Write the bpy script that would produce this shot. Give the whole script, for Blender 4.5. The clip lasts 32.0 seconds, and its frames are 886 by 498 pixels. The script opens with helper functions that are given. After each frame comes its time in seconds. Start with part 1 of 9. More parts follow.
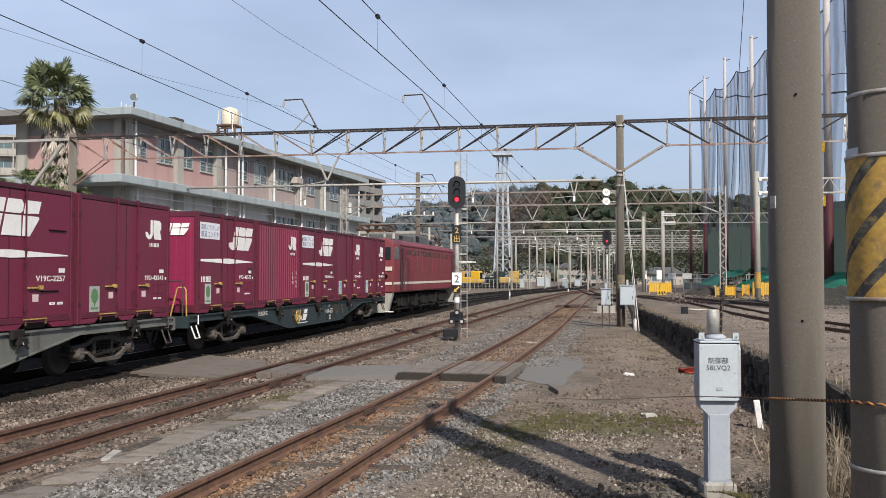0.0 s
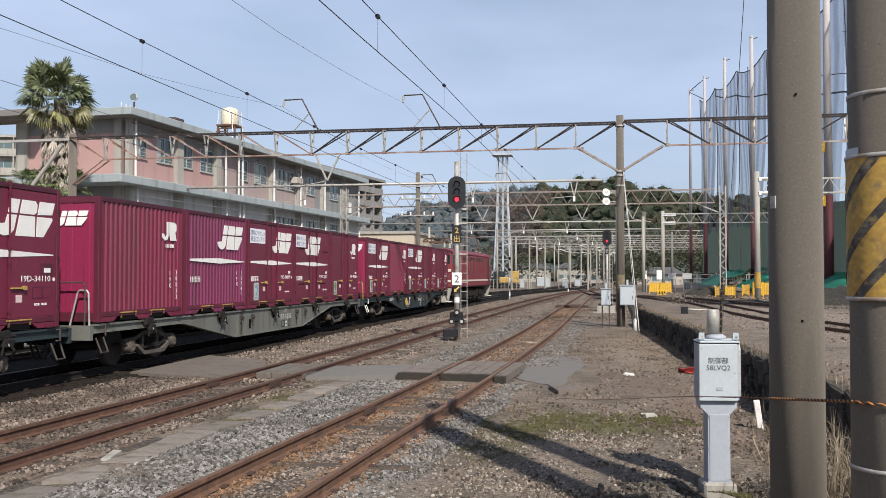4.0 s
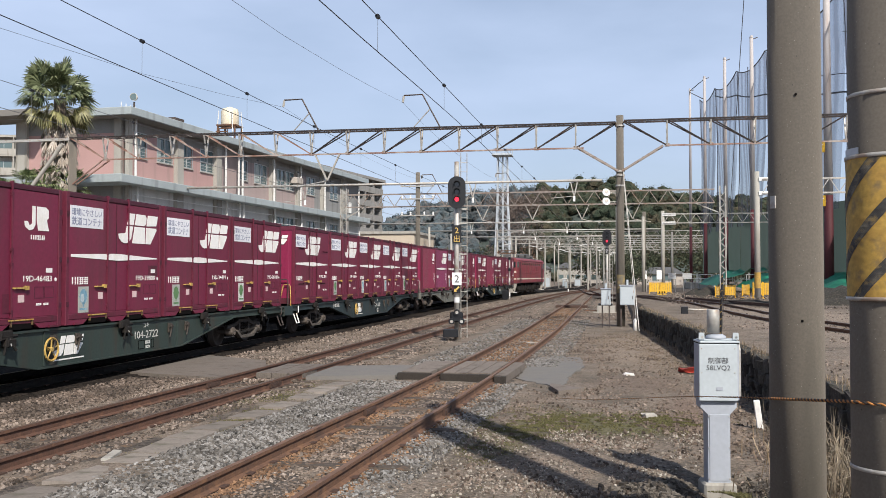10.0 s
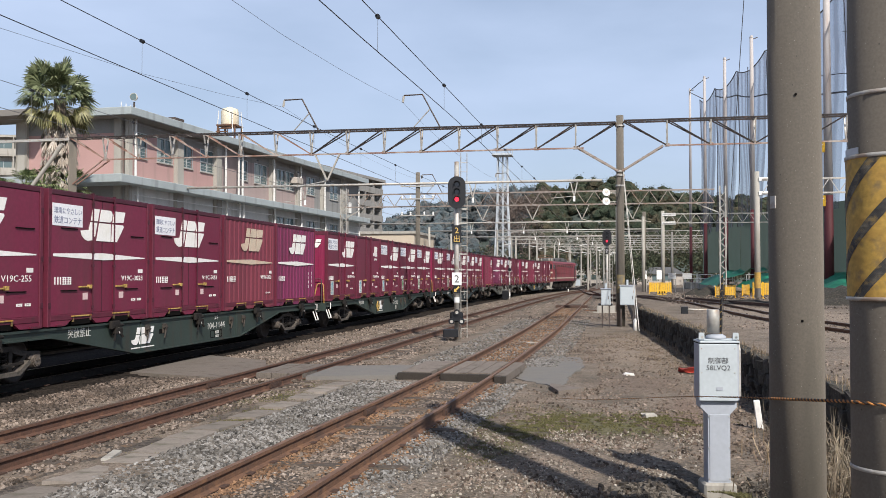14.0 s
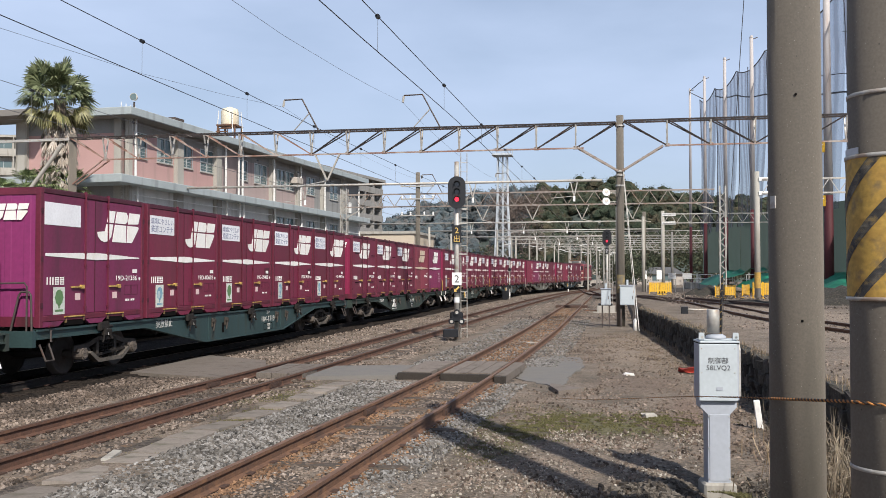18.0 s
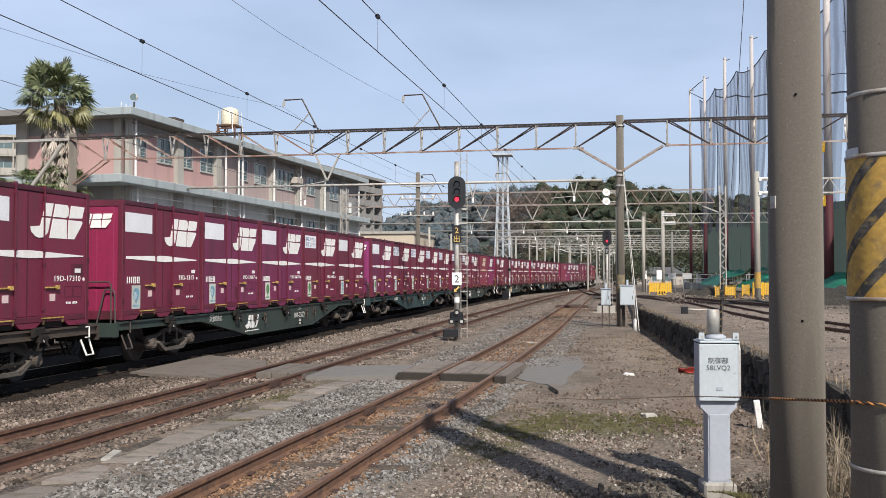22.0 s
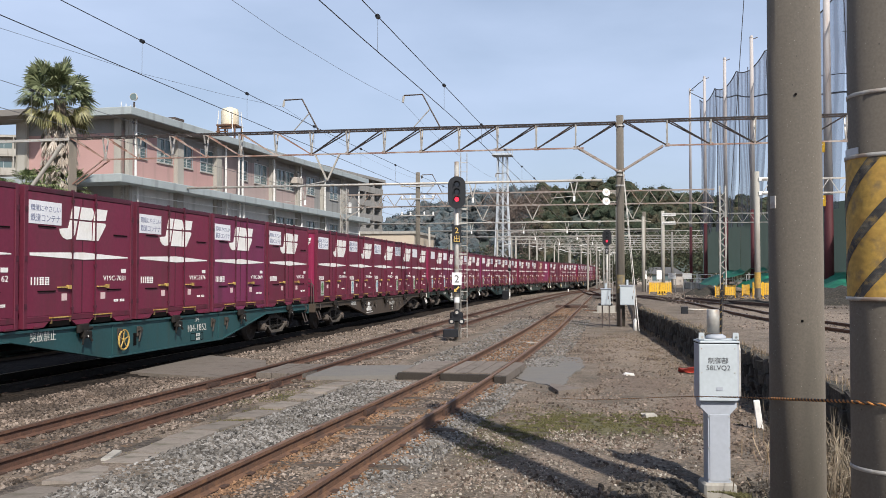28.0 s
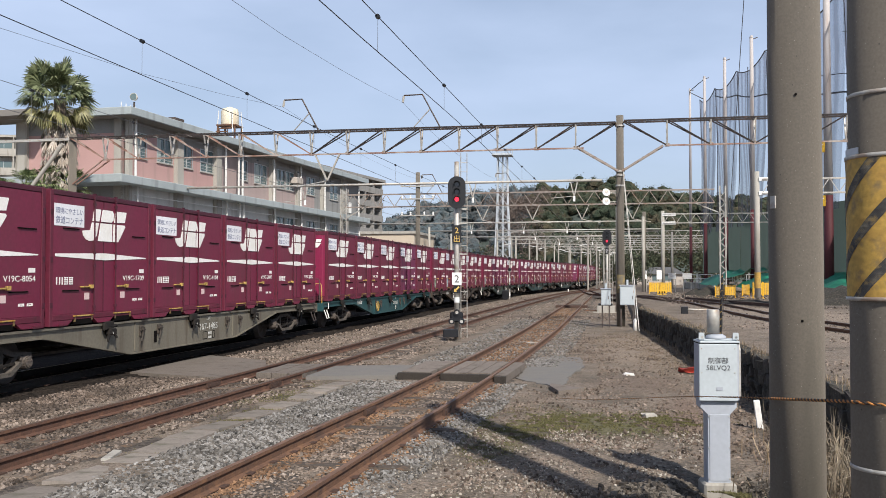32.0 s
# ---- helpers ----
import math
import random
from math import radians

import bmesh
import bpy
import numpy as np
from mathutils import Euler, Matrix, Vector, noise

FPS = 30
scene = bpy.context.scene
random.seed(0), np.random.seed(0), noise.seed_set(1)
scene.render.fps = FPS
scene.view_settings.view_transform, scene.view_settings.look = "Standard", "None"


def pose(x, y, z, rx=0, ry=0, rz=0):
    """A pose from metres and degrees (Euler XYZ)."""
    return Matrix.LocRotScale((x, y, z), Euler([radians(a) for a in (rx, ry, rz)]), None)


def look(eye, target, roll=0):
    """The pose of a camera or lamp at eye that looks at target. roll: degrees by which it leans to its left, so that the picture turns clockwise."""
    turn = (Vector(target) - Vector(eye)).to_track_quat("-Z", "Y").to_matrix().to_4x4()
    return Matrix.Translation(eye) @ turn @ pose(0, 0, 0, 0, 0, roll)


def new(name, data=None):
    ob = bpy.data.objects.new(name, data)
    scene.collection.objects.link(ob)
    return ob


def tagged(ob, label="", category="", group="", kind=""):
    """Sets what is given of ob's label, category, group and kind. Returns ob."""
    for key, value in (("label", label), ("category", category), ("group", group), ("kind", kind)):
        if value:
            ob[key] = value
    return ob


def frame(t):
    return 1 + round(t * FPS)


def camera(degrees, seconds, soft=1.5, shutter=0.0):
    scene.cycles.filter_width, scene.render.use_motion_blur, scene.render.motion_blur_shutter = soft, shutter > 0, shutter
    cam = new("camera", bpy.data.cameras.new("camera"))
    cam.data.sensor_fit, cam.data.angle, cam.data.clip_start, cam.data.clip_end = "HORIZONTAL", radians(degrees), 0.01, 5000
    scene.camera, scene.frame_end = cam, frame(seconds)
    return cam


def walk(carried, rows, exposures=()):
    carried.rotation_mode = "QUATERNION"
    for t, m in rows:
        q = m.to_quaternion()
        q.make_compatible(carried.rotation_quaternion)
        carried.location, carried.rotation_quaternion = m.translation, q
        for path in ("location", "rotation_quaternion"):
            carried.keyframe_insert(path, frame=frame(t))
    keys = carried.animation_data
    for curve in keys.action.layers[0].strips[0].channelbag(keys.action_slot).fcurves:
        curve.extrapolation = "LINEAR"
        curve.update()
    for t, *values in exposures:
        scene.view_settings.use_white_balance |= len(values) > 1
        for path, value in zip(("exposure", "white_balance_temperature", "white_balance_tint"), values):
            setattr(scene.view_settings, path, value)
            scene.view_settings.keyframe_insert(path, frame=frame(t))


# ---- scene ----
# ---------------------------------------------------------------- camera
EYE = (0.0, 0.0, 1.944)
cam = camera(50.93, 32.0, soft=0.85)
STAND = pose(*EYE, 91.594, 0, 10.263)
walk(cam, [(0.0, STAND), (32.0, STAND)], [(0.0, 0.09), (3.0, 0.13), (6.0, 0.14), (10.0, 0.19), (32.0, 0.19)])

# ---------------------------------------------------------------- light
SUN_AZ, SUN_EL = 148.0, 42.0      # degrees clockwise from +y, and above the horizon
world = bpy.data.worlds.new("sky")
scene.world = world
world.use_nodes = True
wn, wl = world.node_tree.nodes, world.node_tree.links
sky = wn.new("ShaderNodeTexSky")
sky.sky_type, sky.sun_disc = "NISHITA", False
sky.sun_elevation, sky.sun_rotation = radians(SUN_EL), radians(SUN_AZ)
sky.air_density, sky.dust_density, sky.ozone_density, sky.altitude = 1.0, 1.6, 1.6, 20
wco = wn.new("ShaderNodeTexCoord")
wmap = wn.new("ShaderNodeMapping")
wmap.inputs["Scale"].default_value = (1.0, 1.0, 3.2)
cloud = wn.new("ShaderNodeTexNoise")
cloud.inputs["Scale"].default_value, cloud.inputs["Detail"].default_value = 2.6, 7
cramp = wn.new("ShaderNodeMapRange")
cramp.inputs["From Min"].default_value, cramp.inputs["From Max"].default_value = 0.36, 0.78
cramp.inputs["To Min"].default_value, cramp.inputs["To Max"].default_value = 0.46, 0.84
cmix = wn.new("ShaderNodeMix")
cmix.data_type = "RGBA"
cmix.inputs["B"].default_value = (7.0, 8.35, 11.2, 1)
wl.new(wco.outputs["Generated"], wmap.inputs["Vector"])
wl.new(wmap.outputs["Vector"], cloud.inputs["Vector"])
wl.new(cloud.outputs["Fac"], cramp.inputs["Value"])
wsep, whigh, wfac = wn.new("ShaderNodeSeparateXYZ"), wn.new("ShaderNodeMapRange"), wn.new("ShaderNodeMath")
whigh.inputs["From Min"].default_value, whigh.inputs["From Max"].default_value = 0.26, 0.70
whigh.inputs["To Min"].default_value, whigh.inputs["To Max"].default_value = 1.0, 0.06
wfac.operation = "MULTIPLY"
wl.new(wco.outputs["Generated"], wsep.inputs["Vector"])
wl.new(wsep.outputs["Z"], whigh.inputs["Value"])
wl.new(cramp.outputs["Result"], wfac.inputs[0])
wl.new(whigh.outputs["Result"], wfac.inputs[1])
wl.new(wfac.outputs[0], cmix.inputs["Factor"])
wl.new(sky.outputs["Color"], cmix.inputs["A"])
wl.new(cmix.outputs["Result"], wn["Background"].inputs["Color"])
wn["Background"].inputs["Strength"].default_value = 0.084
sun = new("sun", bpy.data.lights.new("sun", "SUN"))
sun.data.energy, sun.data.angle, sun.data.color = 4.75, radians(1.1), (1.0, 0.935, 0.85)
a, e = radians(SUN_AZ), radians(SUN_EL)
TO_SUN = Vector((math.sin(a) * math.cos(e), math.cos(a) * math.cos(e), math.sin(e)))
sun.matrix_basis = look(TO_SUN * 60, (0, 0, 0))


# ---------------------------------------------------------------- materials
def mat(name, color, rough=0.7, metal=0.0, var=0.25, scale=3.0, fine=40.0, bump=0.15, second=None, amount=0.4,
        stain=None, spec=0.5, rand=0.0, streak=False, bumpdist=0.01):
    """A surface with a broad and a fine variation, a second tone in patches, and fine relief."""
    m = bpy.data.materials.new(name)
    m.use_nodes = True
    n, l = m.node_tree.nodes, m.node_tree.links
    b = n["Principled BSDF"]
    b.inputs["Roughness"].default_value, b.inputs["Metallic"].default_value = rough, metal
    b.inputs["Specular IOR Level"].default_value = spec
    co = n.new("ShaderNodeTexCoord")
    vec = co.outputs["Object"]
    if streak:
        mp = n.new("ShaderNodeMapping")
        mp.inputs["Scale"].default_value = (1, 1, 0.12)
        l.new(vec, mp.inputs["Vector"])
        svec = mp.outputs["Vector"]
    else:
        svec = vec
    big, small = n.new("ShaderNodeTexNoise"), n.new("ShaderNodeTexNoise")
    big.inputs["Scale"].default_value, big.inputs["Detail"].default_value = scale, 6
    small.inputs["Scale"].default_value, small.inputs["Detail"].default_value = fine, 4
    l.new(svec, big.inputs["Vector"])
    l.new(vec, small.inputs["Vector"])
    add = n.new("ShaderNodeMath")
    add.operation = "ADD"
    l.new(big.outputs["Fac"], add.inputs[0])
    l.new(small.outputs["Fac"], add.inputs[1])
    rng = n.new("ShaderNodeMapRange")
    rng.inputs["From Min"].default_value, rng.inputs["From Max"].default_value = 0.6, 1.4
    rng.inputs["To Min"].default_value, rng.inputs["To Max"].default_value = 1 - var, 1 + var
    l.new(add.outputs[0], rng.inputs["Value"])
    base = n.new("ShaderNodeMix")
    base.data_type = "RGBA"
    base.inputs["A"].default_value = (*color, 1)
    base.inputs["B"].default_value = (*(second or color), 1)
    r2 = n.new("ShaderNodeMapRange")
    r2.inputs["From Min"].default_value, r2.inputs["From Max"].default_value = 0.66 - amount * 0.4, 0.78 - amount * 0.3
    l.new(big.outputs["Fac"], r2.inputs["Value"])
    l.new(r2.outputs["Result"], base.inputs["Factor"])
    mul = n.new("ShaderNodeMix")
    mul.data_type, mul.blend_type = "RGBA", "MULTIPLY"
    mul.inputs["Factor"].default_value = 1
    l.new(base.outputs["Result"], mul.inputs["A"])
    l.new(rng.outputs["Result"], mul.inputs["B"])
    out = mul.outputs["Result"]
    if rand:
        info, hsv = n.new("ShaderNodeObjectInfo"), n.new("ShaderNodeHueSaturation")
        rr = n.new("ShaderNodeMapRange")
        rr.inputs["To Min"].default_value, rr.inputs["To Max"].default_value = 1 - rand, 1 + rand
        l.new(info.outputs["Random"], rr.inputs["Value"])
        l.new(rr.outputs["Result"], hsv.inputs["Value"])
        l.new(out, hsv.inputs["Color"])
        out = hsv.outputs["Color"]
    if stain:
        st = n.new("ShaderNodeTexNoise")
        st.inputs["Scale"].default_value, st.inputs["Detail"].default_value = scale * 2.3, 8
        l.new(svec, st.inputs["Vector"])
        r3 = n.new("ShaderNodeMapRange")
        r3.inputs["From Min"].default_value, r3.inputs["From Max"].default_value = 0.54, 0.68
        r3.inputs["To Max"].default_value = 0.75
        l.new(st.outputs["Fac"], r3.inputs["Value"])
        sm = n.new("ShaderNodeMix")
        sm.data_type = "RGBA"
        sm.inputs["B"].default_value = (*stain, 1)
        l.new(r3.outputs["Result"], sm.inputs["Factor"])
        l.new(out, sm.inputs["A"])
        out = sm.outputs["Result"]
    l.new(out, b.inputs["Base Color"])
    if bump:
        bp = n.new("ShaderNodeBump")
        bp.inputs["Strength"].default_value, bp.inputs["Distance"].default_value = bump, bumpdist
        l.new(small.outputs["Fac"], bp.inputs["Height"])
        l.new(bp.outputs["Normal"], b.inputs["Normal"])
    return m


def glow(name, color, strength):
    m = bpy.data.materials.new(name)
    m.use_nodes = True
    b = m.node_tree.nodes["Principled BSDF"]
    b.inputs["Base Color"].default_value = (*color, 1)
    b.inputs["Emission Color"].default_value = (*color, 1)
    b.inputs["Emission Strength"].default_value = strength
    return m


def glass(name, tint=(0.02, 0.03, 0.035), rough=0.06):
    m = bpy.data.materials.new(name)
    m.use_nodes = True
    b = m.node_tree.nodes["Principled BSDF"]
    b.inputs["Base Color"].default_value, b.inputs["Roughness"].default_value = (*tint, 1), rough
    b.inputs["Specular IOR Level"].default_value = 0.8
    return m


MAROON = mat("maroon paint", (0.160, 0.0158, 0.045), 0.5, var=0.22, scale=0.9, fine=14, bump=0.08, second=(0.135, 0.021, 0.043), stain=(0.095, 0.025, 0.035), rand=0.10, streak=True)
PURPLE = mat("faded purple paint", (0.172, 0.024, 0.078), 0.52, var=0.22, scale=0.8, fine=14, bump=0.08, second=(0.135, 0.02, 0.055), stain=(0.085, 0.022, 0.04), rand=0.10, streak=True)
FADED = mat("sun-bleached red paint", (0.190, 0.036, 0.056), 0.6, var=0.22, scale=0.9, fine=14, bump=0.08, second=(0.160, 0.030, 0.050), stain=(0.12, 0.03, 0.04), streak=True)
# end walls are coloured brighter than the sides for the sun they face
WINE_END_LIT = mat("crimson end paint", (0.235, 0.018, 0.066), 0.5, var=0.18, scale=0.8, fine=12, bump=0.06, second=(0.190, 0.018, 0.055), rand=0.10, streak=True)
PURPLE_END_LIT = mat("purple end paint", (0.235, 0.034, 0.135), 0.5, var=0.18, scale=0.8, fine=12, bump=0.06, second=(0.195, 0.030, 0.105), rand=0.10, streak=True)
MAROON_DK = mat("dark maroon trim", (0.065, 0.010, 0.022), 0.55, var=0.3, scale=2, fine=20, bump=0.1, stain=(0.03, 0.012, 0.012))
WHITE_P = mat("white paint", (0.84, 0.83, 0.80), 0.55, var=0.1, scale=2, fine=30, bump=0.05, second=(0.74, 0.72, 0.67), rand=0.05)
AGED_P = mat("yellowed cream paint", (0.60, 0.50, 0.385), 0.6, var=0.3, scale=3, fine=30, bump=0.05, second=(0.52, 0.38, 0.29))
PANEL_W = mat("white slogan panel", (0.78, 0.79, 0.82), 0.5, var=0.1, scale=2, fine=30, bump=0.03, rand=0.06)
INK = mat("blue grey lettering", (0.22, 0.24, 0.34), 0.6, var=0.1, bump=0)
YELLOW = mat("yellow steel paint", (0.50, 0.345, 0.100), 0.55, var=0.25, scale=5, fine=40, second=(0.36, 0.18, 0.03), stain=(0.12, 0.07, 0.03))
YELLOW_DK = mat("rubbed yellow paint", (0.17, 0.115, 0.045), 0.7, var=0.4, scale=6, fine=40, second=(0.05, 0.03, 0.025), amount=0.6)
PRINT_DIM = mat("dusty white stencil paint", (0.54, 0.54, 0.51), 0.7, var=0.3, scale=6, fine=40, bump=0, second=(0.38, 0.38, 0.35))
POST_M = mat("dull maroon post paint", (0.105, 0.0125, 0.030), 0.55, var=0.25, scale=1.5, fine=18, bump=0.08, stain=(0.05, 0.014, 0.018), rand=0.12, streak=True)
GREEN_LB = mat("green printed label", (0.115, 0.225, 0.095), 0.6, var=0.2, scale=8, bump=0)
CREAM_LB = mat("pale label", (0.52, 0.54, 0.49), 0.6, var=0.25, scale=8, bump=0, second=(0.40, 0.44, 0.42), rand=0.25)
BLUE_LB = mat("faded blue printed label", (0.170, 0.330, 0.430), 0.6, var=0.3, scale=8, bump=0, second=(0.29, 0.43, 0.47))
ICE_LB = mat("bleached blue print", (0.42, 0.52, 0.55), 0.6, var=0.2, scale=9, bump=0)
PINK_LB = mat("pink label", (0.66, 0.50, 0.49), 0.6, var=0.15, bump=0)
# near-black that stands for shade inside holes, slots and gaps; also plain dark marks
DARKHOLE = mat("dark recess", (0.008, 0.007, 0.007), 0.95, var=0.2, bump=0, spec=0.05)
W_GREY = mat("grey wagon paint", (0.142, 0.146, 0.130), 0.6, var=0.25, scale=1.2, fine=18, stain=(0.07, 0.055, 0.04), streak=True)
W_GREEN = mat("dark green wagon paint", (0.027, 0.042, 0.036), 0.6, var=0.25, scale=1.2, fine=18, stain=(0.045, 0.035, 0.026), streak=True)
W_SLATE = mat("dull slate wagon paint", (0.023, 0.049, 0.051), 0.6, var=0.25, scale=1.2, fine=18, stain=(0.03, 0.035, 0.03), streak=True)
W_OLIVE = mat("olive grey wagon paint", (0.150, 0.136, 0.106), 0.6, var=0.25, scale=1.2, fine=18, stain=(0.08, 0.06, 0.042), streak=True)
W_TEAL = mat("teal wagon paint", (0.017, 0.066, 0.072), 0.55, var=0.2, scale=1.2, fine=18, stain=(0.03, 0.06, 0.06), streak=True)
W_BLUE = mat("blue grey wagon paint", (0.020, 0.034, 0.038), 0.6, var=0.25, scale=1.2, fine=18, stain=(0.04, 0.035, 0.03), streak=True)
W_BROWN = mat("brown grimy wagon paint", (0.062, 0.046, 0.034), 0.65, var=0.25, scale=1.2, fine=18, stain=(0.035, 0.028, 0.022), streak=True)
GRIME = mat("brake dust grime", (0.016, 0.014, 0.013), 0.85, var=0.4, scale=4, fine=30, bump=0.3, stain=(0.030, 0.024, 0.020), spec=0.25)
AXLE = mat("grimy axle box", (0.115, 0.096, 0.082), 0.7, var=0.4, scale=5, fine=30, stain=(0.03, 0.024, 0.02), spec=0.3)
FRAME_DK = mat("sooty bogie casting", (0.050, 0.043, 0.038), 0.75, var=0.4, scale=5, fine=30, bump=0.3, second=(0.055, 0.044, 0.036), stain=(0.018, 0.015, 0.013), spec=0.3)
BOW_M = mat("dusty cast steel", (0.100, 0.088, 0.076), 0.75, var=0.45, scale=5, fine=30, bump=0.3, second=(0.060, 0.050, 0.043), stain=(0.03, 0.025, 0.02), spec=0.3)
WHEEL_M = mat("rolled steel wheel", (0.045, 0.036, 0.031), 0.7, metal=0.1, var=0.3, scale=5, fine=30)
BLACK_R = mat("black rubber hose", (0.012, 0.012, 0.012), 0.6, var=0.2, bump=0)
LOCO_RED = mat("faded red engine paint", (0.215, 0.036, 0.050), 0.5, var=0.2, scale=0.8, fine=15, second=(0.185, 0.042, 0.048), stain=(0.11, 0.03, 0.03), streak=True)
LOCO_GREY = mat("grey engine roof", (0.10, 0.10, 0.10), 0.7, var=0.3, scale=1, fine=12)
CREAM = mat("cream stripe", (0.62, 0.58, 0.48), 0.6, var=0.15)
def speckle(m, scale, amount, color):
    """Adds small pale pits or specks to a surface."""
    n, l = m.node_tree.nodes, m.node_tree.links
    b = n["Principled BSDF"]
    src = b.inputs["Base Color"].links[0].from_socket
    co, vo, mr, mx = n.new("ShaderNodeTexCoord"), n.new("ShaderNodeTexVoronoi"), n.new("ShaderNodeMapRange"), n.new("ShaderNodeMix")
    vo.inputs["Scale"].default_value, mx.data_type = scale, "RGBA"
    vo.inputs["Randomness"].default_value = 1.0
    mr.inputs["From Min"].default_value, mr.inputs["From Max"].default_value = amount, amount * 0.6
    mx.inputs["B"].default_value = (*color, 1)
    l.new(co.outputs["Object"], vo.inputs["Vector"])
    l.new(vo.outputs["Distance"], mr.inputs["Value"])
    l.new(mr.outputs["Result"], mx.inputs["Factor"])
    l.new(src, mx.inputs["A"])
    l.new(mx.outputs["Result"], b.inputs["Base Color"])


def pebbly(m, scale, spread):
    """Breaks a surface into small stones of uneven brightness with joints between them."""
    n, l = m.node_tree.nodes, m.node_tree.links
    b = n["Principled BSDF"]
    src = b.inputs["Base Color"].links[0].from_socket
    co, vo, sep, mr, mx = n.new("ShaderNodeTexCoord"), n.new("ShaderNodeTexVoronoi"), n.new("ShaderNodeSeparateColor"), n.new("ShaderNodeMapRange"), n.new("ShaderNodeMix")
    warp, wmix = n.new("ShaderNodeTexNoise"), n.new("ShaderNodeMix")
    warp.inputs["Scale"].default_value, wmix.data_type = scale * 0.7, "VECTOR"
    wmix.inputs["Factor"].default_value = 0.04
    vo.inputs["Scale"].default_value, mx.data_type, mx.blend_type = scale, "RGBA", "MULTIPLY"
    mx.inputs["Factor"].default_value = 1
    mr.inputs["To Min"].default_value, mr.inputs["To Max"].default_value = 1 - spread, 1 + spread * 1.15
    l.new(co.outputs["Object"], warp.inputs["Vector"])
    l.new(co.outputs["Object"], wmix.inputs["A"])
    l.new(warp.outputs["Color"], wmix.inputs["B"])
    l.new(wmix.outputs["Result"], vo.inputs["Vector"])
    l.new(vo.outputs["Color"], sep.inputs["Color"])
    l.new(sep.outputs["Red"], mr.inputs["Value"])
    l.new(src, mx.inputs["A"])
    l.new(mr.outputs["Result"], mx.inputs["B"])
    l.new(mx.outputs["Result"], b.inputs["Base Color"])
    bp = n.new("ShaderNodeBump")
    bp.invert = True
    bp.inputs["Strength"].default_value, bp.inputs["Distance"].default_value = 0.7, 0.35 / scale
    l.new(vo.outputs["Distance"], bp.inputs["Height"])
    l.new(b.inputs["Normal"].links[0].from_socket, bp.inputs["Normal"])
    l.new(bp.outputs["Normal"], b.inputs["Normal"])


GLASS = glass("dark glass")
RAIL_TOP = mat("worn rail head", (0.16, 0.115, 0.09), 0.38, metal=0.75, var=0.2, scale=2, fine=30, second=(0.12, 0.075, 0.055))
RUST = mat("rusty steel", (0.145, 0.076, 0.046), 0.85, var=0.4, scale=3, fine=40, bump=0.35, second=(0.075, 0.043, 0.031), amount=0.5, stain=(0.20, 0.105, 0.056))
RUST_MID = mat("red-brown rusty steel", (0.112, 0.056, 0.037), 0.85, var=0.35, scale=3, fine=40, bump=0.35, second=(0.075, 0.040, 0.028), amount=0.5, stain=(0.165, 0.085, 0.050))
HEAD_MID = mat("dull brown rail head", (0.118, 0.082, 0.060), 0.6, metal=0.2, var=0.3, scale=2, fine=40, second=(0.085, 0.055, 0.040))
RAIL_RUSTY = mat("rusty rail head", (0.185, 0.105, 0.064), 0.6, metal=0.15, var=0.3, scale=2, fine=40, second=(0.11, 0.060, 0.040), stain=(0.19, 0.11, 0.07))
RUST_DK = mat("dark rust", (0.065, 0.036, 0.026), 0.85, var=0.3, scale=3, fine=40, bump=0.3)
SLEEPER = mat("weathered wooden sleeper", (0.150, 0.118, 0.092), 0.9, var=0.4, scale=4, fine=45, bump=0.5, second=(0.080, 0.060, 0.046), stain=(0.18, 0.10, 0.055), rand=0.65)
CONC = mat("concrete", (0.27, 0.255, 0.23), 0.85, var=0.2, scale=1.5, fine=30, bump=0.25, second=(0.21, 0.20, 0.18), stain=(0.13, 0.12, 0.10), rand=0.12)
CONC_POLE = mat("spun concrete pole", (0.158, 0.140, 0.116), 0.85, var=0.22, scale=1.2, fine=60, bump=0.09, second=(0.135, 0.121, 0.100), stain=(0.088, 0.080, 0.067), streak=True)
speckle(CONC_POLE, 30, 0.085, (0.42, 0.40, 0.36))
speckle(CONC_POLE, 9, 0.055, (0.075, 0.068, 0.060))
CONC_POLE.node_tree.nodes["Principled BSDF"].inputs["Diffuse Roughness"].default_value = 1.0
CONC_LITE = mat("pale concrete", (0.36, 0.345, 0.31), 0.85, var=0.2, scale=1.2, fine=30, bump=0.2, stain=(0.22, 0.20, 0.17), streak=True)
ASPHALT = mat("grey asphalt", (0.168, 0.158, 0.145), 0.9, var=0.15, scale=2, fine=90, bump=0.3, second=(0.14, 0.135, 0.13))
GALV = mat("galvanised steel", (0.46, 0.45, 0.42), 0.55, metal=0.35, var=0.2, scale=3, fine=30, second=(0.36, 0.34, 0.31), stain=(0.28, 0.19, 0.13))
GALV_RUST = mat("rust streaked truss steel", (0.30, 0.265, 0.24), 0.7, metal=0.2, var=0.25, scale=2.5, fine=30, second=(0.22, 0.145, 0.105), amount=0.35, stain=(0.19, 0.115, 0.08))
TAR_STEEL = mat("blackened truss steel", (0.030, 0.025, 0.025), 0.75, var=0.3, scale=2, fine=30, stain=(0.09, 0.06, 0.05), spec=0.3)
BOTTOM_RUST = mat("rust bleeding through grey paint", (0.26, 0.15, 0.115), 0.75, metal=0.1, var=0.3, scale=1.5, fine=25, second=(0.34, 0.30, 0.27), amount=0.5, stain=(0.17, 0.08, 0.055))
DARK_STEEL = mat("dark weathered steel", (0.075, 0.062, 0.058), 0.7, metal=0.2, var=0.3, scale=3, fine=30, stain=(0.12, 0.07, 0.05))
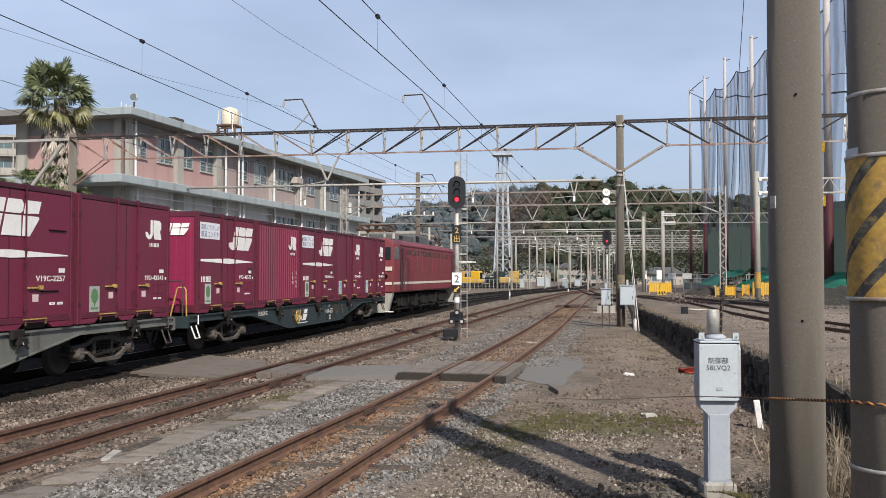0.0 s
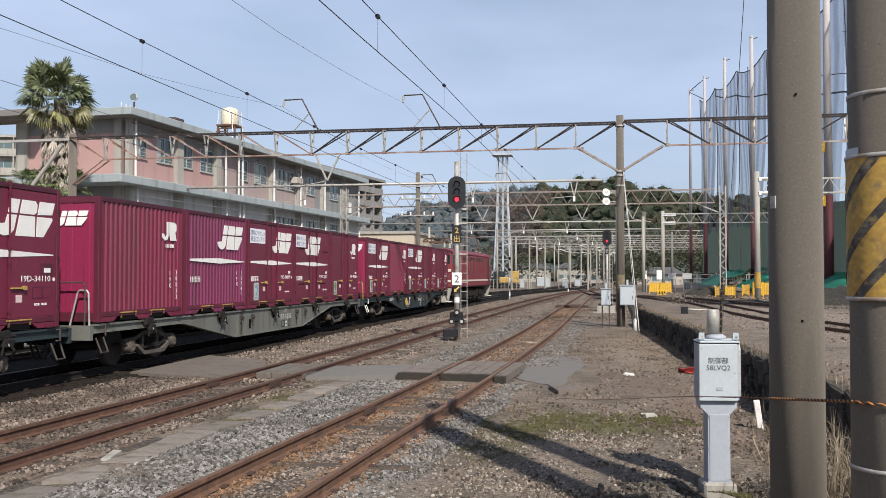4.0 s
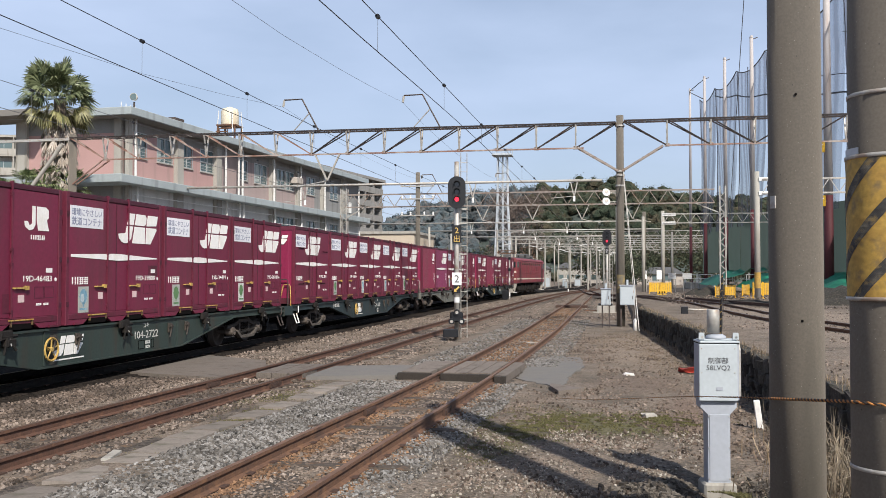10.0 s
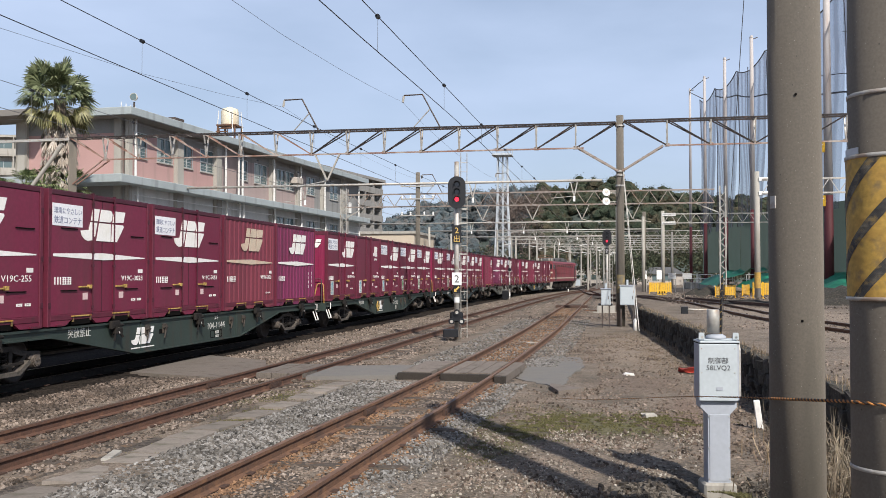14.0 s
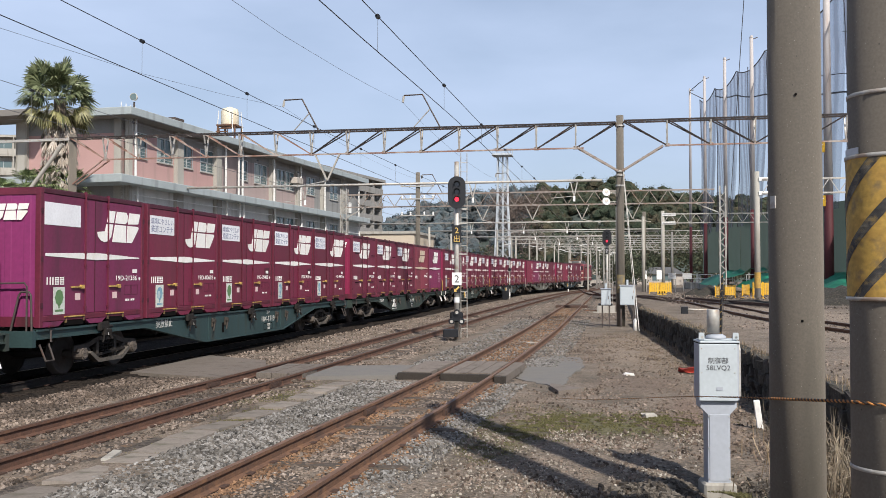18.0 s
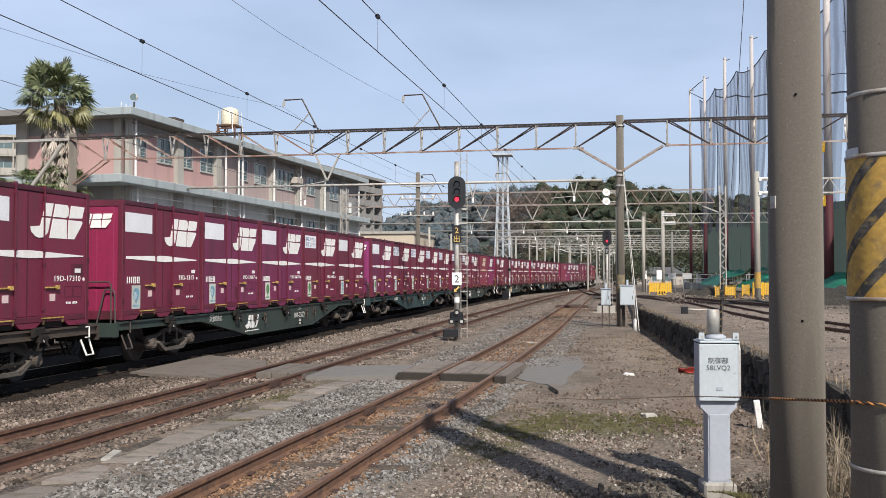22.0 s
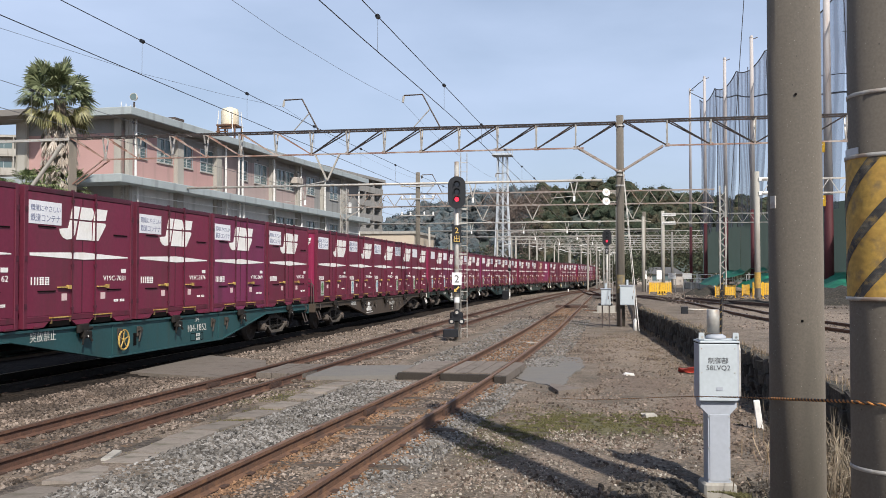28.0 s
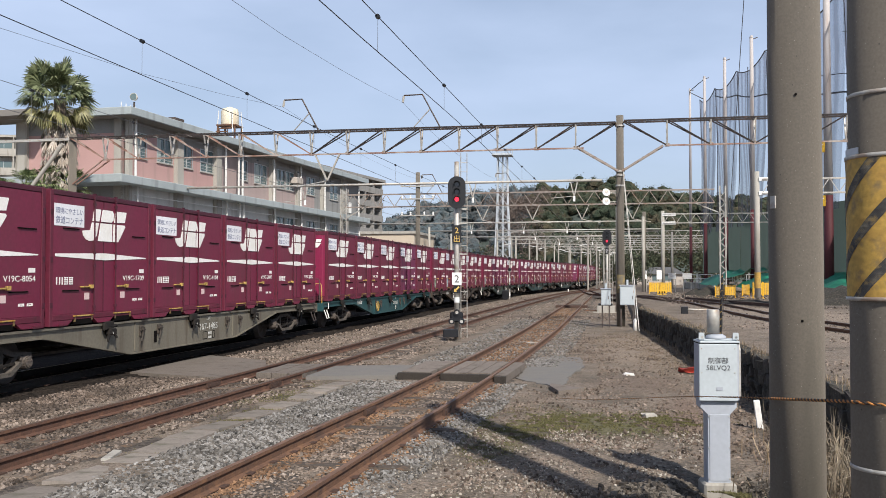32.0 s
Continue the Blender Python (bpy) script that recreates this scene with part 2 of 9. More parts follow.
WIRE = mat("dark copper wire", (0.045, 0.042, 0.045), 0.5, metal=0.4, var=0.2, bump=0)
WIRE_LT = mat("grey wire", (0.16, 0.165, 0.17), 0.5, metal=0.4, var=0.2, bump=0)
BLACK = mat("black enamel", (0.012, 0.013, 0.016), 0.4, var=0.2, bump=0.05)
BOX_GREY = mat("light grey enamel", (0.455, 0.505, 0.535), 0.42, var=0.08, scale=2, fine=25, bump=0.03, second=(0.41, 0.46, 0.49))
BOX_SIDE = mat("grey cabinet steel", (0.375, 0.405, 0.455), 0.45, var=0.08, scale=2, fine=25, bump=0.03)
RED_ON = glow("red signal light", (1.0, 0.035, 0.07), 1.6)
LENS = glass("unlit lens", (0.015, 0.016, 0.02), 0.15)
AMBER = mat("amber lettering", (0.62, 0.42, 0.11), 0.5, var=0.1, bump=0)
WHITE_S = mat("white sign plate", (0.80, 0.81, 0.80), 0.45, var=0.05, bump=0)
BARRIER_Y = mat("yellow barrier plastic", (0.72, 0.42, 0.02), 0.5, var=0.15, scale=3, fine=20, stain=(0.5, 0.3, 0.04))
TEXT_BK = mat("black print", (0.03, 0.03, 0.035), 0.6, var=0.1, bump=0)


# ---------------------------------------------------------------- mesh tools
def mesh_of(name, bm, material, smooth=False):
    me = bpy.data.meshes.new(name)
    bm.normal_update()
    bm.to_mesh(me)
    bm.free()
    for m in (material if isinstance(material, (list, tuple)) else [material]):
        me.materials.append(m)
    if smooth:
        for p in me.polygons:
            p.use_smooth = len(p.vertices) == 4 or smooth == "all"
    return me


def part(name, bm, material, parent=None, label="", smooth=False, at=None):
    me = bm if isinstance(bm, bpy.types.Mesh) else mesh_of(name, bm, material, smooth)
    ob = new(name, me)
    if parent is not None:
        ob.parent = parent
    if at is not None:
        ob.matrix_basis = at
    if label:
        ob["label"] = label
    return ob


def thing(name, m, label, category, group="", kind=""):
    ob = new(name)
    ob.empty_display_size = 0.2
    ob.matrix_basis = m
    return tagged(ob, label, category, group, kind)


def box(bm, x0, x1, y0, y1, z0, z1, bevel=0.0):
    vs = [bm.verts.new((x, y, z)) for z in (z0, z1) for y in (y0, y1) for x in (x0, x1)]
    fs = [bm.faces.new([vs[i] for i in q]) for q in
          ((0, 2, 3, 1), (4, 5, 7, 6), (0, 1, 5, 4), (2, 6, 7, 3), (0, 4, 6, 2), (1, 3, 7, 5))]
    if bevel:
        es = {e for f in fs for e in f.edges}
        bmesh.ops.bevel(bm, geom=list(es), offset=bevel, segments=1, affect="EDGES", profile=0.5)
    return bm


def bx(x0, x1, y0, y1, z0, z1, bevel=0.0):
    return box(bmesh.new(), x0, x1, y0, y1, z0, z1, bevel)


def frame_of(d):
    d = Vector(d).normalized()
    u = d.cross(Vector((0, 0, 1)))
    if u.length < 1e-4:
        u = Vector((1, 0, 0))
    u.normalize()
    return u, d.cross(u).normalized()


def rod(bm, p0, p1, r0, r1=None, n=8, caps=True):
    p0, p1 = Vector(p0), Vector(p1)
    r1 = r0 if r1 is None else r1
    u, v = frame_of(p1 - p0)
    rings = []
    for p, r in ((p0, r0), (p1, r1)):
        rings.append([bm.verts.new(p + (u * math.cos(2 * math.pi * i / n) + v * math.sin(2 * math.pi * i / n)) * r) for i in range(n)])
    for i in range(n):
        j = (i + 1) % n
        bm.faces.new((rings[0][i], rings[1][i], rings[1][j], rings[0][j]))
    if caps:
        bm.faces.new(rings[0])
        bm.faces.new(rings[1][::-1])
    return bm


def tube(bm, pts, r, n=6):
    """One connected round bar through the points."""
    pts = [Vector(p) for p in pts]
    rings = []
    for i, p in enumerate(pts):
        d = (pts[min(i + 1, len(pts) - 1)] - pts[max(i - 1, 0)]).normalized()
        if not rings:
            u, v = frame_of(d)
        else:
            u = (u - d * u.dot(d)).normalized()
            v = d.cross(u)
        rings.append([bm.verts.new(p + (u * math.cos(2 * math.pi * k / n) + v * math.sin(2 * math.pi * k / n)) * r) for k in range(n)])
    for a_, b_ in zip(rings, rings[1:]):
        for k in range(n):
            j = (k + 1) % n
            bm.faces.new((a_[k], b_[k], b_[j], a_[j]))
    bm.faces.new(rings[0])
    bm.faces.new(rings[-1][::-1])
    return bm


def bar(bm, p0, p1, w, h):
    """A square-cut bar between two points."""
    p0, p1 = Vector(p0), Vector(p1)
    u, v = frame_of(p1 - p0)
    rings = [[bm.verts.new(p + u * sx * w / 2 + v * sy * h / 2) for sx, sy in ((-1, -1), (1, -1), (1, 1), (-1, 1))] for p in (p0, p1)]
    for i in range(4):
        j = (i + 1) % 4
        bm.faces.new((rings[0][i], rings[1][i], rings[1][j], rings[0][j]))
    bm.faces.new(rings[0])
    bm.faces.new(rings[1][::-1])
    return bm


def lathe(bm, prof, n=24, center=(0, 0), caps=True):
    rings = []
    for r, z in prof:
        rings.append([bm.verts.new((center[0] + r * math.cos(2 * math.pi * i / n), center[1] + r * math.sin(2 * math.pi * i / n), z)) for i in range(n)])
    for a_, b_ in zip(rings, rings[1:]):
        for i in range(n):
            j = (i + 1) % n
            bm.faces.new((a_[i], a_[j], b_[j], b_[i]))
    if caps:
        bm.faces.new(rings[0][::-1])
        bm.faces.new(rings[-1])
    return bm


def slab(bm, poly, axis, a0, a1):
    """A flat polygon given by two coordinates, thickened along the third axis (0, 1 or 2) from a0 to a1."""
    def co(p, w):
        q = list(p)
        q.insert(axis, w)
        return q
    lo = [bm.verts.new(co(p, a0)) for p in poly]
    hi = [bm.verts.new(co(p, a1)) for p in poly]
    bm.faces.new(lo[::-1])
    bm.faces.new(hi)
    for i in range(len(poly)):
        j = (i + 1) % len(poly)
        bm.faces.new((lo[i], lo[j], hi[j], hi[i]))
    bmesh.ops.recalc_face_normals(bm, faces=bm.faces[:])
    return bm


TEXTS = {}


def text_mesh(body, size, material, depth=0.002, align="LEFT", spacing=1.0):
    """Lettering in the built-in font, as a mesh in the xy plane."""
    key = (body, size, material.name, align)
    if key not in TEXTS:
        cu = bpy.data.curves.new("lettering", "FONT")
        cu.body, cu.size, cu.extrude, cu.align_x, cu.space_character = body, size, depth, align, spacing
        cu.resolution_u = 2
        ob = bpy.data.objects.new("lettering", cu)
        scene.collection.objects.link(ob)
        bpy.context.view_layer.update()
        me = bpy.data.meshes.new_from_object(ob.evaluated_get(bpy.context.evaluated_depsgraph_get()))
        bpy.data.objects.remove(ob)
        bpy.data.curves.remove(cu)
        me.materials.clear()
        me.materials.append(material)
        TEXTS[key] = me
    return TEXTS[key]


# lettering that stands on a face which looks to +x, or to -y
FACE_X = Matrix(((0, 0, 1, 0), (1, 0, 0, 0), (0, 1, 0, 0), (0, 0, 0, 1)))
FACE_MY = Matrix(((1, 0, 0, 0), (0, 0, -1, 0), (0, 1, 0, 0), (0, 0, 0, 1)))


def writing(name, body, size, material, parent, m, label="", align="LEFT"):
    return part(name, text_mesh(body, size, material, align=align), None, parent, label, at=m)


# ---------------------------------------------------------------- ground
GZ = -0.17
TRACK_X, CURVE_Y, CURVE_K = -11.19, 59.8, 0.001


def wall_x(y):
    return float(np.interp(y, (10, 14, 18, 26, 30, 37, 40), (2.78, 2.52, 2.30, 1.95, 1.70, 1.25, 1.10)))


def upper(y):
    return 0.58 if y < 45 else max(0.0, 0.58 * (1 - (y - 45) / 60))


def dip(x, y):
    """How far the earth is hollowed at the foot of the cabinet."""
    return 0.17 * np.exp(-((x - 1.1) / 0.42) ** 2 - ((y - 9.55) / 0.55) ** 2)


def ground_z(x, y):
    z = GZ + 0.03 * noise.noise((x * 0.7, y * 0.7, 0)) + 0.012 * noise.noise((x * 3.1, y * 3.1, 4))
    if y < 140 and x > wall_x(y) + 0.12:
        z = upper(y) + 0.04 * noise.noise((x * 0.5, y * 0.5, 9)) - (0.0 if y < 45 else 0.05)
    if y < 128 and x < TRACK_X + 1.75 + CURVE_K * max(0.0, y - CURVE_Y) ** 2:
        z -= 0.07
    z -= float(dip(x, y))
    if abs(x) > 60 or y > 200 or y < -30:
        z = GZ
    return z


def lines(a_, b_, dense):
    out = [-2500, -900, -300, -120, -60, -30]
    v = a_
    while v < b_:
        out.append(v)
        v += dense(v)
    return [q for q in out if q < a_] + [q for q in out if q >= a_] + [q for q in (200, 320, 700, 1500, 2600) if q > b_]


GROUND = mat("gravelly earth", (0.205, 0.163, 0.126), 0.95, var=0.5, scale=1.1, fine=34, bump=0.8, second=(0.098, 0.079, 0.060), amount=0.6, stain=(0.180, 0.154, 0.127), bumpdist=0.025)
BALLAST = mat("crushed stone ballast", (0.088, 0.071, 0.058), 0.95, var=0.5, scale=2.0, fine=24, bump=1.0, second=(0.050, 0.041, 0.034), amount=0.5, stain=(0.115, 0.098, 0.082), bumpdist=0.04)
# near-black for oil and, painted in with it, the shade beneath the train
OIL_SHADE = mat("oil darkened ballast", (0.032, 0.026, 0.022), 0.95, var=0.5, scale=2.0, fine=24, bump=1.0, second=(0.018, 0.015, 0.013), amount=0.5, stain=(0.046, 0.037, 0.030), bumpdist=0.04, spec=0.08)


def mossy_patch(m, x, y, rx, ry, color):
    """A damp green patch of its own shape, torn at the rim by noise."""
    n, l = m.node_tree.nodes, m.node_tree.links
    b = n["Principled BSDF"]
    src = b.inputs["Base Color"].links[0].from_socket
    co, mp, ln, no, ad, mr, mx = (n.new(k) for k in ("ShaderNodeTexCoord", "ShaderNodeMapping", "ShaderNodeVectorMath", "ShaderNodeTexNoise", "ShaderNodeMath", "ShaderNodeMapRange", "ShaderNodeMix"))
    mp.inputs["Location"].default_value, mp.inputs["Scale"].default_value = (-x / rx, -y / ry, 0), (1 / rx, 1 / ry, 0)
    ln.operation, ad.operation, mx.data_type = "LENGTH", "ADD", "RGBA"
    no.inputs["Scale"].default_value, no.inputs["Detail"].default_value = 2.4, 6
    mr.inputs["From Min"].default_value, mr.inputs["From Max"].default_value = 1.45, 0.95
    mr.inputs["To Max"].default_value = 0.8
    mx.inputs["B"].default_value = (*color, 1)
    l.new(co.outputs["Object"], mp.inputs["Vector"])
    l.new(mp.outputs["Vector"], ln.inputs[0])
    l.new(co.outputs["Object"], no.inputs["Vector"])
    l.new(ln.outputs["Value"], ad.inputs[0])
    l.new(no.outputs["Fac"], ad.inputs[1])
    l.new(ad.outputs[0], mr.inputs["Value"])
    l.new(mr.outputs["Result"], mx.inputs["Factor"])
    l.new(src, mx.inputs["A"])
    l.new(mx.outputs["Result"], b.inputs["Base Color"])


mossy_patch(GROUND, -0.2, 13.4, 1.5, 1.5, (0.092, 0.088, 0.036))
mossy_patch(GROUND, -1.5, 12.0, 0.6, 1.7, (0.105, 0.092, 0.045))
mossy_patch(GROUND, 6.0, 30.0, 3.6, 17.0, (0.240, 0.193, 0.152))
mossy_patch(GROUND, 7.5, 24.0, 2.6, 5.0, (0.145, 0.112, 0.084))
mossy_patch(GROUND, 9.5, 45.0, 5.0, 10.0, (0.125, 0.100, 0.078))
mossy_patch(GROUND, 0.7, 27.0, 1.5, 8.0, (0.235, 0.188, 0.145))
mossy_patch(GROUND, 1.3, 14.5, 0.7, 2.6, (0.170, 0.120, 0.092))
mossy_patch(GROUND, 0.6, 18.5, 1.1, 2.0, (0.150, 0.112, 0.086))
pebbly(GROUND, 38, 0.42)
pebbly(BALLAST, 24, 0.5)
pebbly(OIL_SHADE, 22, 0.5)
xs = lines(-14, 8, lambda v: 0.16)
ys = lines(1, 70, lambda v: 0.16 if v < 24 else 0.5)
bm = bmesh.new()
grid = [[bm.verts.new((x, y, ground_z(x, y))) for x in xs] for y in ys]
for j in range(len(ys) - 1):
    for i in range(len(xs) - 1):
        bm.faces.new((grid[j][i], grid[j][i + 1], grid[j + 1][i + 1], grid[j + 1][i]))
ground = tagged(part("ground", bm, GROUND, smooth="all"), "gravelly brown earth of the rail yard", "ground", kind="structure")


def spline(pts, step=1.0):
    """x over y through a few points, smoothly."""
    Y = [p[1] for p in pts]
    out = []
    y = Y[0]
    while y <= Y[-1] + 1e-6:
        k = max(0, min(len(pts) - 2, sum(1 for q in Y if q <= y) - 1))
        p0, p1, p2, p3 = (pts[max(0, min(len(pts) - 1, k + q))] for q in (-1, 0, 1, 2))
        u = (y - p1[1]) / (p2[1] - p1[1])
        m1 = (p2[0] - p0[0]) / (p2[1] - p0[1]) * (p2[1] - p1[1])
        m2 = (p3[0] - p1[0]) / (p3[1] - p1[1]) * (p2[1] - p1[1])
        x = (2 * u ** 3 - 3 * u * u + 1) * p1[0] + (u ** 3 - 2 * u * u + u) * m1 + (-2 * u ** 3 + 3 * u * u) * p2[0] + (u ** 3 - u * u) * m2
        out.append((x, y))
        y += step
    return out


NEAR = [(-3.56, -4), (-3.40, 5), (-3.22, 10), (-2.97, 15), (-2.74, 22), (-2.52, 33), (-2.48, 45), (-2.46, 60), (-2.43, 80), (-2.40, 104)]
MID = [(-7.05, -4), (-6.95, 9), (-6.72, 17.7), (-6.60, 28), (-6.45, 42), (-6.15, 62), (-5.75, 80), (-4.7, 105), (-2.9, 125), (-1.6, 150)]


def main_x(s):
    """The main track: straight, then a bend to the right that eases out again."""
    if s < CURVE_Y:
        return TRACK_X
    if s < 128:
        return TRACK_X + CURVE_K * (s - CURVE_Y) ** 2
    u = min(s, 153.0) - 128
    return TRACK_X + CURVE_K * 68.2 ** 2 + 0.1364 * u - 0.002488 * u * u + 0.012 * max(0.0, s - 153)


MAIN = [(main_x(y), y) for y in range(-40, 241, 10)]
FAR_T = [(x - 3.9, y) for x, y in MAIN]
YARD = [(7.2, 16), (5.0, 29.7), (4.35, 42.3), (3.45, 56.6), (2.2, 70), (0.3, 82), (-0.9, 90), (-2.2, 104), (-3.5, 125), (-4.8, 150)]


def rail_mesh(path, off, z=0.0):
    """A flat-bottom rail swept along the path; the head's top is at z. Two materials: head, then web and foot."""
    sec = [(-0.031, 0), (0.031, 0), (0.033, -0.035), (0.010, -0.05), (0.010, -0.125), (0.062, -0.145), (0.062, -0.153), (-0.062, -0.153), (-0.062, -0.145), (-0.010, -0.125), (-0.010, -0.05), (-0.033, -0.035)]
    bm_, rings = bmesh.new(), []
    for i, (x, y) in enumerate(path):
        x0, y0 = path[max(0, i - 1)]
        x1, y1 = path[min(len(path) - 1, i + 1)]
        d = Vector((x1 - x0, y1 - y0)).normalized()
        r = Vector((d.y, -d.x))
        zz = z(y) if callable(z) else z
        rings.append([bm_.verts.new((x + r.x * (off + u), y + r.y * (off + u), zz + v)) for u, v in sec])
    for a_, b_ in zip(rings, rings[1:]):
        for i in range(12):
            j = (i + 1) % 12
            f = bm_.faces.new((a_[i], a_[j], b_[j], b_[i]))
            f.material_index = 0 if i in (0,) else 1
    bm_.faces.new(rings[0][::-1])
    bm_.faces.new(rings[-1])
    bmesh.ops.recalc_face_normals(bm_, faces=bm_.faces[:])
    return bm_


def strip_mesh(path, half, z, shoulder=0.45, drop=0.14):
    bm_, rings = bmesh.new(), []
    for x, y in path:
        row = []
        for u, dz in ((-half - shoulder, -drop), (-half, 0), (-half * 0.5, 0.008), (0, 0.012), (half * 0.5, 0.008), (half, 0), (half + shoulder, -drop)):
            zz = (z(y) if callable(z) else z) + dz + 0.014 * noise.noise((x * 2 + u * 2.3, y * 2.3, 2))
            row.append(bm_.verts.new((x + u, y, zz)))
        rings.append(row)
    for a_, b_ in zip(rings, rings[1:]):
        for i in range(6):
            bm_.faces.new((a_[i], a_[i + 1], b_[i + 1], b_[i]))
    return bm_


SLEEPER_ME = [mesh_of("sleeper", bx(-1.05, 1.05, -0.10 - q, 0.10 + q, -0.27, -0.152, 0.012), SLEEPER) for q in (0.0, 0.012)]
CLIP_ME = mesh_of("rail_clip", box(bx(-0.10, 0.10, -0.06, 0.06, -0.153, -0.137), -0.085, -0.055, -0.03, 0.03, -0.14, -0.11), RUST_DK)
JOINT_ME = mesh_of("fish_plate", box(box(bx(-0.05, 0.05, -0.28, 0.28, -0.125, -0.045), -0.065, 0.065, -0.20, -0.16, -0.105, -0.065), -0.065, 0.065, 0.10, 0.14, -0.105, -0.065), RUST_DK)


# main line sleepers in the same near-black, under-train shade included
SLEEPER_SHADE = [mesh_of("sleeper", bx(-1.05, 1.05, -0.10 - q, 0.10 + q, -0.27, -0.152, 0.012), OIL_SHADE) for q in (0.0, 0.012)]


def track(name, label, pts, z, y_near, y_far, bed=True, half=1.25, head=RAIL_TOP, sleepers=(), joints=(), stone=None, timber=SLEEPER_ME, web=RUST):
    tr = thing(name, Matrix(), label, "railway track", kind="structure")
    path = [p for p in spline(pts, 1.0) if y_near <= p[1] <= y_far]
    for s in (-1, 1):
        part("rail", rail_mesh(path, s * 0.5665, z), [head, web], tr)
    if bed:
        zz = (lambda y: z(y) - 0.175) if callable(z) else z - 0.175
        part("ballast_bed", strip_mesh([p for p in spline(pts, 0.4) if y_near <= p[1] <= y_far], half, zz), stone or BALLAST, tr, smooth="all")
    if sleepers:
        a_, b_ = sleepers
        at = {round(p[1], 2): p[0] for p in spline(pts, 0.05)}
        y = a_
        k = 0
        while y < b_:
            yk = min(at, key=lambda q: abs(q - y))
            x = at[yk]
            zz = z(y) if callable(z) else z
            jit = random.uniform(-0.02, 0.02)
            so = part("sleeper", timber[k % 2], None, tr, at=pose(x + random.uniform(-0.04, 0.04), y, zz + random.uniform(-0.030, 0.012), 0, random.uniform(-0.6, 0.6), random.uniform(-1.8, 1.8)))
            if y < 32:
                for s in (-1, 1):
                    part("rail_clip", CLIP_ME, None, tr, at=pose(x + s * 0.5665, y, zz + 0.003))
            y += 0.62 + jit
            k += 1
        for y in joints:
            x = at[min(at, key=lambda q: abs(q - y))]
            for s in (-1, 1):
                part("fish_plate", JOINT_ME, None, tr, at=pose(x + s * 0.5665, y + s * 0.1, 0))
    return tr


track("track_near", "rusty little-used siding track on wooden sleepers", NEAR, 0.0, 3, 104, head=RAIL_RUSTY, sleepers=(5.0, 60), joints=(13.7,))
track("track_middle", "rusty running track in grey ballast", MID, 0.0, 3, 150, head=HEAD_MID, sleepers=(7.0, 50), joints=(16.4,), web=RUST_MID)
# dark bed, sleepers and rail webs carry the train's shade in their colour
track("track_main", "main line track under the freight train", MAIN, 0.0, -40, 240, sleepers=(8.0, 40), half=1.25, stone=OIL_SHADE, timber=SLEEPER_SHADE, web=GRIME)
track("track_far", "far main line track beyond the train", FAR_T, 0.0, -40, 240, half=2.1, stone=OIL_SHADE, web=GRIME)
track("track_yard", "disused yard track on the raised ground", YARD, lambda y: max(0.0, upper(y) + 0.09 - max(0.0, y - 70) * 0.006), 16, 150, half=0.9)


# ---------------------------------------------------------------- foot crossing, cable duct
def flat_piece(name, poly, z0, z1, material, parent):
    return part(name, slab(bmesh.new(), poly, 2, z0, z1), material, parent)


SLABM = mat("dirty crossing concrete", (0.158, 0.134, 0.114), 0.9, var=0.4, scale=1.5, fine=30, bump=0.35, second=(0.125, 0.109, 0.094), amount=0.5, stain=(0.085, 0.070, 0.058))
crossing = thing("crossing", Matrix(), "worn concrete and asphalt foot crossing over the tracks", "level crossing", kind="structure")
flat_piece("slab", [(-10.15, 18.45), (-7.72, 17.75), (-7.80, 20.3), (-8.3, 21.6), (-10.28, 22.7)], -0.2, -0.132, SLABM, crossing)
for i in range(3):
    flat_piece("panel", [(-7.12 + 0.345 * i, 18.0), (-6.80 + 0.345 * i, 17.98), (-6.83 + 0.345 * i, 20.0), (-7.15 + 0.345 * i, 20.0)], -0.15, -0.045, SLABM, crossing)
flat_piece("slab", [(-6.02, 17.85), (-4.3, 18.3), (-4.35, 20.5), (-6.05, 20.0)], -0.2, -0.075, ASPHALT, crossing)
# near-black faces below the front edges of the crossing boards
EDGE_DK = mat("tarred edge timber", (0.034, 0.028, 0.023), 0.9, var=0.4, scale=3, fine=40, bump=0.4, second=(0.020, 0.016, 0.014))
BOARDM = mat("worn crossing timber", (0.175, 0.146, 0.124), 0.9, var=0.35, scale=3, fine=40, bump=0.4, second=(0.095, 0.078, 0.064), stain=(0.17, 0.15, 0.13), rand=0.15)
for i in range(4):
    flat_piece("board", [(-3.32 + 0.245 * i, 18.35), (-3.095 + 0.245 * i, 18.35), (-3.01 + 0.245 * i, 20.9), (-3.235 + 0.245 * i, 20.9)], -0.15, -0.004, BOARDM, crossing)
flat_piece("board", [(-4.20, 18.5), (-3.60, 18.4), (-3.50, 20.9), (-4.15, 20.7)], -0.16, -0.012, BOARDM, crossing)
flat_piece("board", [(-2.24, 18.1), (-2.02, 18.05), (-1.90, 20.8), (-2.14, 20.9)], -0.16, -0.012, BOARDM, crossing)
for x0, x1, y in ((-4.25, -3.56, 18.3), (-3.36, -2.36, 18.22), (-2.26, -2.02, 17.96)):
    part("edge_timber", bx(x0, x1, y, y + 0.12, -0.30, -0.02, 0.01), EDGE_DK, crossing)
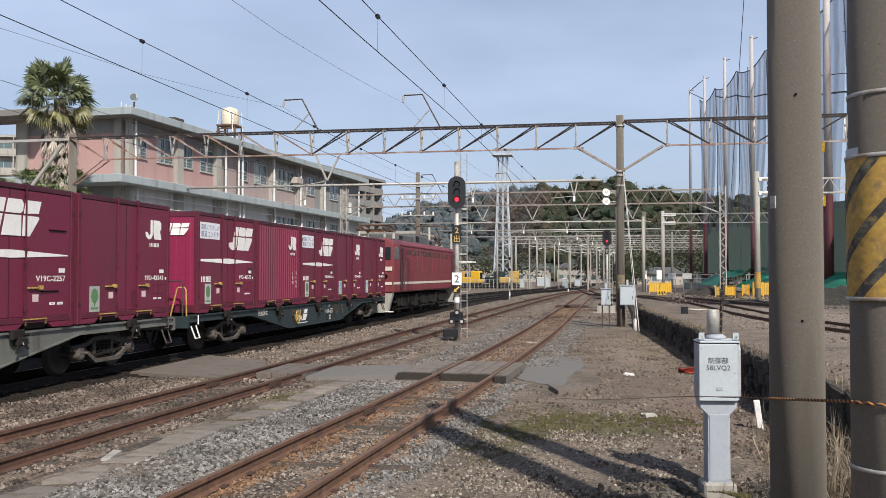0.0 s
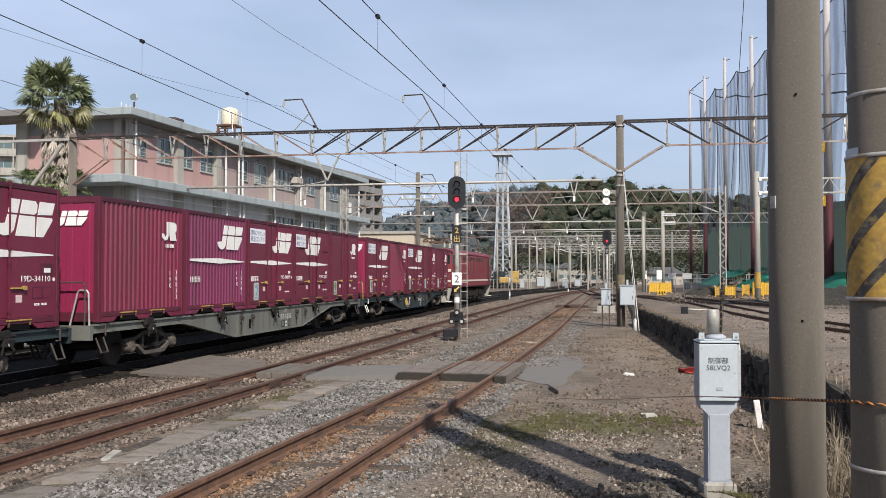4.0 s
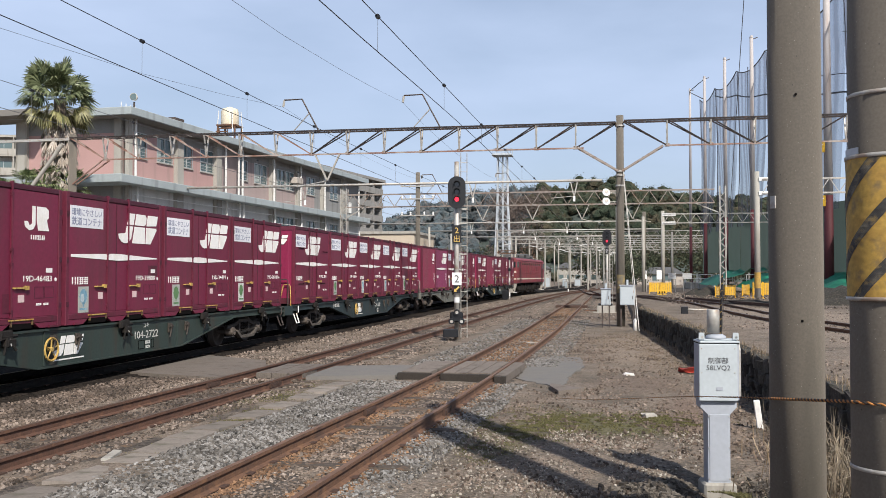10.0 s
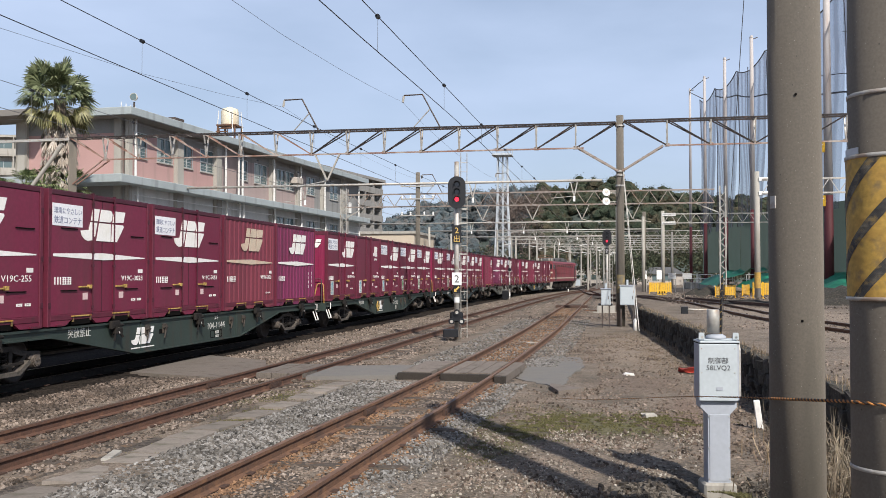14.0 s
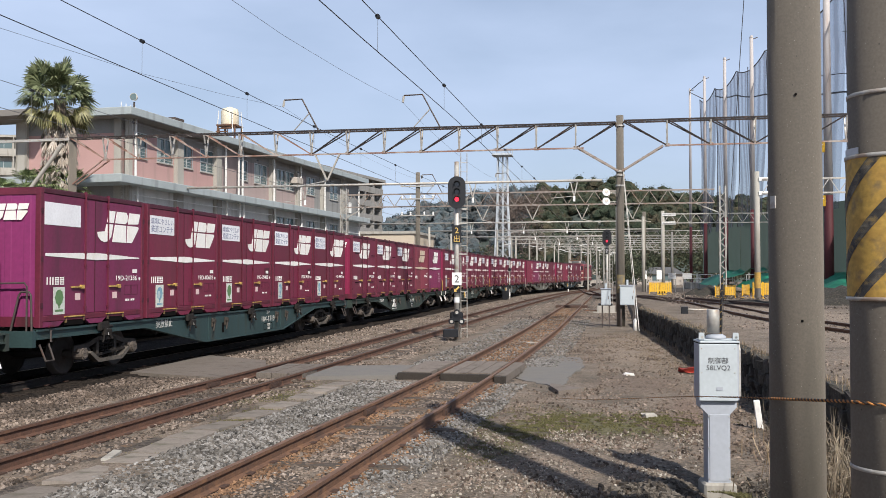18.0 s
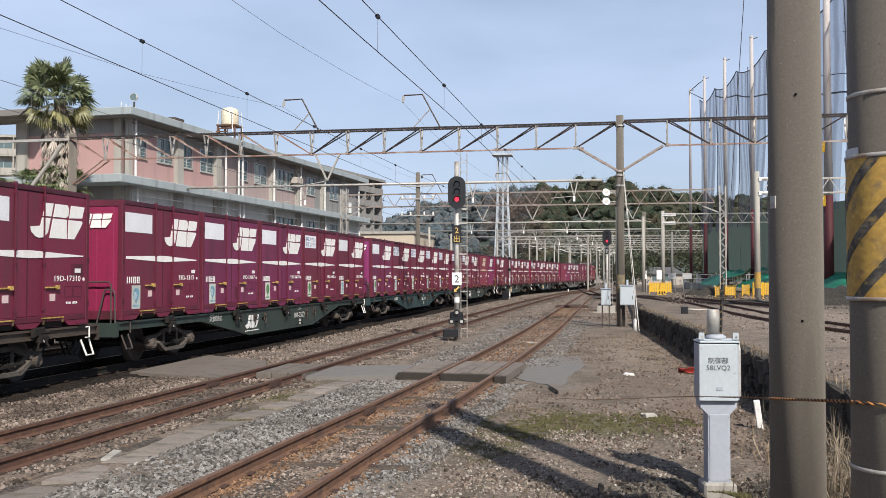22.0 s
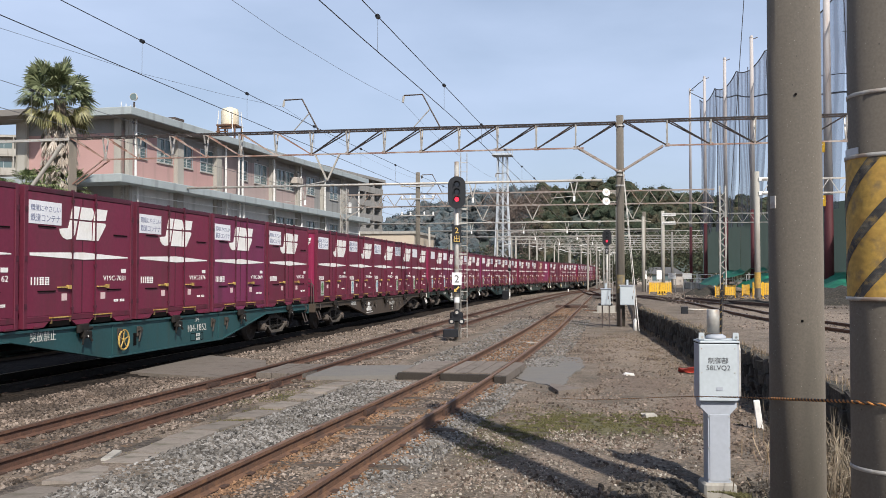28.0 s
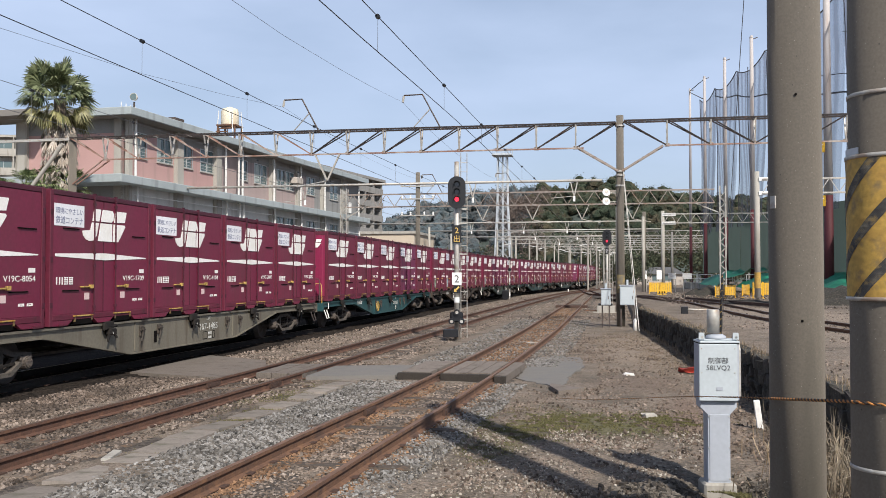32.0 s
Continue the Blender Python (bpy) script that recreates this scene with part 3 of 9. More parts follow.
def ragged(poly, step, wobble):
    """The outline of a polygon broken into short uneven bits."""
    out = []
    for (x0, y0), (x1, y1) in zip(poly, poly[1:] + poly[:1]):
        n = max(1, int(math.hypot(x1 - x0, y1 - y0) / step))
        out += [(x0 + (x1 - x0) * i / n + random.uniform(-wobble, wobble), y0 + (y1 - y0) * i / n + random.uniform(-wobble, wobble) * 1.6) for i in range(n)]
    return out


part("board", bx(-3.5, -1.5, 59.6, 60.1, -0.16, 0.012, 0.01), RUST_DK, crossing)
tagged(part("asphalt_patch", slab(bmesh.new(), ragged([(-1.90, 19.0), (-1.93, 20.5), (-1.87, 23.8), (-1.4, 24.1), (-0.79, 24.0), (-0.62, 21.6), (-0.88, 19.3), (-0.89, 17.9), (-1.10, 17.8), (-1.80, 18.7)], 0.16, 0.04), 2, -0.25, -0.154), ASPHALT), "smooth grey asphalt patch beside the siding", "paving", kind="structure")
tagged(part("broken_slab", slab(bmesh.new(), ragged([(-1.15, 17.75), (-0.48, 17.15), (-0.78, 16.78), (-0.92, 16.55), (-1.12, 17.3)], 0.2, 0.02), 2, -0.22, -0.105), BOARDM), "broken concrete slab lying on the earth", "slab")
duct = thing("cable_duct", Matrix(), "half-buried cable duct with cracked concrete lids", "cable duct", kind="structure")
LIDM = mat("pale duct lid concrete", (0.235, 0.205, 0.178), 0.9, var=0.25, scale=2.5, fine=35, bump=0.3, second=(0.165, 0.146, 0.122), amount=0.45, stain=(0.105, 0.098, 0.070), rand=0.18)
y = 7.6
while y < 18.2:
    x = -5.47 + 0.034 * (y - 8) + random.uniform(-0.03, 0.03)
    n_ = random.choice((0.30, 0.42, 0.42, 0.46))
    part("lid", slab(bmesh.new(), ragged([(-0.21, -n_), (0.22, -n_ + 0.03), (0.21, n_), (-0.20, n_ - 0.02)], 0.15, 0.018), 2, -0.26, -0.156 + random.uniform(-0.016, 0.010)), LIDM, duct, at=pose(x, y + n_, 0.018, random.uniform(-2, 2), random.uniform(-2, 2), -2 + random.uniform(-4, 4)))
    y += 2 * n_ + random.choice((0.03, 0.05, 0.12, 0.30))
tagged(part("timber_offcut", slab(bmesh.new(), [(-5.71, 9.75), (-5.63, 9.83), (-5.74, 10.27), (-5.86, 10.29)], 2, -0.17, -0.140), CONC_LITE), "pale weathered offcut lying on the ballast", "offcut")
tagged(part("timber_offcut", bx(-0.20, 0.20, -0.045, 0.045, 0, 0.03, 0.006), CONC_LITE, at=pose(-2.35, 28.6, -0.15, 0, 3, 10)), "pale weathered timber offcut between the rails", "timber")

# ---------------------------------------------------------------- loose stones
def stones(name, count, place, size, material, label):
    """Loose angular stones, each a bent six-sided lump, in one mesh."""
    rng = np.random.default_rng(5 + count)
    base = np.array([(-1, -1, -1), (1, -1, -1), (1, 1, -1), (-1, 1, -1), (-.8, -.8, 1), (.8, -.8, 1), (.8, .8, 1), (-.8, .8, 1)], float)
    faces = np.array([(4, 5, 6, 7), (0, 1, 5, 4), (1, 2, 6, 5), (2, 3, 7, 6), (3, 0, 4, 7)])
    pts = place(rng, count)
    n = len(pts)
    v = base[None] + rng.uniform(-0.45, 0.45, (n, 8, 3))
    v *= (rng.uniform(size[0], size[1], (n, 1, 1)) * rng.uniform(0.65, 1.3, (n, 1, 3)))
    a_ = rng.uniform(0, 6.283, n)
    t_ = rng.uniform(-0.7, 0.7, n)
    y2 = v[:, :, 1] * np.cos(t_)[:, None] - v[:, :, 2] * np.sin(t_)[:, None]
    z2 = v[:, :, 1] * np.sin(t_)[:, None] + v[:, :, 2] * np.cos(t_)[:, None]
    x3 = v[:, :, 0] * np.cos(a_)[:, None] - y2 * np.sin(a_)[:, None]
    y3 = v[:, :, 0] * np.sin(a_)[:, None] + y2 * np.cos(a_)[:, None]
    v = np.stack((x3, y3, z2), 2) + pts[:, None, :]
    f = (faces[None] + (np.arange(n) * 8)[:, None, None]).reshape(-1, 4)
    me = bpy.data.meshes.new(name)
    me.from_pydata(v.reshape(-1, 3).tolist(), [], f.tolist())
    me.materials.append(material)
    return tagged(new(name, me), label, "stones", kind="stuff")


def stone_mat(name, lo, hi, dirt=0.0):
    """Stones or leaves, each of its own tone; dirt darkens them in patches."""
    m = bpy.data.materials.new(name)
    m.use_nodes = True
    n, l = m.node_tree.nodes, m.node_tree.links
    b = n["Principled BSDF"]
    b.inputs["Roughness"].default_value = 0.92
    g, r, tx = n.new("ShaderNodeNewGeometry"), n.new("ShaderNodeValToRGB"), n.new("ShaderNodeTexNoise")
    r.color_ramp.elements[0].color, r.color_ramp.elements[1].color = (*lo, 1), (*hi, 1)
    e_ = r.color_ramp.elements.new(0.45)
    e_.color = ((lo[0] + hi[0]) * 0.48, (lo[1] + hi[1]) * 0.45, (lo[2] + hi[2]) * 0.42, 1)
    tx.inputs["Scale"].default_value = 60
    mx = n.new("ShaderNodeMix")
    mx.data_type, mx.blend_type = "RGBA", "OVERLAY"
    mx.inputs["Factor"].default_value = 0.5
    l.new(g.outputs["Random Per Island"], r.inputs["Fac"])
    l.new(r.outputs["Color"], mx.inputs["A"])
    l.new(tx.outputs["Fac"], mx.inputs["B"])
    out = mx.outputs["Result"]
    if dirt:
        co, dn, mr, dm = n.new("ShaderNodeTexCoord"), n.new("ShaderNodeTexNoise"), n.new("ShaderNodeMapRange"), n.new("ShaderNodeMix")
        dn.inputs["Scale"].default_value, dn.inputs["Detail"].default_value = 1.3, 5
        mr.inputs["From Min"].default_value, mr.inputs["From Max"].default_value = 0.40, 0.62
        mr.inputs["To Min"].default_value, mr.inputs["To Max"].default_value = dirt, 0.0
        dm.data_type = "RGBA"
        dm.inputs["B"].default_value = (lo[0] * 1.25, lo[1] * 1.2, lo[2] * 1.1, 1)
        l.new(co.outputs["Object"], dn.inputs["Vector"])
        l.new(dn.outputs["Fac"], mr.inputs["Value"])
        l.new(mr.outputs["Result"], dm.inputs["Factor"])
        l.new(out, dm.inputs["A"])
        out = dm.outputs["Result"]
    l.new(out, b.inputs["Base Color"])
    return m


STONE = stone_mat("broken stone", (0.040, 0.038, 0.036), (0.345, 0.338, 0.328), 0.45)
STONE_RED = stone_mat("rust stained stone", (0.034, 0.027, 0.022), (0.400, 0.330, 0.280), 0.55)
STONE_RUST = stone_mat("rust coated stone", (0.056, 0.034, 0.022), (0.36, 0.215, 0.125), 0.5)
PEBBLE = stone_mat("dirty pebbles", (0.050, 0.038, 0.031), (0.340, 0.275, 0.228), 0.6)
CLOD = stone_mat("damp soil clods", (0.022, 0.019, 0.016), (0.160, 0.142, 0.120))


def patches_late(centres):
    def place(rng, n):
        c = np.array(centres)[rng.integers(0, len(centres), n)]
        q = rng.normal(0, 1, (n, 2)) * c[:, 2:4] * 0.5 + c[:, :2]
        r2 = ((q - c[:, :2]) / (c[:, 2:4] * 0.55)) ** 2
        z = -0.165 + (c[:, 4] if c.shape[1] > 4 else 0.0) * np.exp(-0.5 * r2.sum(1)) - dip(q[:, 0], q[:, 1])
        return np.stack((q[:, 0], q[:, 1], z), 1)
    return place


near_x = {round(y, 1): x for x, y in spline(NEAR, 0.1)}
mid_x = {round(y, 1): x for x, y in spline(MID, 0.1)}


def on_track(table, lo, hi, z, y0, y1):
    def place(rng, n):
        y = y0 + (y1 - y0) * rng.random(n) ** 1.5
        x = np.array([table[round(q, 1)] for q in np.round(y, 1)]) + rng.uniform(lo, hi, n)
        keep = [noise.noise((a_ * 1.6, b_ * 1.1, 5)) + 0.6 * noise.noise((a_ * 4.5, b_ * 3.5, 2)) > c_ for a_, b_, c_ in zip(x, y, rng.uniform(-1.1, -0.1, n))]
        return np.stack((x, y, z + rng.uniform(-0.02, 0.012, n)), 1)[np.array(keep)]
    return place


def between(x0, x1, y0, y1, z):
    def place(rng, n):
        y = y0 + (y1 - y0) * rng.random(n) ** 1.6
        x = rng.uniform(x0, x1, n)
        keep = ~((y > 17.6) & (y < 22.5) & (x < -0.3))
        return np.stack((x, y, z - dip(x, y) + rng.uniform(-0.02, 0.015, n)), 1)[keep]
    return place


def trodden(x0, x1, y0, y1, z):
    """Gravel in drifts of its own shape, with bare earth between."""
    def place(rng, n):
        p = between(x0, x1, y0, y1, z)(rng, n * 2)
        keep = [noise.noise((q[0] * 1.3, q[1] * 0.8, 11)) + 0.7 * noise.noise((q[0] * 4.2, q[1] * 3.0, 4)) > c_ for q, c_ in zip(p, rng.uniform(-0.5, 0.6, len(p)))]
        return p[np.array(keep)][:n]
    return place


for a_, b_, m_, c_, lab in ((-0.53, -0.24, STONE_RUST, 9000, "rust-stained ballast stones along the siding's rail"), (0.20, 0.53, STONE_RUST, 9000, "rust-stained ballast stones along the siding's other rail"), (0.61, 0.80, STONE_RUST, 3500, "rust-stained ballast stones outside the siding's rail"), (-0.34, 0.30, STONE_RED, 10000, "grey-brown ballast stones between the siding's rails")):
    stones("rusty_ballast" if m_ is STONE_RUST else "brown_ballast", c_, on_track(near_x, a_, b_, -0.174, 6.8, 17.9), (0.008, 0.019), m_, lab)
stones("grey_ballast", 26000, on_track(near_x, -2.0, -0.66, -0.163, 6.8, 18.0), (0.007, 0.021), STONE, "pale grey crushed ballast stones beside the siding")
stones("grey_ballast", 10000, on_track(near_x, 0.62, 1.25, -0.172, 7.2, 18.0), (0.007, 0.020), STONE, "grey crushed ballast stones beside the siding")
stones("rusty_ballast", 6500, on_track(near_x, -0.53, 0.53, -0.160, 21.3, 60.0), (0.011, 0.022), STONE_RUST, "rust-stained ballast between the rails beyond the crossing")
stones("grey_ballast", 12000, on_track(near_x, -1.9, 1.5, -0.166, 21.3, 44.0), (0.011, 0.023), STONE, "grey crushed ballast stones beyond the crossing")
STONE_DK = stone_mat("oily brown stone", (0.024, 0.019, 0.016), (0.255, 0.203, 0.168), 0.65)
for a_, b_, m_, c_, lab in ((-2.6, -1.55, STONE_DK, 6500, "dark brown ballast stones towards the main line"), (-1.70, -0.60, STONE_RED, 7500, "brownish ballast stones beside the running track"), (-0.54, 0.54, STONE_DK, 7000, "dark rust-brown ballast between the running rails"), (0.60, 1.02, STONE_RED, 2600, "brownish ballast stones outside the running rail")):
    stones("brown_ballast", c_, on_track(mid_x, a_, b_, -0.168, 8.2, 17.8), (0.008, 0.021), m_, lab)
stones("brown_ballast", 11000, on_track(mid_x, -3.2, 1.7, -0.172, 21.0, 45.0), (0.011, 0.024), STONE_RED, "brownish ballast stones beyond the crossing")
stones("brown_ballast", 420, between(-7.15, -6.08, 17.35, 17.97, -0.128), (0.010, 0.022), STONE_RED, "ballast heaped against the crossing panels")
stones("dark_ballast", 8000, between(-9.7, -8.4, 9.5, 18.2, -0.165), (0.010, 0.024), STONE_DK, "brownish ballast stones along the main line")
stones("gravel", 20000, trodden(-1.8, 2.3, 7.0, 34.0, -0.170), (0.005, 0.019), PEBBLE, "loose gravel trodden into the earth")
PALE = stone_mat("pale foreground pebbles", (0.060, 0.050, 0.040), (0.42, 0.385, 0.335))
stones("gravel", 11000, trodden(-2.3, 1.2, 6.8, 12.8, -0.166), (0.003, 0.0125), PALE, "pale gravel scattered over the near earth")
stones("far_gravel", 6500, between(-9.0, 1.0, 44.0, 105.0, -0.172), (0.016, 0.036), STONE_RED, "brown gravel between the far tracks")
stones("dark_clods", 2600, patches_late([(0.55, 9.25, 0.40, 0.40, 0.12), (0.66, 9.55, 0.26, 0.36, 0.08), (0.5, 8.8, 0.45, 0.35, 0.08), (1.45, 9.6, 0.25, 0.4, 0.06)]), (0.008, 0.030), CLOD, "dark clods of damp soil by the cabinet")
stones("rubble", 3000, trodden(3.2, 13.0, 20.0, 75.0, 0.568), (0.009, 0.028), STONE_RED, "brown and grey rubble strewn over the yard")
stones("gravel", 3500, between(2.6, 11.0, 24.0, 75.0, 0.572), (0.007, 0.024), STONE_RED, "rubble on the raised ground")
stones("gravel", 4000, between(3.0, 8.0, 10.5, 26.0, 0.572), (0.005, 0.016), STONE_RED, "loose gravel on the raised ground")

# ---------------------------------------------------------------- old platform wall with dry weeds
WALLM = mat("mossy dark stone", (0.055, 0.048, 0.040), 0.95, var=0.5, scale=4, fine=30, bump=1.0, second=(0.035, 0.034, 0.026), amount=0.6, stain=(0.10, 0.085, 0.065), rand=0.4, bumpdist=0.03)
wall = thing("platform_wall", Matrix(), "crumbling old stone platform wall overgrown with dry weeds", "wall", kind="structure")
STONE_ME = []
for k in range(5):
    bm = bx(-0.10, 0.16, -0.24, 0.24, -0.11, 0.11, 0.03)
    for v in bm.verts:
        v.co += Vector([random.uniform(-0.03, 0.03) for _ in range(3)])
    STONE_ME.append(mesh_of("stone", bm, WALLM))
y = 6.0
while y < 40:
    for r in range(4):
        yy = y + (0.24 if r % 2 else 0)
        part("stone", random.choice(STONE_ME), None, wall, at=pose(wall_x(yy) + 0.02 + r * 0.02, yy, -0.12 + r * 0.195, random.uniform(-6, 6), random.uniform(-6, 6), random.uniform(-8, 8)))
    y += 0.47


def grass(name, count, place, height, material, label, lean=0.5, width=0.006):
    """Thin bent blades, two faces each, in one mesh."""
    rng = np.random.default_rng(count)
    p = place(rng, count)
    n = len(p)
    h = rng.uniform(height * 0.4, height, n)
    a_ = rng.uniform(0, 6.283, n)
    d = np.stack((np.cos(a_), np.sin(a_)), 1)
    s_ = np.stack((-np.sin(a_), np.cos(a_)), 1) * width
    l_ = rng.uniform(0.1, lean, n)
    v = np.zeros((n, 5, 3))
    v[:, 0, :2], v[:, 1, :2] = p[:, :2] - s_, p[:, :2] + s_
    mid = p[:, :2] + d * (h * l_ * 0.35)[:, None]
    v[:, 2, :2], v[:, 3, :2] = mid + s_ * 0.7, mid - s_ * 0.7
    v[:, 4, :2] = p[:, :2] + d * (h * l_)[:, None]
    v[:, :, 2] = p[:, 2:3]
    v[:, 2:4, 2] += (h * 0.6)[:, None]
    v[:, 4, 2] += h * (1 - 0.4 * l_)
    k = (np.arange(n) * 5)[:, None]
    f = [list(q) for q in (k + np.array([[0, 1, 2, 3]]))] + [list(q) for q in (k + np.array([[3, 2, 4]]))]
    me = bpy.data.meshes.new(name)
    me.from_pydata(v.reshape(-1, 3).tolist(), [], [[int(i) for i in q] for q in f])
    me.materials.append(material)
    return tagged(new(name, me), label, "grass", kind="stuff")


DRY = stone_mat("dry grass", (0.10, 0.075, 0.050), (0.37, 0.295, 0.205))
STRAW = stone_mat("trodden straw", (0.120, 0.096, 0.066), (0.300, 0.243, 0.175))
MOSS = stone_mat("short green weeds", (0.070, 0.068, 0.028), (0.165, 0.158, 0.066))


def patches(centres, z=-0.165):
    def place(rng, n):
        c = np.array(centres)[rng.integers(0, len(centres), n)]
        q = rng.normal(0, 1, (n, 2)) * c[:, 2:4] * 0.5 + c[:, :2]
        return np.stack((q[:, 0], q[:, 1], np.full(n, z)), 1)
    return place


def wall_line(dx0, dx1, z0, z1, y0=6.5, y1=40):
    def place(rng, n):
        yy = y0 + (y1 - y0) * rng.random(n) ** 1.4
        x = np.array([wall_x(q) for q in yy]) + rng.uniform(dx0, dx1, n)
        return np.stack((x, yy, rng.uniform(z0, z1, n)), 1)
    return place


grass("dry_weeds", 3600, wall_line(0.0, 0.35, 0.42, 0.56), 0.20, DRY, "dry straw-coloured weeds along the top of the old wall", 0.9, 0.005)
grass("dry_weeds", 1800, wall_line(-0.35, 0.05, -0.17, -0.1), 0.18, DRY, "dry weeds at the foot of the old wall", 0.9, 0.005)
grass("dry_weeds", 3800, patches([(2.35, 9.8, 0.6, 3.0), (2.35, 10.6, 0.5, 1.6), (2.3, 10.2, 0.5, 1.5), (2.2, 8.2, 0.6, 1.5)]), 0.34, DRY, "dry brown stalks of dead weeds", 1.1, 0.006)
TWIG = stone_mat("bare dead twigs", (0.12, 0.10, 0.075), (0.42, 0.36, 0.27))
grass("dead_twigs", 900, patches([(2.55, 11.8, 0.4, 2.2), (2.35, 10.2, 0.45, 1.4), (2.75, 13.2, 0.4, 1.6), (2.3, 9.0, 0.4, 0.8)]), 0.75, TWIG, "tangle of bare dead twigs against the wall", 1.3, 0.007)
stones("gravel", 5000, patches_late([(2.35, 10.4, 0.8, 3.0), (2.2, 9.0, 0.7, 1.2)]), (0.006, 0.022), PEBBLE, "loose gravel at the foot of the wall")
def mossy(centres):
    """Points in patches, thinned by a coarse and a fine noise."""
    def place(rng, n):
        p = patches(centres)(rng, n)
        keep = [0.6 * noise.noise((q[0] * 1.7, q[1] * 1.1, 3)) + 0.7 * noise.noise((q[0] * 6, q[1] * 5, 8)) > -0.02 for q in p]
        return p[np.array(keep)]
    return place


grass("dry_weeds", 9000, mossy([(0.9, 29, 1.1, 6), (1.3, 24, 0.8, 4), (0.0, 32, 1.2, 6)]), 0.060, STRAW, "short dry grass trodden into the earth", 1.3, 0.0035)
grass("moss_patch", 60000, mossy([(-1.35, 13.2, 0.8, 1.1), (-0.5, 13.8, 1.0, 0.6), (0.35, 13.9, 1.0, 0.5), (0.8, 13.6, 0.5, 0.7), (-1.5, 11.8, 0.35, 1.3), (-0.9, 13.3, 1.0, 1.8), (0.2, 13.6, 1.0, 0.9), (-1.2, 12.3, 0.7, 1.3), (-1.0, 8.1, 0.6, 0.8), (1.05, 9.30, 0.22, 0.10), (0.8, 13.9, 0.7, 0.8), (-5.7, 15.5, 0.6, 2.5), (-5.3, 12, 0.3, 2)]), 0.022, MOSS, "short mossy weeds on the damp earth", 0.9, 0.006)

# ---------------------------------------------------------------- near posts, control cabinet
STRIPE_Y = mat("worn yellow guard paint", (0.46, 0.290, 0.062), 0.65, var=0.4, scale=4, fine=30, second=(0.33, 0.195, 0.045), amount=0.55, stain=(0.15, 0.115, 0.07))
BAND_Y = mat("faded yellow band", (0.27, 0.20, 0.085), 0.7, var=0.4, scale=6, fine=30, second=(0.13, 0.11, 0.075), amount=0.7, stain=(0.10, 0.09, 0.07))
STRIPE_K = mat("worn black guard paint", (0.045, 0.043, 0.041), 0.7, var=0.4, scale=9, fine=40, second=(0.13, 0.115, 0.085), amount=0.45, stain=(0.24, 0.165, 0.06))


def concrete_pole(m, r0, r1, height, label, holes=True):
    ob = thing("utility_pole", m, label, "pole")
    part("shaft", lathe(bmesh.new(), [(r0, -0.3), (r0 - (r0 - r1) * 0.3, height * 0.3), (r1, height)], 40), CONC_POLE, ob, smooth=True)
    if holes:
        for z, q in ((3.55, -1.70), (1.75, -1.55), (4.6, -1.62)):
            c, s = math.cos(q), math.sin(q)
            part("bolt_hole", rod(bmesh.new(), (c * (r0 - 0.03), s * (r0 - 0.03), z), (c * (r0 + 0.001), s * (r0 + 0.001), z), 0.010, n=10), DARKHOLE, ob)
    return ob


pole_a = concrete_pole(pose(1.475, 7.95, GZ), 0.216, 0.197, 7.3, "tall round grey concrete pole with small bolt holes")
part("tag_plate", bx(-0.03, 0.03, -0.012, 0.0, -0.05, 0.05), GALV, pole_a, at=pose(-0.185, -0.10, 2.70, 0, 0, -60))
pole_b = concrete_pole(pose(1.69, 6.08, GZ), 0.250, 0.233, 7.2, "thick concrete pole with a striped guard sleeve", holes=False)
part("guard_sleeve", lathe(bmesh.new(), [(0.259, 1.97), (0.259, 2.83)], 40, caps=False), STRIPE_Y, pole_b, "yellow guard sleeve", smooth=True)
for k in range(5):
    bm = bmesh.new()
    prev = None
    for i in range(25):
        q = i / 24 * 3.0 + k * math.pi * 2 / 5 + 0.90
        z = 1.98 + 0.84 * i / 24
        pair = [bm.verts.new((0.2615 * math.cos(q + e_), 0.2615 * math.sin(q + e_), z)) for e_ in [0.05 + j_ * 0.052 for j_ in range(7)]]
        if prev:
            for j in range(6):
                bm.faces.new((prev[j], prev[j + 1], pair[j + 1], pair[j]))
        prev = pair
    part("stripe", bm, STRIPE_K, pole_b, "black slanting stripe")
for z, r in ((3.21, 0.247), (2.83, 0.262), (1.97, 0.262), (0.95, 0.250)):
    part("strap", lathe(bmesh.new(), [(r, z - 0.012), (r + 0.004, z - 0.01), (r + 0.004, z + 0.01), (r, z + 0.012)], 40, caps=False), GALV, pole_b, "steel strap", smooth=True)
part("strap_buckle", bx(-0.03, 0.03, -0.02, 0.0, -0.025, 0.025, 0.004), GALV, pole_b, at=pose(-0.03, -0.25, 3.22))
bm = bmesh.new()
curve_ = [[bm.verts.new((rr * math.cos(2.80 + 0.043 * i), rr * math.sin(2.80 + 0.043 * i), z)) for i in range(21)] for z, rr in ((2.715, 0.252), (2.715, 0.257), (2.885, 0.257), (2.885, 0.252))]
for j in range(4):
    for i in range(20):
        bm.faces.new((curve_[j][i], curve_[j][i + 1], curve_[(j + 1) % 4][i + 1], curve_[(j + 1) % 4][i]))
part("plate", bm, mat("pale grey plate", (0.50, 0.53, 0.56), 0.5, var=0.1), pole_b, "pale curved sheet plate")

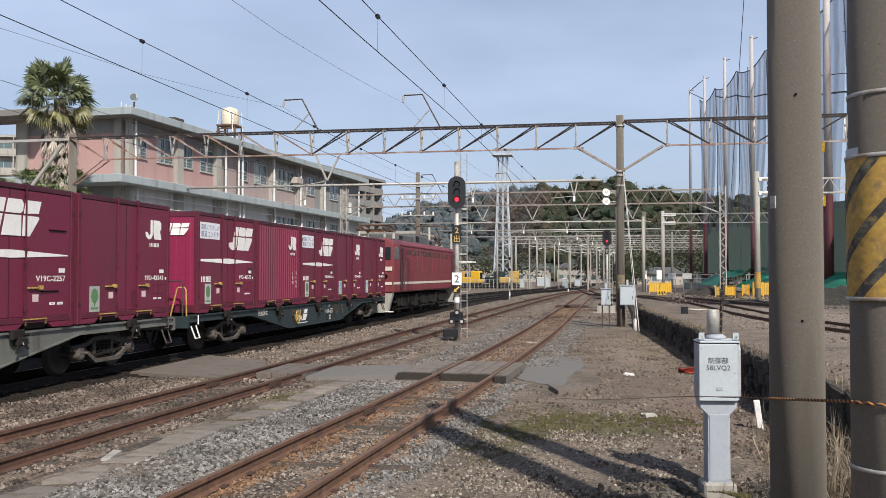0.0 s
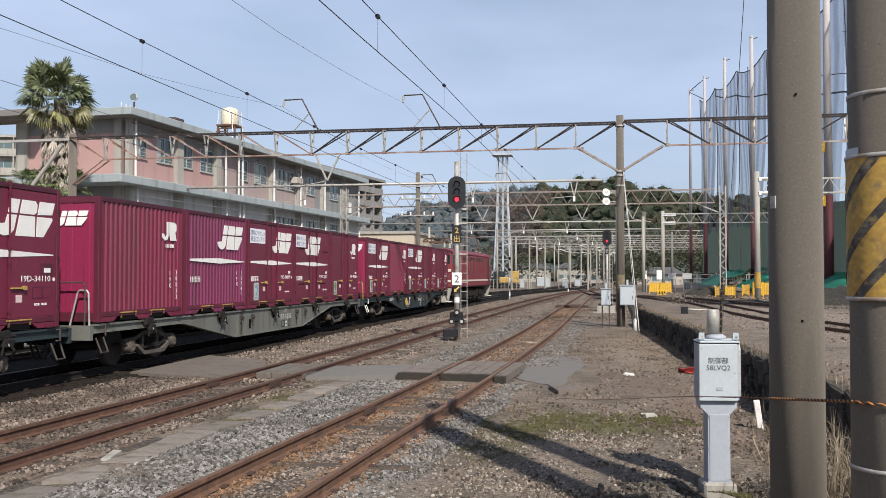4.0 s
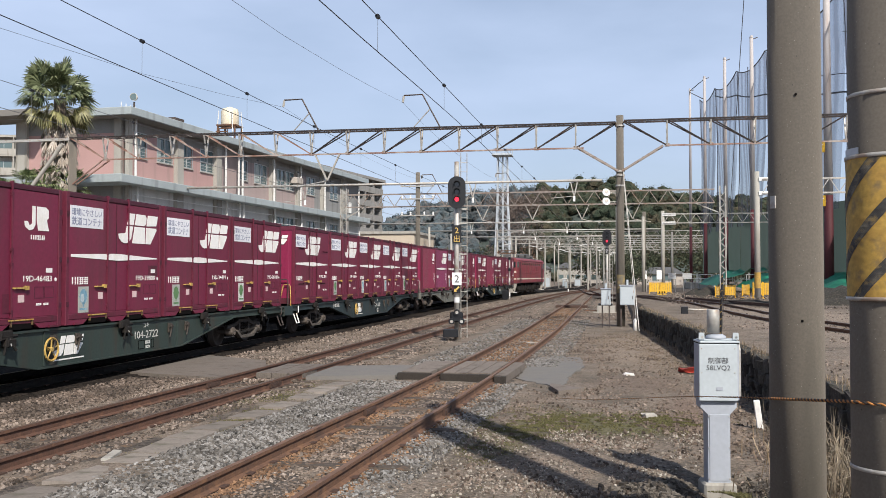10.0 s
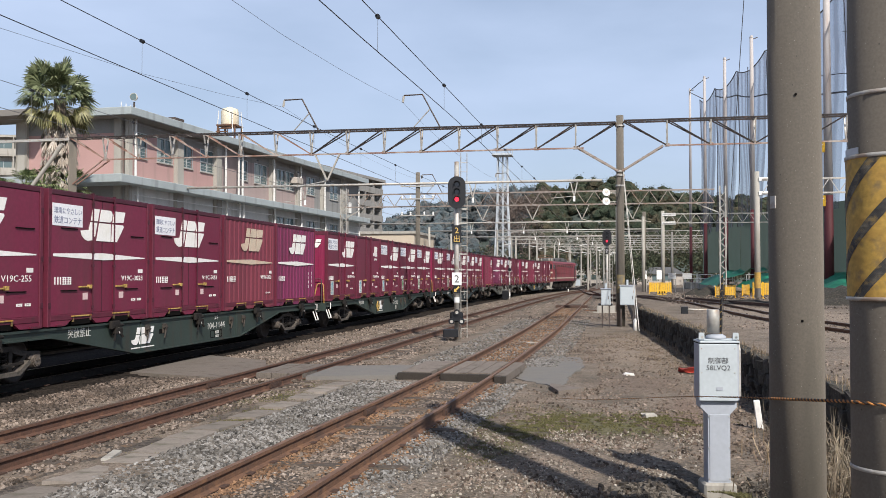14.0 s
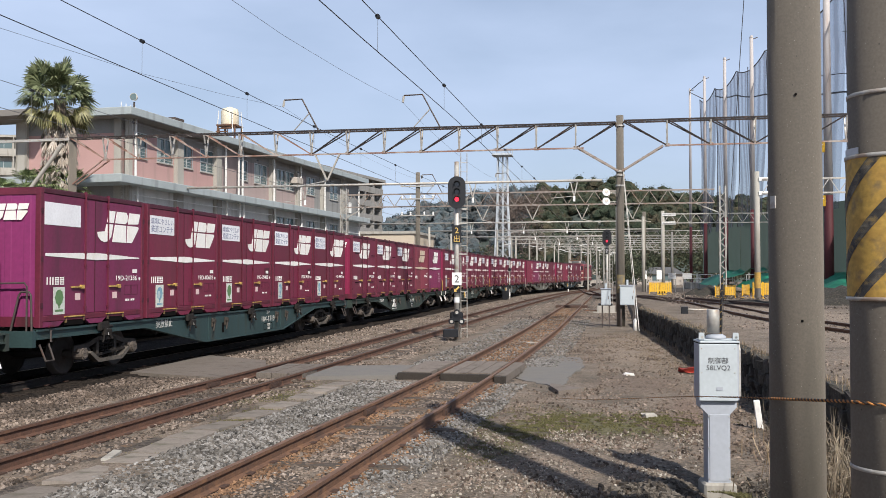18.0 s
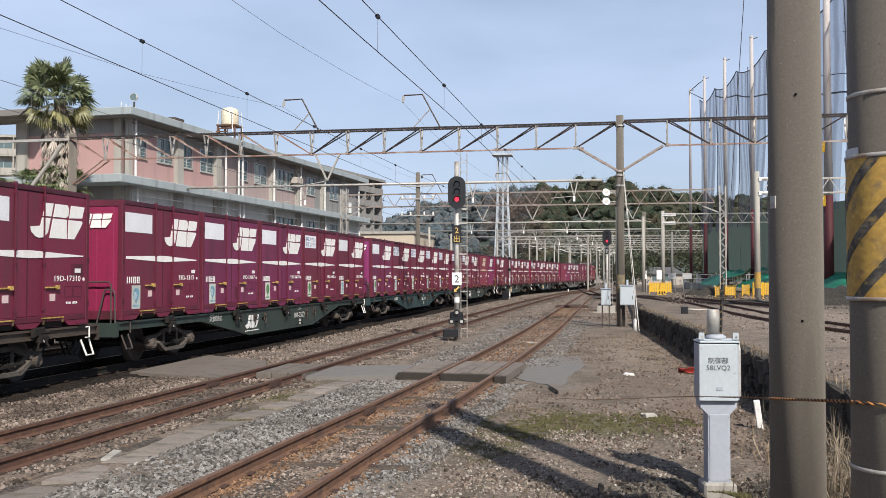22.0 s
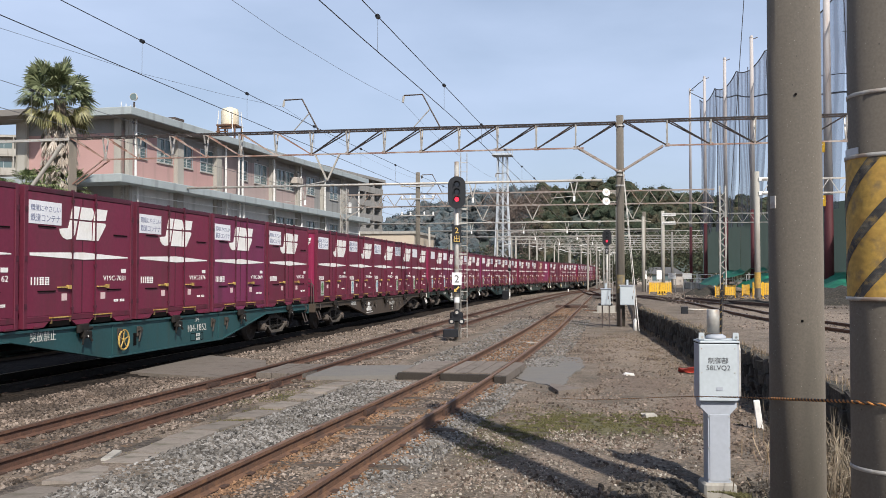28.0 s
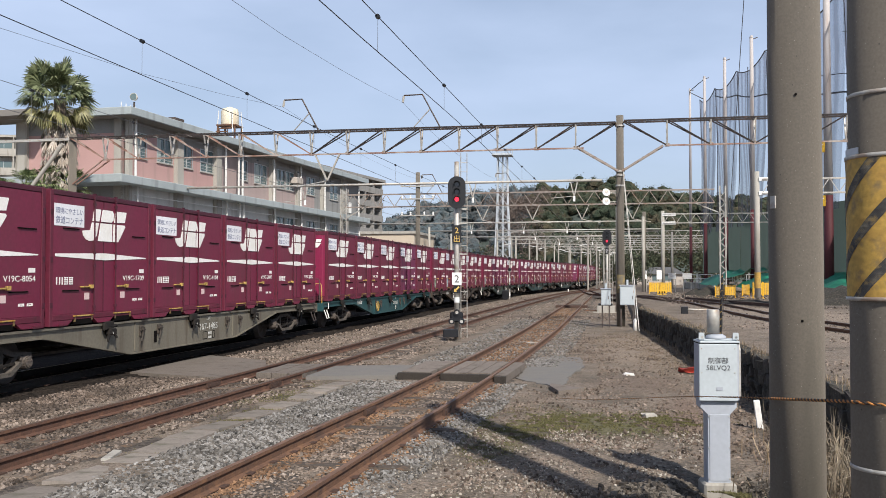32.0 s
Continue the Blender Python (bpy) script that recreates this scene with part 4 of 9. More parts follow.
ROPE = mat("orange rope yarn", (0.50, 0.215, 0.055), 0.8, var=0.3, scale=40, fine=90, second=(0.30, 0.13, 0.04), amount=0.5)
ROPE_K = mat("black rope yarn", (0.035, 0.028, 0.024), 0.85, var=0.3, scale=40, fine=90)
LIE = [(-0.95, 16.0, -0.150), (-0.5, 14.6, 0.02), (-0.025, 13.0, 0.24), (0.594, 10.6, 0.594), (0.824, 9.52, 0.746), (0.976, 9.05, 0.804), (1.109, 8.66, 0.855), (1.235, 8.05, 0.930), (1.250, 7.86, 0.950), (1.425, 6.11, 1.165), (1.44, 5.97, 1.18), (1.505, 5.875, 1.185), (1.60, 5.825, 1.18), (1.70, 5.812, 1.175), (1.80, 5.834, 1.17), (1.90, 5.92, 1.165), (1.955, 6.05, 1.16)]


def strand(path, side, r, pitch, step):
    """One yarn of a two-stranded rope, wound round the line of the rope."""
    pts, run_ = [], 0.0
    for p, q in zip(path, path[1:]):
        p, q = Vector(p), Vector(q)
        d = q - p
        a_ = Vector((d.y, -d.x, 0)).normalized()
        b_ = d.cross(a_).normalized()
        n = max(1, int(d.length / step))
        for i in range(n):
            w = side + 2 * math.pi * (run_ + d.length * i / n) / pitch
            pts.append(tuple(p + d * (i / n) + (a_ * math.cos(w) + b_ * math.sin(w)) * r * 0.72))
        run_ += d.length
    return tube(bmesh.new(), pts, r, 5)


rope = thing("rope", Matrix(), "orange and black twisted rope strung from the pole", "rope")
for side, mt in ((0.0, ROPE), (math.pi, ROPE_K)):
    part("yarn", strand(LIE[:6], side, 0.0029, 0.075, 0.0125), mt, rope, "black yarn" if side else "orange yarn", smooth="all")
    part("yarn", strand(LIE[5:9], side, 0.0042, 0.075, 0.0125), mt, rope, "black yarn" if side else "orange yarn", smooth="all")
    part("yarn", strand(LIE[8:], side, 0.0068, 0.075, 0.0095), mt, rope, "black yarn" if side else "orange yarn", smooth="all")

cabinet = thing("control_cabinet", pose(1.035, 9.78, GZ, 0, 0, 7), "light grey steel trackside control cabinet on a pedestal", "control cabinet")
part("footing", bx(-0.155, 0.165, -0.15, 0.16, -0.30, 0.042, 0.02), CONC_LITE, cabinet)
part("pedestal", slab(bmesh.new(), [(-0.106, 0.042), (0.112, 0.042), (0.112, 0.72), (0.178, 0.79), (0.178, 0.86), (-0.178, 0.86), (-0.178, 0.79), (-0.106, 0.72)], 1, -0.10, 0.11), BOX_SIDE, cabinet)
part("pedestal_cover", bx(-0.092, 0.095, -0.108, -0.10, 0.06, 0.72, 0.003), BOX_SIDE, cabinet)
for z in (0.08, 0.39, 0.70):
    for x in (-0.099, 0.103):
        part("bolt", rod(bmesh.new(), (x, -0.10, z), (x, -0.112, z), 0.006, n=6), GALV, cabinet)
part("case", bx(-0.187, 0.20, -0.13, 0.16, 0.86, 1.43, 0.008), BOX_SIDE, cabinet)
door = part("door", bx(-0.20, 0.178, -0.150, -0.128, 0.858, 1.425, 0.006), BOX_GREY, cabinet, "pale grey cabinet door")
for x in (-0.175, 0.15):
    for z in (0.90, 1.14, 1.38):
        part("screw", rod(bmesh.new(), (x, -0.150, z), (x, -0.155, z), 0.007, n=6), GALV, door)
part("latch", bx(-0.03, 0.03, -0.156, -0.149, 0.965, 1.0), BOX_SIDE, door)
writing("lettering", "制御部", 0.068, TEXT_BK, door, Matrix.Translation((-0.012, -0.151, 1.235)) @ FACE_MY, align="CENTER")
writing("lettering", "58LVQ2", 0.070, TEXT_BK, door, Matrix.Translation((-0.012, -0.151, 1.165)) @ FACE_MY, align="CENTER")
part("lid", bx(-0.19, 0.205, -0.145, 0.165, 1.432, 1.455, 0.006), BOX_GREY, cabinet)
part("lid_seam", bx(-0.185, 0.198, -0.14, 0.16, 1.424, 1.434), DARKHOLE, cabinet)
part("mount_frame", bx(-0.175, 0.19, -0.10, 0.10, 1.455, 1.468, 0.003), BOX_GREY, cabinet)
for x in (-0.165, 0.172):
    part("mount_ear", slab(bmesh.new(), [(x - 0.03, 1.468), (x + 0.03, 1.468), (x + 0.026, 1.535), (x - 0.026, 1.535)], 1, -0.115, -0.095), BOX_GREY, cabinet)
part("pipe_collar", lathe(bmesh.new(), [(0.105, 1.468), (0.098, 1.495), (0.070, 1.515)], 24), BOX_SIDE, cabinet, smooth=True)
for x in (-0.16, 0.175):
    part("bolt", rod(bmesh.new(), (x, -0.10, 1.49), (x, -0.115, 1.49), 0.014, n=8), GALV, cabinet)
part("cable_pipe", lathe(bmesh.new(), [(0.062, 1.53), (0.062, 1.755), (0.055, 1.765)], 24, center=(-0.025, 0.0)), GALV, cabinet, smooth=True)
part("side_conduit", tube(bmesh.new(), [(0.235, 0.0, 0.88), (0.235, 0.0, 1.36), (0.235, 0.05, 1.42)], 0.014), GALV, cabinet)
peg = thing("marker_peg", pose(2.0, 13.4, GZ, 5, -8, 0), "leaning white painted marker peg", "marker")
part("post", bx(-0.04, 0.04, -0.03, 0.03, -0.1, 0.40, 0.006), WHITE_P, peg)
part("base", bx(-0.05, 0.05, -0.04, 0.04, -0.12, -0.02, 0.006), CONC, peg)
for x, y, s, lab, mt in ((0.35, 20.0, 0.10, "scrap of white plastic on the gravel", WHITE_P), (1.72, 20.8, 0.24, "crumpled red plastic scrap", mat("red plastic", (0.35, 0.05, 0.035), 0.5)), (0.55, 14.2, 0.10, "pale broken rubble", CONC_LITE)):
    bm = bx(-s, s, -s * 0.7, s * 0.7, 0, s * 0.5, s * 0.15)
    for v in bm.verts:
        v.co += Vector([random.uniform(-s, s) * 0.25 for _ in range(3)])
    tagged(part("litter", bm, mt, at=pose(x, y, GZ, 0, 0, 20)), lab, "litter")


# ---------------------------------------------------------------- signals
def signal(m, height, head_z, lit, board, label, ladder=True):
    ob = thing("railway_signal", m, label, "signal")
    part("post", rod(bmesh.new(), (0, 0, -0.1), (0, 0, height), 0.085, 0.08, 16), GALV, ob, smooth=True)
    h = bmesh.new()
    outline = [(0.285 * math.cos(q), 0.285 * math.sin(q) + 0.24) for q in [i * math.pi / 12 for i in range(13)]] + [(0.285 * math.cos(q), 0.285 * math.sin(q) - 0.24) for q in [math.pi + i * math.pi / 12 for i in range(13)]]
    slab(h, [(u, v + head_z) for u, v in outline], 1, -0.235, -0.215)
    hd = part("head", h, BLACK, ob, "black oval signal head")
    part("case", bx(-0.16, 0.16, -0.22, -0.08, head_z - 0.42, head_z + 0.42, 0.02), BLACK, hd)
    for i, dz in enumerate((0.26, 0.02, -0.22)):
        z = head_z + dz
        part("lens", rod(bmesh.new(), (0, -0.242, z), (0, -0.234, z), 0.072, n=20), RED_ON if i == lit else LENS, hd, "glowing red lamp" if i == lit else "dark lens")
        hood = bmesh.new()
        prev = None
        for k in range(15):
            q = radians(-25 + 230 * k / 14)
            pr = [hood.verts.new((0.105 * math.cos(q), yy, z + 0.105 * math.sin(q))) for yy in (-0.235, -0.40 + 0.06 * (1 - math.sin(max(0, q)))) ]
            if prev:
                hood.faces.new((prev[0], pr[0], pr[1], prev[1]))
            prev = pr
        part("hood", hood, BLACK, hd)
    if board:
        bd = part("route_board", bx(-0.15, 0.15, -0.14, -0.10, head_z - 1.62, head_z - 1.05, 0.008), BLACK, ob, "black board with amber characters")
        writing("character", "2", 0.27, AMBER, bd, Matrix.Translation((0, -0.142, head_z - 1.31)) @ FACE_MY, align="CENTER")
        writing("character", "出", 0.24, AMBER, bd, Matrix.Translation((0, -0.142, head_z - 1.58)) @ FACE_MY, align="CENTER")
        pl = part("number_plate", bx(-0.155, 0.155, -0.13, -0.11, head_z - 2.98, head_z - 2.58, 0.004), WHITE_S, ob, "white square plate")
        writing("character", "2", 0.34, TEXT_BK, pl, Matrix.Translation((0, -0.133, head_z - 2.90)) @ FACE_MY, align="CENTER")
        ar = part("arrow_board", bx(-0.11, 0.11, -0.13, -0.11, head_z - 3.24, head_z - 3.0), BLACK, ob)
        part("arrow", slab(bmesh.new(), [(-0.09, head_z - 3.20), (0.0, head_z - 3.20), (-0.025, head_z - 3.165), (0.09, head_z - 3.06), (0.05, head_z - 3.02), (-0.06, head_z - 3.13), (-0.09, head_z - 3.10)], 1, -0.136, -0.131), AMBER, ar)
        part("band", rod(bmesh.new(), (0, 0, head_z - 3.55), (0, 0, head_z - 3.38), 0.088, n=16), WHITE_S, ob)
        sh = part("shunt_indicator", bx(-0.22, 0.20, -0.20, -0.12, 0.52, 0.86, 0.05), BLACK, ob, "black three-lamp shunting indicator")
        for x, z in ((-0.17, 0.55), (0.15, 0.55), (0.0, 0.84)):
            part("lens", rod(bmesh.new(), (x, -0.26, z), (x, -0.14, z), 0.10, n=16), BLACK, sh)
            part("lens_glass", rod(bmesh.new(), (x, -0.262, z), (x, -0.258, z), 0.05, n=12), GALV, sh)
        part("relay_box", bx(-0.44, 0.04, -0.30, -0.02, 0.04, 0.30, 0.02), BLACK, ob)
    else:
        bd = part("route_board", bx(-0.10, 0.10, -0.12, -0.09, head_z - 1.02, head_z - 0.66), BLACK, ob)
        part("bar", bx(-0.02, 0.02, -0.124, -0.12, head_z - 0.96, head_z - 0.72), WHITE_S, bd)
    if ladder:
        lad = bmesh.new()
        for x in (0.13, 0.33):
            rod(lad, (x, 0.10, 0), (x, 0.10, height + 0.3), 0.014, n=6)
        z = 0.3
        while z < height + 0.1:
            rod(lad, (0.13, 0.10, z), (0.33, 0.10, z), 0.011, n=5)
            z += 0.30
        part("ladder", lad, GALV, ob, "grey steel ladder")
        for z in (head_z - 1.0, head_z - 0.55, head_z - 2.0):
            part("bracket", bx(-0.1, 0.34, 0.03, 0.11, z, z + 0.04), GALV, ob)
    return ob


signal(pose(-4.93, 29.75, -0.1, 0, 0, 9), 5.72, 4.70, 2, True, "tall colour-light signal on a grey post showing red")
signal(pose(-0.28, 60.0, -0.1, 0, 0, 2), 4.6, 4.40, 2, False, "distant colour-light signal showing red", ladder=True)
dw = thing("dwarf_signal", pose(-8.41, 77.8, -0.12), "small striped trackside signal post with a lamp", "signal")
part("post", rod(bmesh.new(), (0, 0, 0), (0, 0, 3.6), 0.06, n=10), GALV, dw)
for z in (0.3, 0.9, 1.5):
    part("band", rod(bmesh.new(), (0, 0, z), (0, 0, z + 0.3), 0.065, n=10), WHITE_S if z != 0.9 else BLACK, dw)
part("lamp", rod(bmesh.new(), (0, -0.12, 2.5), (0, 0.12, 2.5), 0.13, n=14), BLACK, dw)
part("lamp", rod(bmesh.new(), (0, -0.12, 3.45), (0, 0.12, 3.45), 0.13, n=14), BLACK, dw)
part("box", bx(-0.60, -0.10, -0.3, 0.2, 0, 0.75, 0.04), BLACK, dw)

# ---------------------------------------------------------------- overhead line structures
def gantry_truss(ob, x0, x1, y, zt, zb, bay, first_down=True, chord=0.085, depth=0.5, material=GALV_RUST, top=None, flip=None):
    """A truss of two top chords and one bottom chord, with splayed posts and diagonals as parts."""
    n = max(2, round((x1 - x0) / bay))
    sides = (y - depth / 2, y + depth / 2)
    for yy in sides:
        part("top_chord", bar(bmesh.new(), (x0, yy, zt), (x1, yy, zt), chord * 0.8, chord), top or material, ob)
    part("bottom_chord", bar(bmesh.new(), (x0 + bay, y, zb), (x1 - bay * 0.8, y, zb), chord * 0.9, chord * 0.9), BOTTOM_RUST, ob)
    for i in range(n * 2 + 1):
        x = x0 + (x1 - x0) * i / (n * 2)
        part("top_tie", bar(bmesh.new(), (x, sides[0], zt - 0.02), (x, sides[1], zt - 0.02), 0.05, 0.03), GALV, ob)
    for i in range(n + 1):
        x = x0 + (x1 - x0) * i / n
        if 0 < i < n:
            for yy in sides:
                part("web_post", bar(bmesh.new(), (x, y, zb), (x, yy, zt), 0.055, 0.055), GALV, ob)
            part("gusset", bx(x - 0.10, x + 0.10, y - 0.02, y + 0.02, zb - 0.05, zb + 0.09), GALV_RUST, ob)
        if i < n:
            xa = x0 + (x1 - x0) * (i + 1) / n
            down = (x + xa) / 2 < (flip if flip is not None else (x0 + x1) / 2)
            for yy in sides:
                p, q = ((x, yy, zt), (xa, y, zb)) if down else ((x, y, zb), (xa, yy, zt))
                part("diagonal", bar(bmesh.new(), p, q, 0.048, 0.048), BOTTOM_RUST if x < -14 else TAR_STEEL, ob)
    return ob


def warren(ob, x0, x1, y, zt, zb, bay, size=0.07, depth=0.45, material=GALV):
    for yy in (y - depth / 2, y + depth / 2):
        for z in (zt, zb):
            part("chord", bar(bmesh.new(), (x0, yy, z), (x1, yy, z), size, size), material, ob)
    n = max(2, round((x1 - x0) / bay))
    for i in range(n):
        a_, c = x0 + (x1 - x0) * i / n, x0 + (x1 - x0) * (i + 1) / n
        m_ = (a_ + c) / 2
        part("web", bar(bar(bmesh.new(), (a_, y - depth / 2, zb), (m_, y - depth / 2, zt), 0.045, 0.045), (m_, y - depth / 2, zt), (c, y - depth / 2, zb), 0.045, 0.045), material, ob)
    return ob


def line_pole(ob, x, y, z0, z1, r, name="column", mt=CONC_POLE):
    part(name, rod(bmesh.new(), (x, y, z0), (x, y, z1), r, r * 0.86, 18), mt, ob, smooth=True)


def lattice_column(ob, x, y, z0, z1, w, step, mt=GALV):
    for sx in (-1, 1):
        for sy in (-1, 1):
            part("leg", bar(bmesh.new(), (x + sx * w / 2, y + sy * w / 2, z0), (x + sx * w / 2, y + sy * w / 2, z1), 0.06, 0.06), mt, ob)
    bm = bmesh.new()
    z, k = z0, 1
    while z + step < z1:
        for sy in (-1, 1):
            bar(bm, (x - k * w / 2, y + sy * w / 2, z), (x + k * w / 2, y + sy * w / 2, z + step), 0.035, 0.035)
        for sx in (-1, 1):
            bar(bm, (x + sx * w / 2, y - k * w / 2, z), (x + sx * w / 2, y + k * w / 2, z + step), 0.035, 0.035)
        z += step
        k = -k
    part("lacing", bm, mt, ob)


def bracket_arm(ob, x, y, z):
    """The bent feeder-wire arm on top of a beam."""
    part("feeder_arm", tube(bmesh.new(), [(x, y, z), (x - 0.80, y, z + 1.48), (x - 1.62, y, z + 1.46)], 0.035), DARK_STEEL, ob)
    part("arm_stay", rod(bmesh.new(), (x - 1.25, y, z), (x - 0.46, y, z + 0.85), 0.025, n=6), GALV, ob)
    part("insulator", rod(bmesh.new(), (x - 1.62, y, z + 1.44), (x - 1.66, y, z + 1.16), 0.05, n=8), CONC_LITE, ob)


def hanger(ob, x, y, z0, z1, arm=1):
    """A V-shaped drop frame with a steady arm under a beam."""
    part("drop_frame", bar(bar(bmesh.new(), (x - 0.55, y, z0), (x, y, z1), 0.07, 0.07), (x + 0.55, y, z0), (x, y, z1), 0.07, 0.07), CONC_LITE, ob)
    part("steady_arm", rod(bmesh.new(), (x, y, z1), (x - arm * 1.4, y, z1 - 0.25), 0.025, n=6), GALV, ob)


g1 = thing("line_gantry", Matrix(), "steel truss overhead-line gantry on concrete poles over the tracks", "gantry", "overhead line gantries")
line_pole(g1, 0.37, 39.0, -0.2, 8.53, 0.172)
line_pole(g1, -24.4, 39.0, -0.2, 8.4, 0.20)
line_pole(g1, 10.9, 39.0, 0.4, 8.5, 0.172)
gantry_truss(g1, -24.4, 0.2, 39.0, 8.22, 7.22, 1.64, top=TAR_STEEL, chord=0.068, flip=-12.2)
gantry_truss(g1, 0.54, 10.9, 39.0, 8.28, 7.25, 1.70, top=TAR_STEEL, chord=0.068, flip=5.7)
for xa, xb in ((-1.35, 0.3), (2.1, 0.45)):
    part("knee_brace", bar(bar(bmesh.new(), (xa, 38.75, 7.22), (xb, 38.85, 6.22), 0.08, 0.08), (xa, 39.25, 7.22), (xb, 39.15, 6.22), 0.06, 0.06), GALV_RUST, g1)
part("knee_brace", bar(bar(bmesh.new(), (-22.7, 38.75, 7.2), (-24.3, 38.85, 6.1), 0.05, 0.05), (-22.7, 39.25, 7.2), (-24.3, 39.15, 6.1), 0.05, 0.05), BOTTOM_RUST, g1)
for z in (6.22, 6.05, 5.62, 8.1):
    part("pole_clamp", lathe(bmesh.new(), [(0.172, z - 0.035), (0.19, z - 0.035), (0.19, z + 0.035), (0.172, z + 0.035)], 18, center=(0.37, 39.0), caps=False), GALV, g1)
bracket_arm(g1, -12.57, 39.0, 8.2)
bracket_arm(g1, -7.16, 39.0, 8.22)
for x in (-12.2,):
    hanger(g1, x, 39.0, 7.2, 6.05)
part("guard_band", lathe(bmesh.new(), [(0.177, 1.2), (0.177, 1.95)], 20, center=(0.37, 39.0), caps=False), BAND_Y, g1)
part("guy_rod", rod(bmesh.new(), (0.5, 38.85, 6.2), (0.98, 34.6, -0.1), 0.018, n=6), GALV, g1, "slanting guy rod")
part("guy_rod", rod(bmesh.new(), (0.5, 38.85, 6.0), (0.92, 35.2, -0.1), 0.010, n=6), GALV, g1)
part("side_stay", rod(bmesh.new(), (-26.9, 39.0, 5.5), (-24.9, 39.0, 8.0), 0.09, n=10), CONC_LITE, g1)
part("rear_beam", bar(bmesh.new(), (-30, 39.0, 8.15), (-24.4, 39.0, 8.2), 0.12, 0.12), GALV, g1)
for z, nm in ((5.32, "floodlight"), (4.95, "floodlight")):
    fl = thing("floodlight", pose(-0.22, 38.85, z), "round white floodlight lamp on the gantry pole", "lamp", "floodlights")
    part("shell", lathe(bmesh.new(), [(0.04, -0.08), (0.12, -0.05), (0.15, 0.04), (0.16, 0.08)], 18), WHITE_S, fl, at=pose(0, 0, 0, 70, 0, 20))
    part("lens", rod(bmesh.new(), (0, -0.125, 0.03), (0, -0.115, 0.03), 0.075, n=14), GALV, fl, at=pose(0, 0, 0, -10, 0, 20))
    part("stay", rod(bmesh.new(), (0.1, 0.05, 0), (0.5, 0.15, 0), 0.02, n=6), GALV, fl)
for x0, x1, z0, z1, y, lab in ((-0.42, -0.04, 0.72, 1.36, 38.2, "pale green steel relay cabinet on a stand"), (0.33, 0.92, 0.72, 1.50, 38.5, "weathered grey relay cabinet on a frame")):
    c_ = thing("relay_cabinet", pose((x0 + x1) / 2, y, -0.15), lab, "cabinet", "relay cabinets")
    w = (x1 - x0) / 2
    part("case", bx(-w, w, -0.2, 0.2, z0 + 0.15, z1 + 0.15, 0.015), BOX_GREY, c_)
    part("door", bx(-w + 0.03, w - 0.03, -0.212, -0.198, z0 + 0.19, z1 + 0.11, 0.005), BOX_GREY, c_)
    part("roof", bx(-w - 0.03, w + 0.03, -0.24, 0.22, z1 + 0.15, z1 + 0.19, 0.01), BOX_SIDE, c_)
    part("vent", rod(bmesh.new(), (0, 0, z1 + 0.19), (0, 0, z1 + 0.40), 0.05, n=10), BOX_GREY, c_)
    part("handle", bx(w - 0.10, w - 0.08, -0.23, -0.21, z0 + 0.4, z0 + 0.52), DARK_STEEL, c_)
    for sx in (-1, 1):
        part("leg", bar(bmesh.new(), (sx * (w - 0.05), 0, -0.1), (sx * (w - 0.05), 0, z0 + 0.15), 0.06, 0.06), DARK_STEEL, c_)
sw = thing("switch_motor", pose(-0.25, 52.5, -0.16), "low grey point motor box beside the track", "point motor")
part("case", bx(-0.55, 0.45, -0.25, 0.25, 0.04, 0.40, 0.03), CONC_LITE, sw)
part("lid", bx(-0.48, 0.30, -0.22, 0.22, 0.40, 0.52, 0.02), BLACK, sw)
part("foot", bx(-0.75, 0.60, -0.30, -0.18, 0.0, 0.06, 0.01), CONC_LITE, sw)
part("rod", rod(bmesh.new(), (-0.45, 0, 0.12), (-1.3, 0.1, 0.10), 0.03, n=6), RUST, sw)
for x, y in ((0.86, 35.6), (-0.2, 96), (-5.0, 110)):
    mk = thing("white_marker", pose(x, y, -0.16), "short round-topped white marker post", "marker", "white markers")
    part("post", lathe(bmesh.new(), [(0.07, -0.05), (0.07, 0.38), (0.045, 0.45), (0.01, 0.47)], 14), WHITE_P, mk, smooth=True)

g2 = thing("line_gantry", Matrix(), "white lattice overhead-line gantry spanning the yard", "gantry", "overhead line gantries")
warren(g2, -21.0, 7.6, 72.0, 8.35, 7.35, 1.35, material=GALV_RUST)
lattice_column(g2, 8.2, 72.0, 0.2, 8.6, 0.42, 0.42)
lattice_column(g2, -21.1, 72.0, -0.2, 8.85, 0.5, 0.5)
part("knee_brace", bar(bmesh.new(), (6.2, 72, 7.35), (7.95, 72, 6.6), 0.08, 0.08), GALV, g2)
part("knee_brace", bar(bmesh.new(), (-19.4, 72, 7.35), (-20.9, 72, 6.5), 0.08, 0.08), GALV, g2)
line_pole(g2, -14.95, 71.5, -0.2, 10.0, 0.2, mt=CONC_POLE)
for z in (8.9, 7.9, 6.6):
    part("cross_arm", bar(bmesh.new(), (-16.3, 71.3, z), (-13.6, 71.3, z), 0.09, 0.09), GALV, g2)
    for x in (-16.2, -15.5, -14.4, -13.7):
        part("pin_insulator", lathe(bmesh.new(), [(0.03, z), (0.09, z + 0.08), (0.05, z + 0.14), (0.08, z + 0.22), (0.02, z + 0.30)], 8, center=(x, 71.3)), WHITE_S, g2)
bracket_arm(g2, -13.1, 72, 8.4)
bracket_arm(g2, -7.2, 72, 8.4)
for x in (-9.9, -6.0, -2.2, 1.6):
    hanger(g2, x, 72.0, 7.35, 6.2, -1)
g2b = thing("line_gantry", Matrix(), "lattice overhead-line gantry over the raised yard", "gantry", "overhead line gantries")
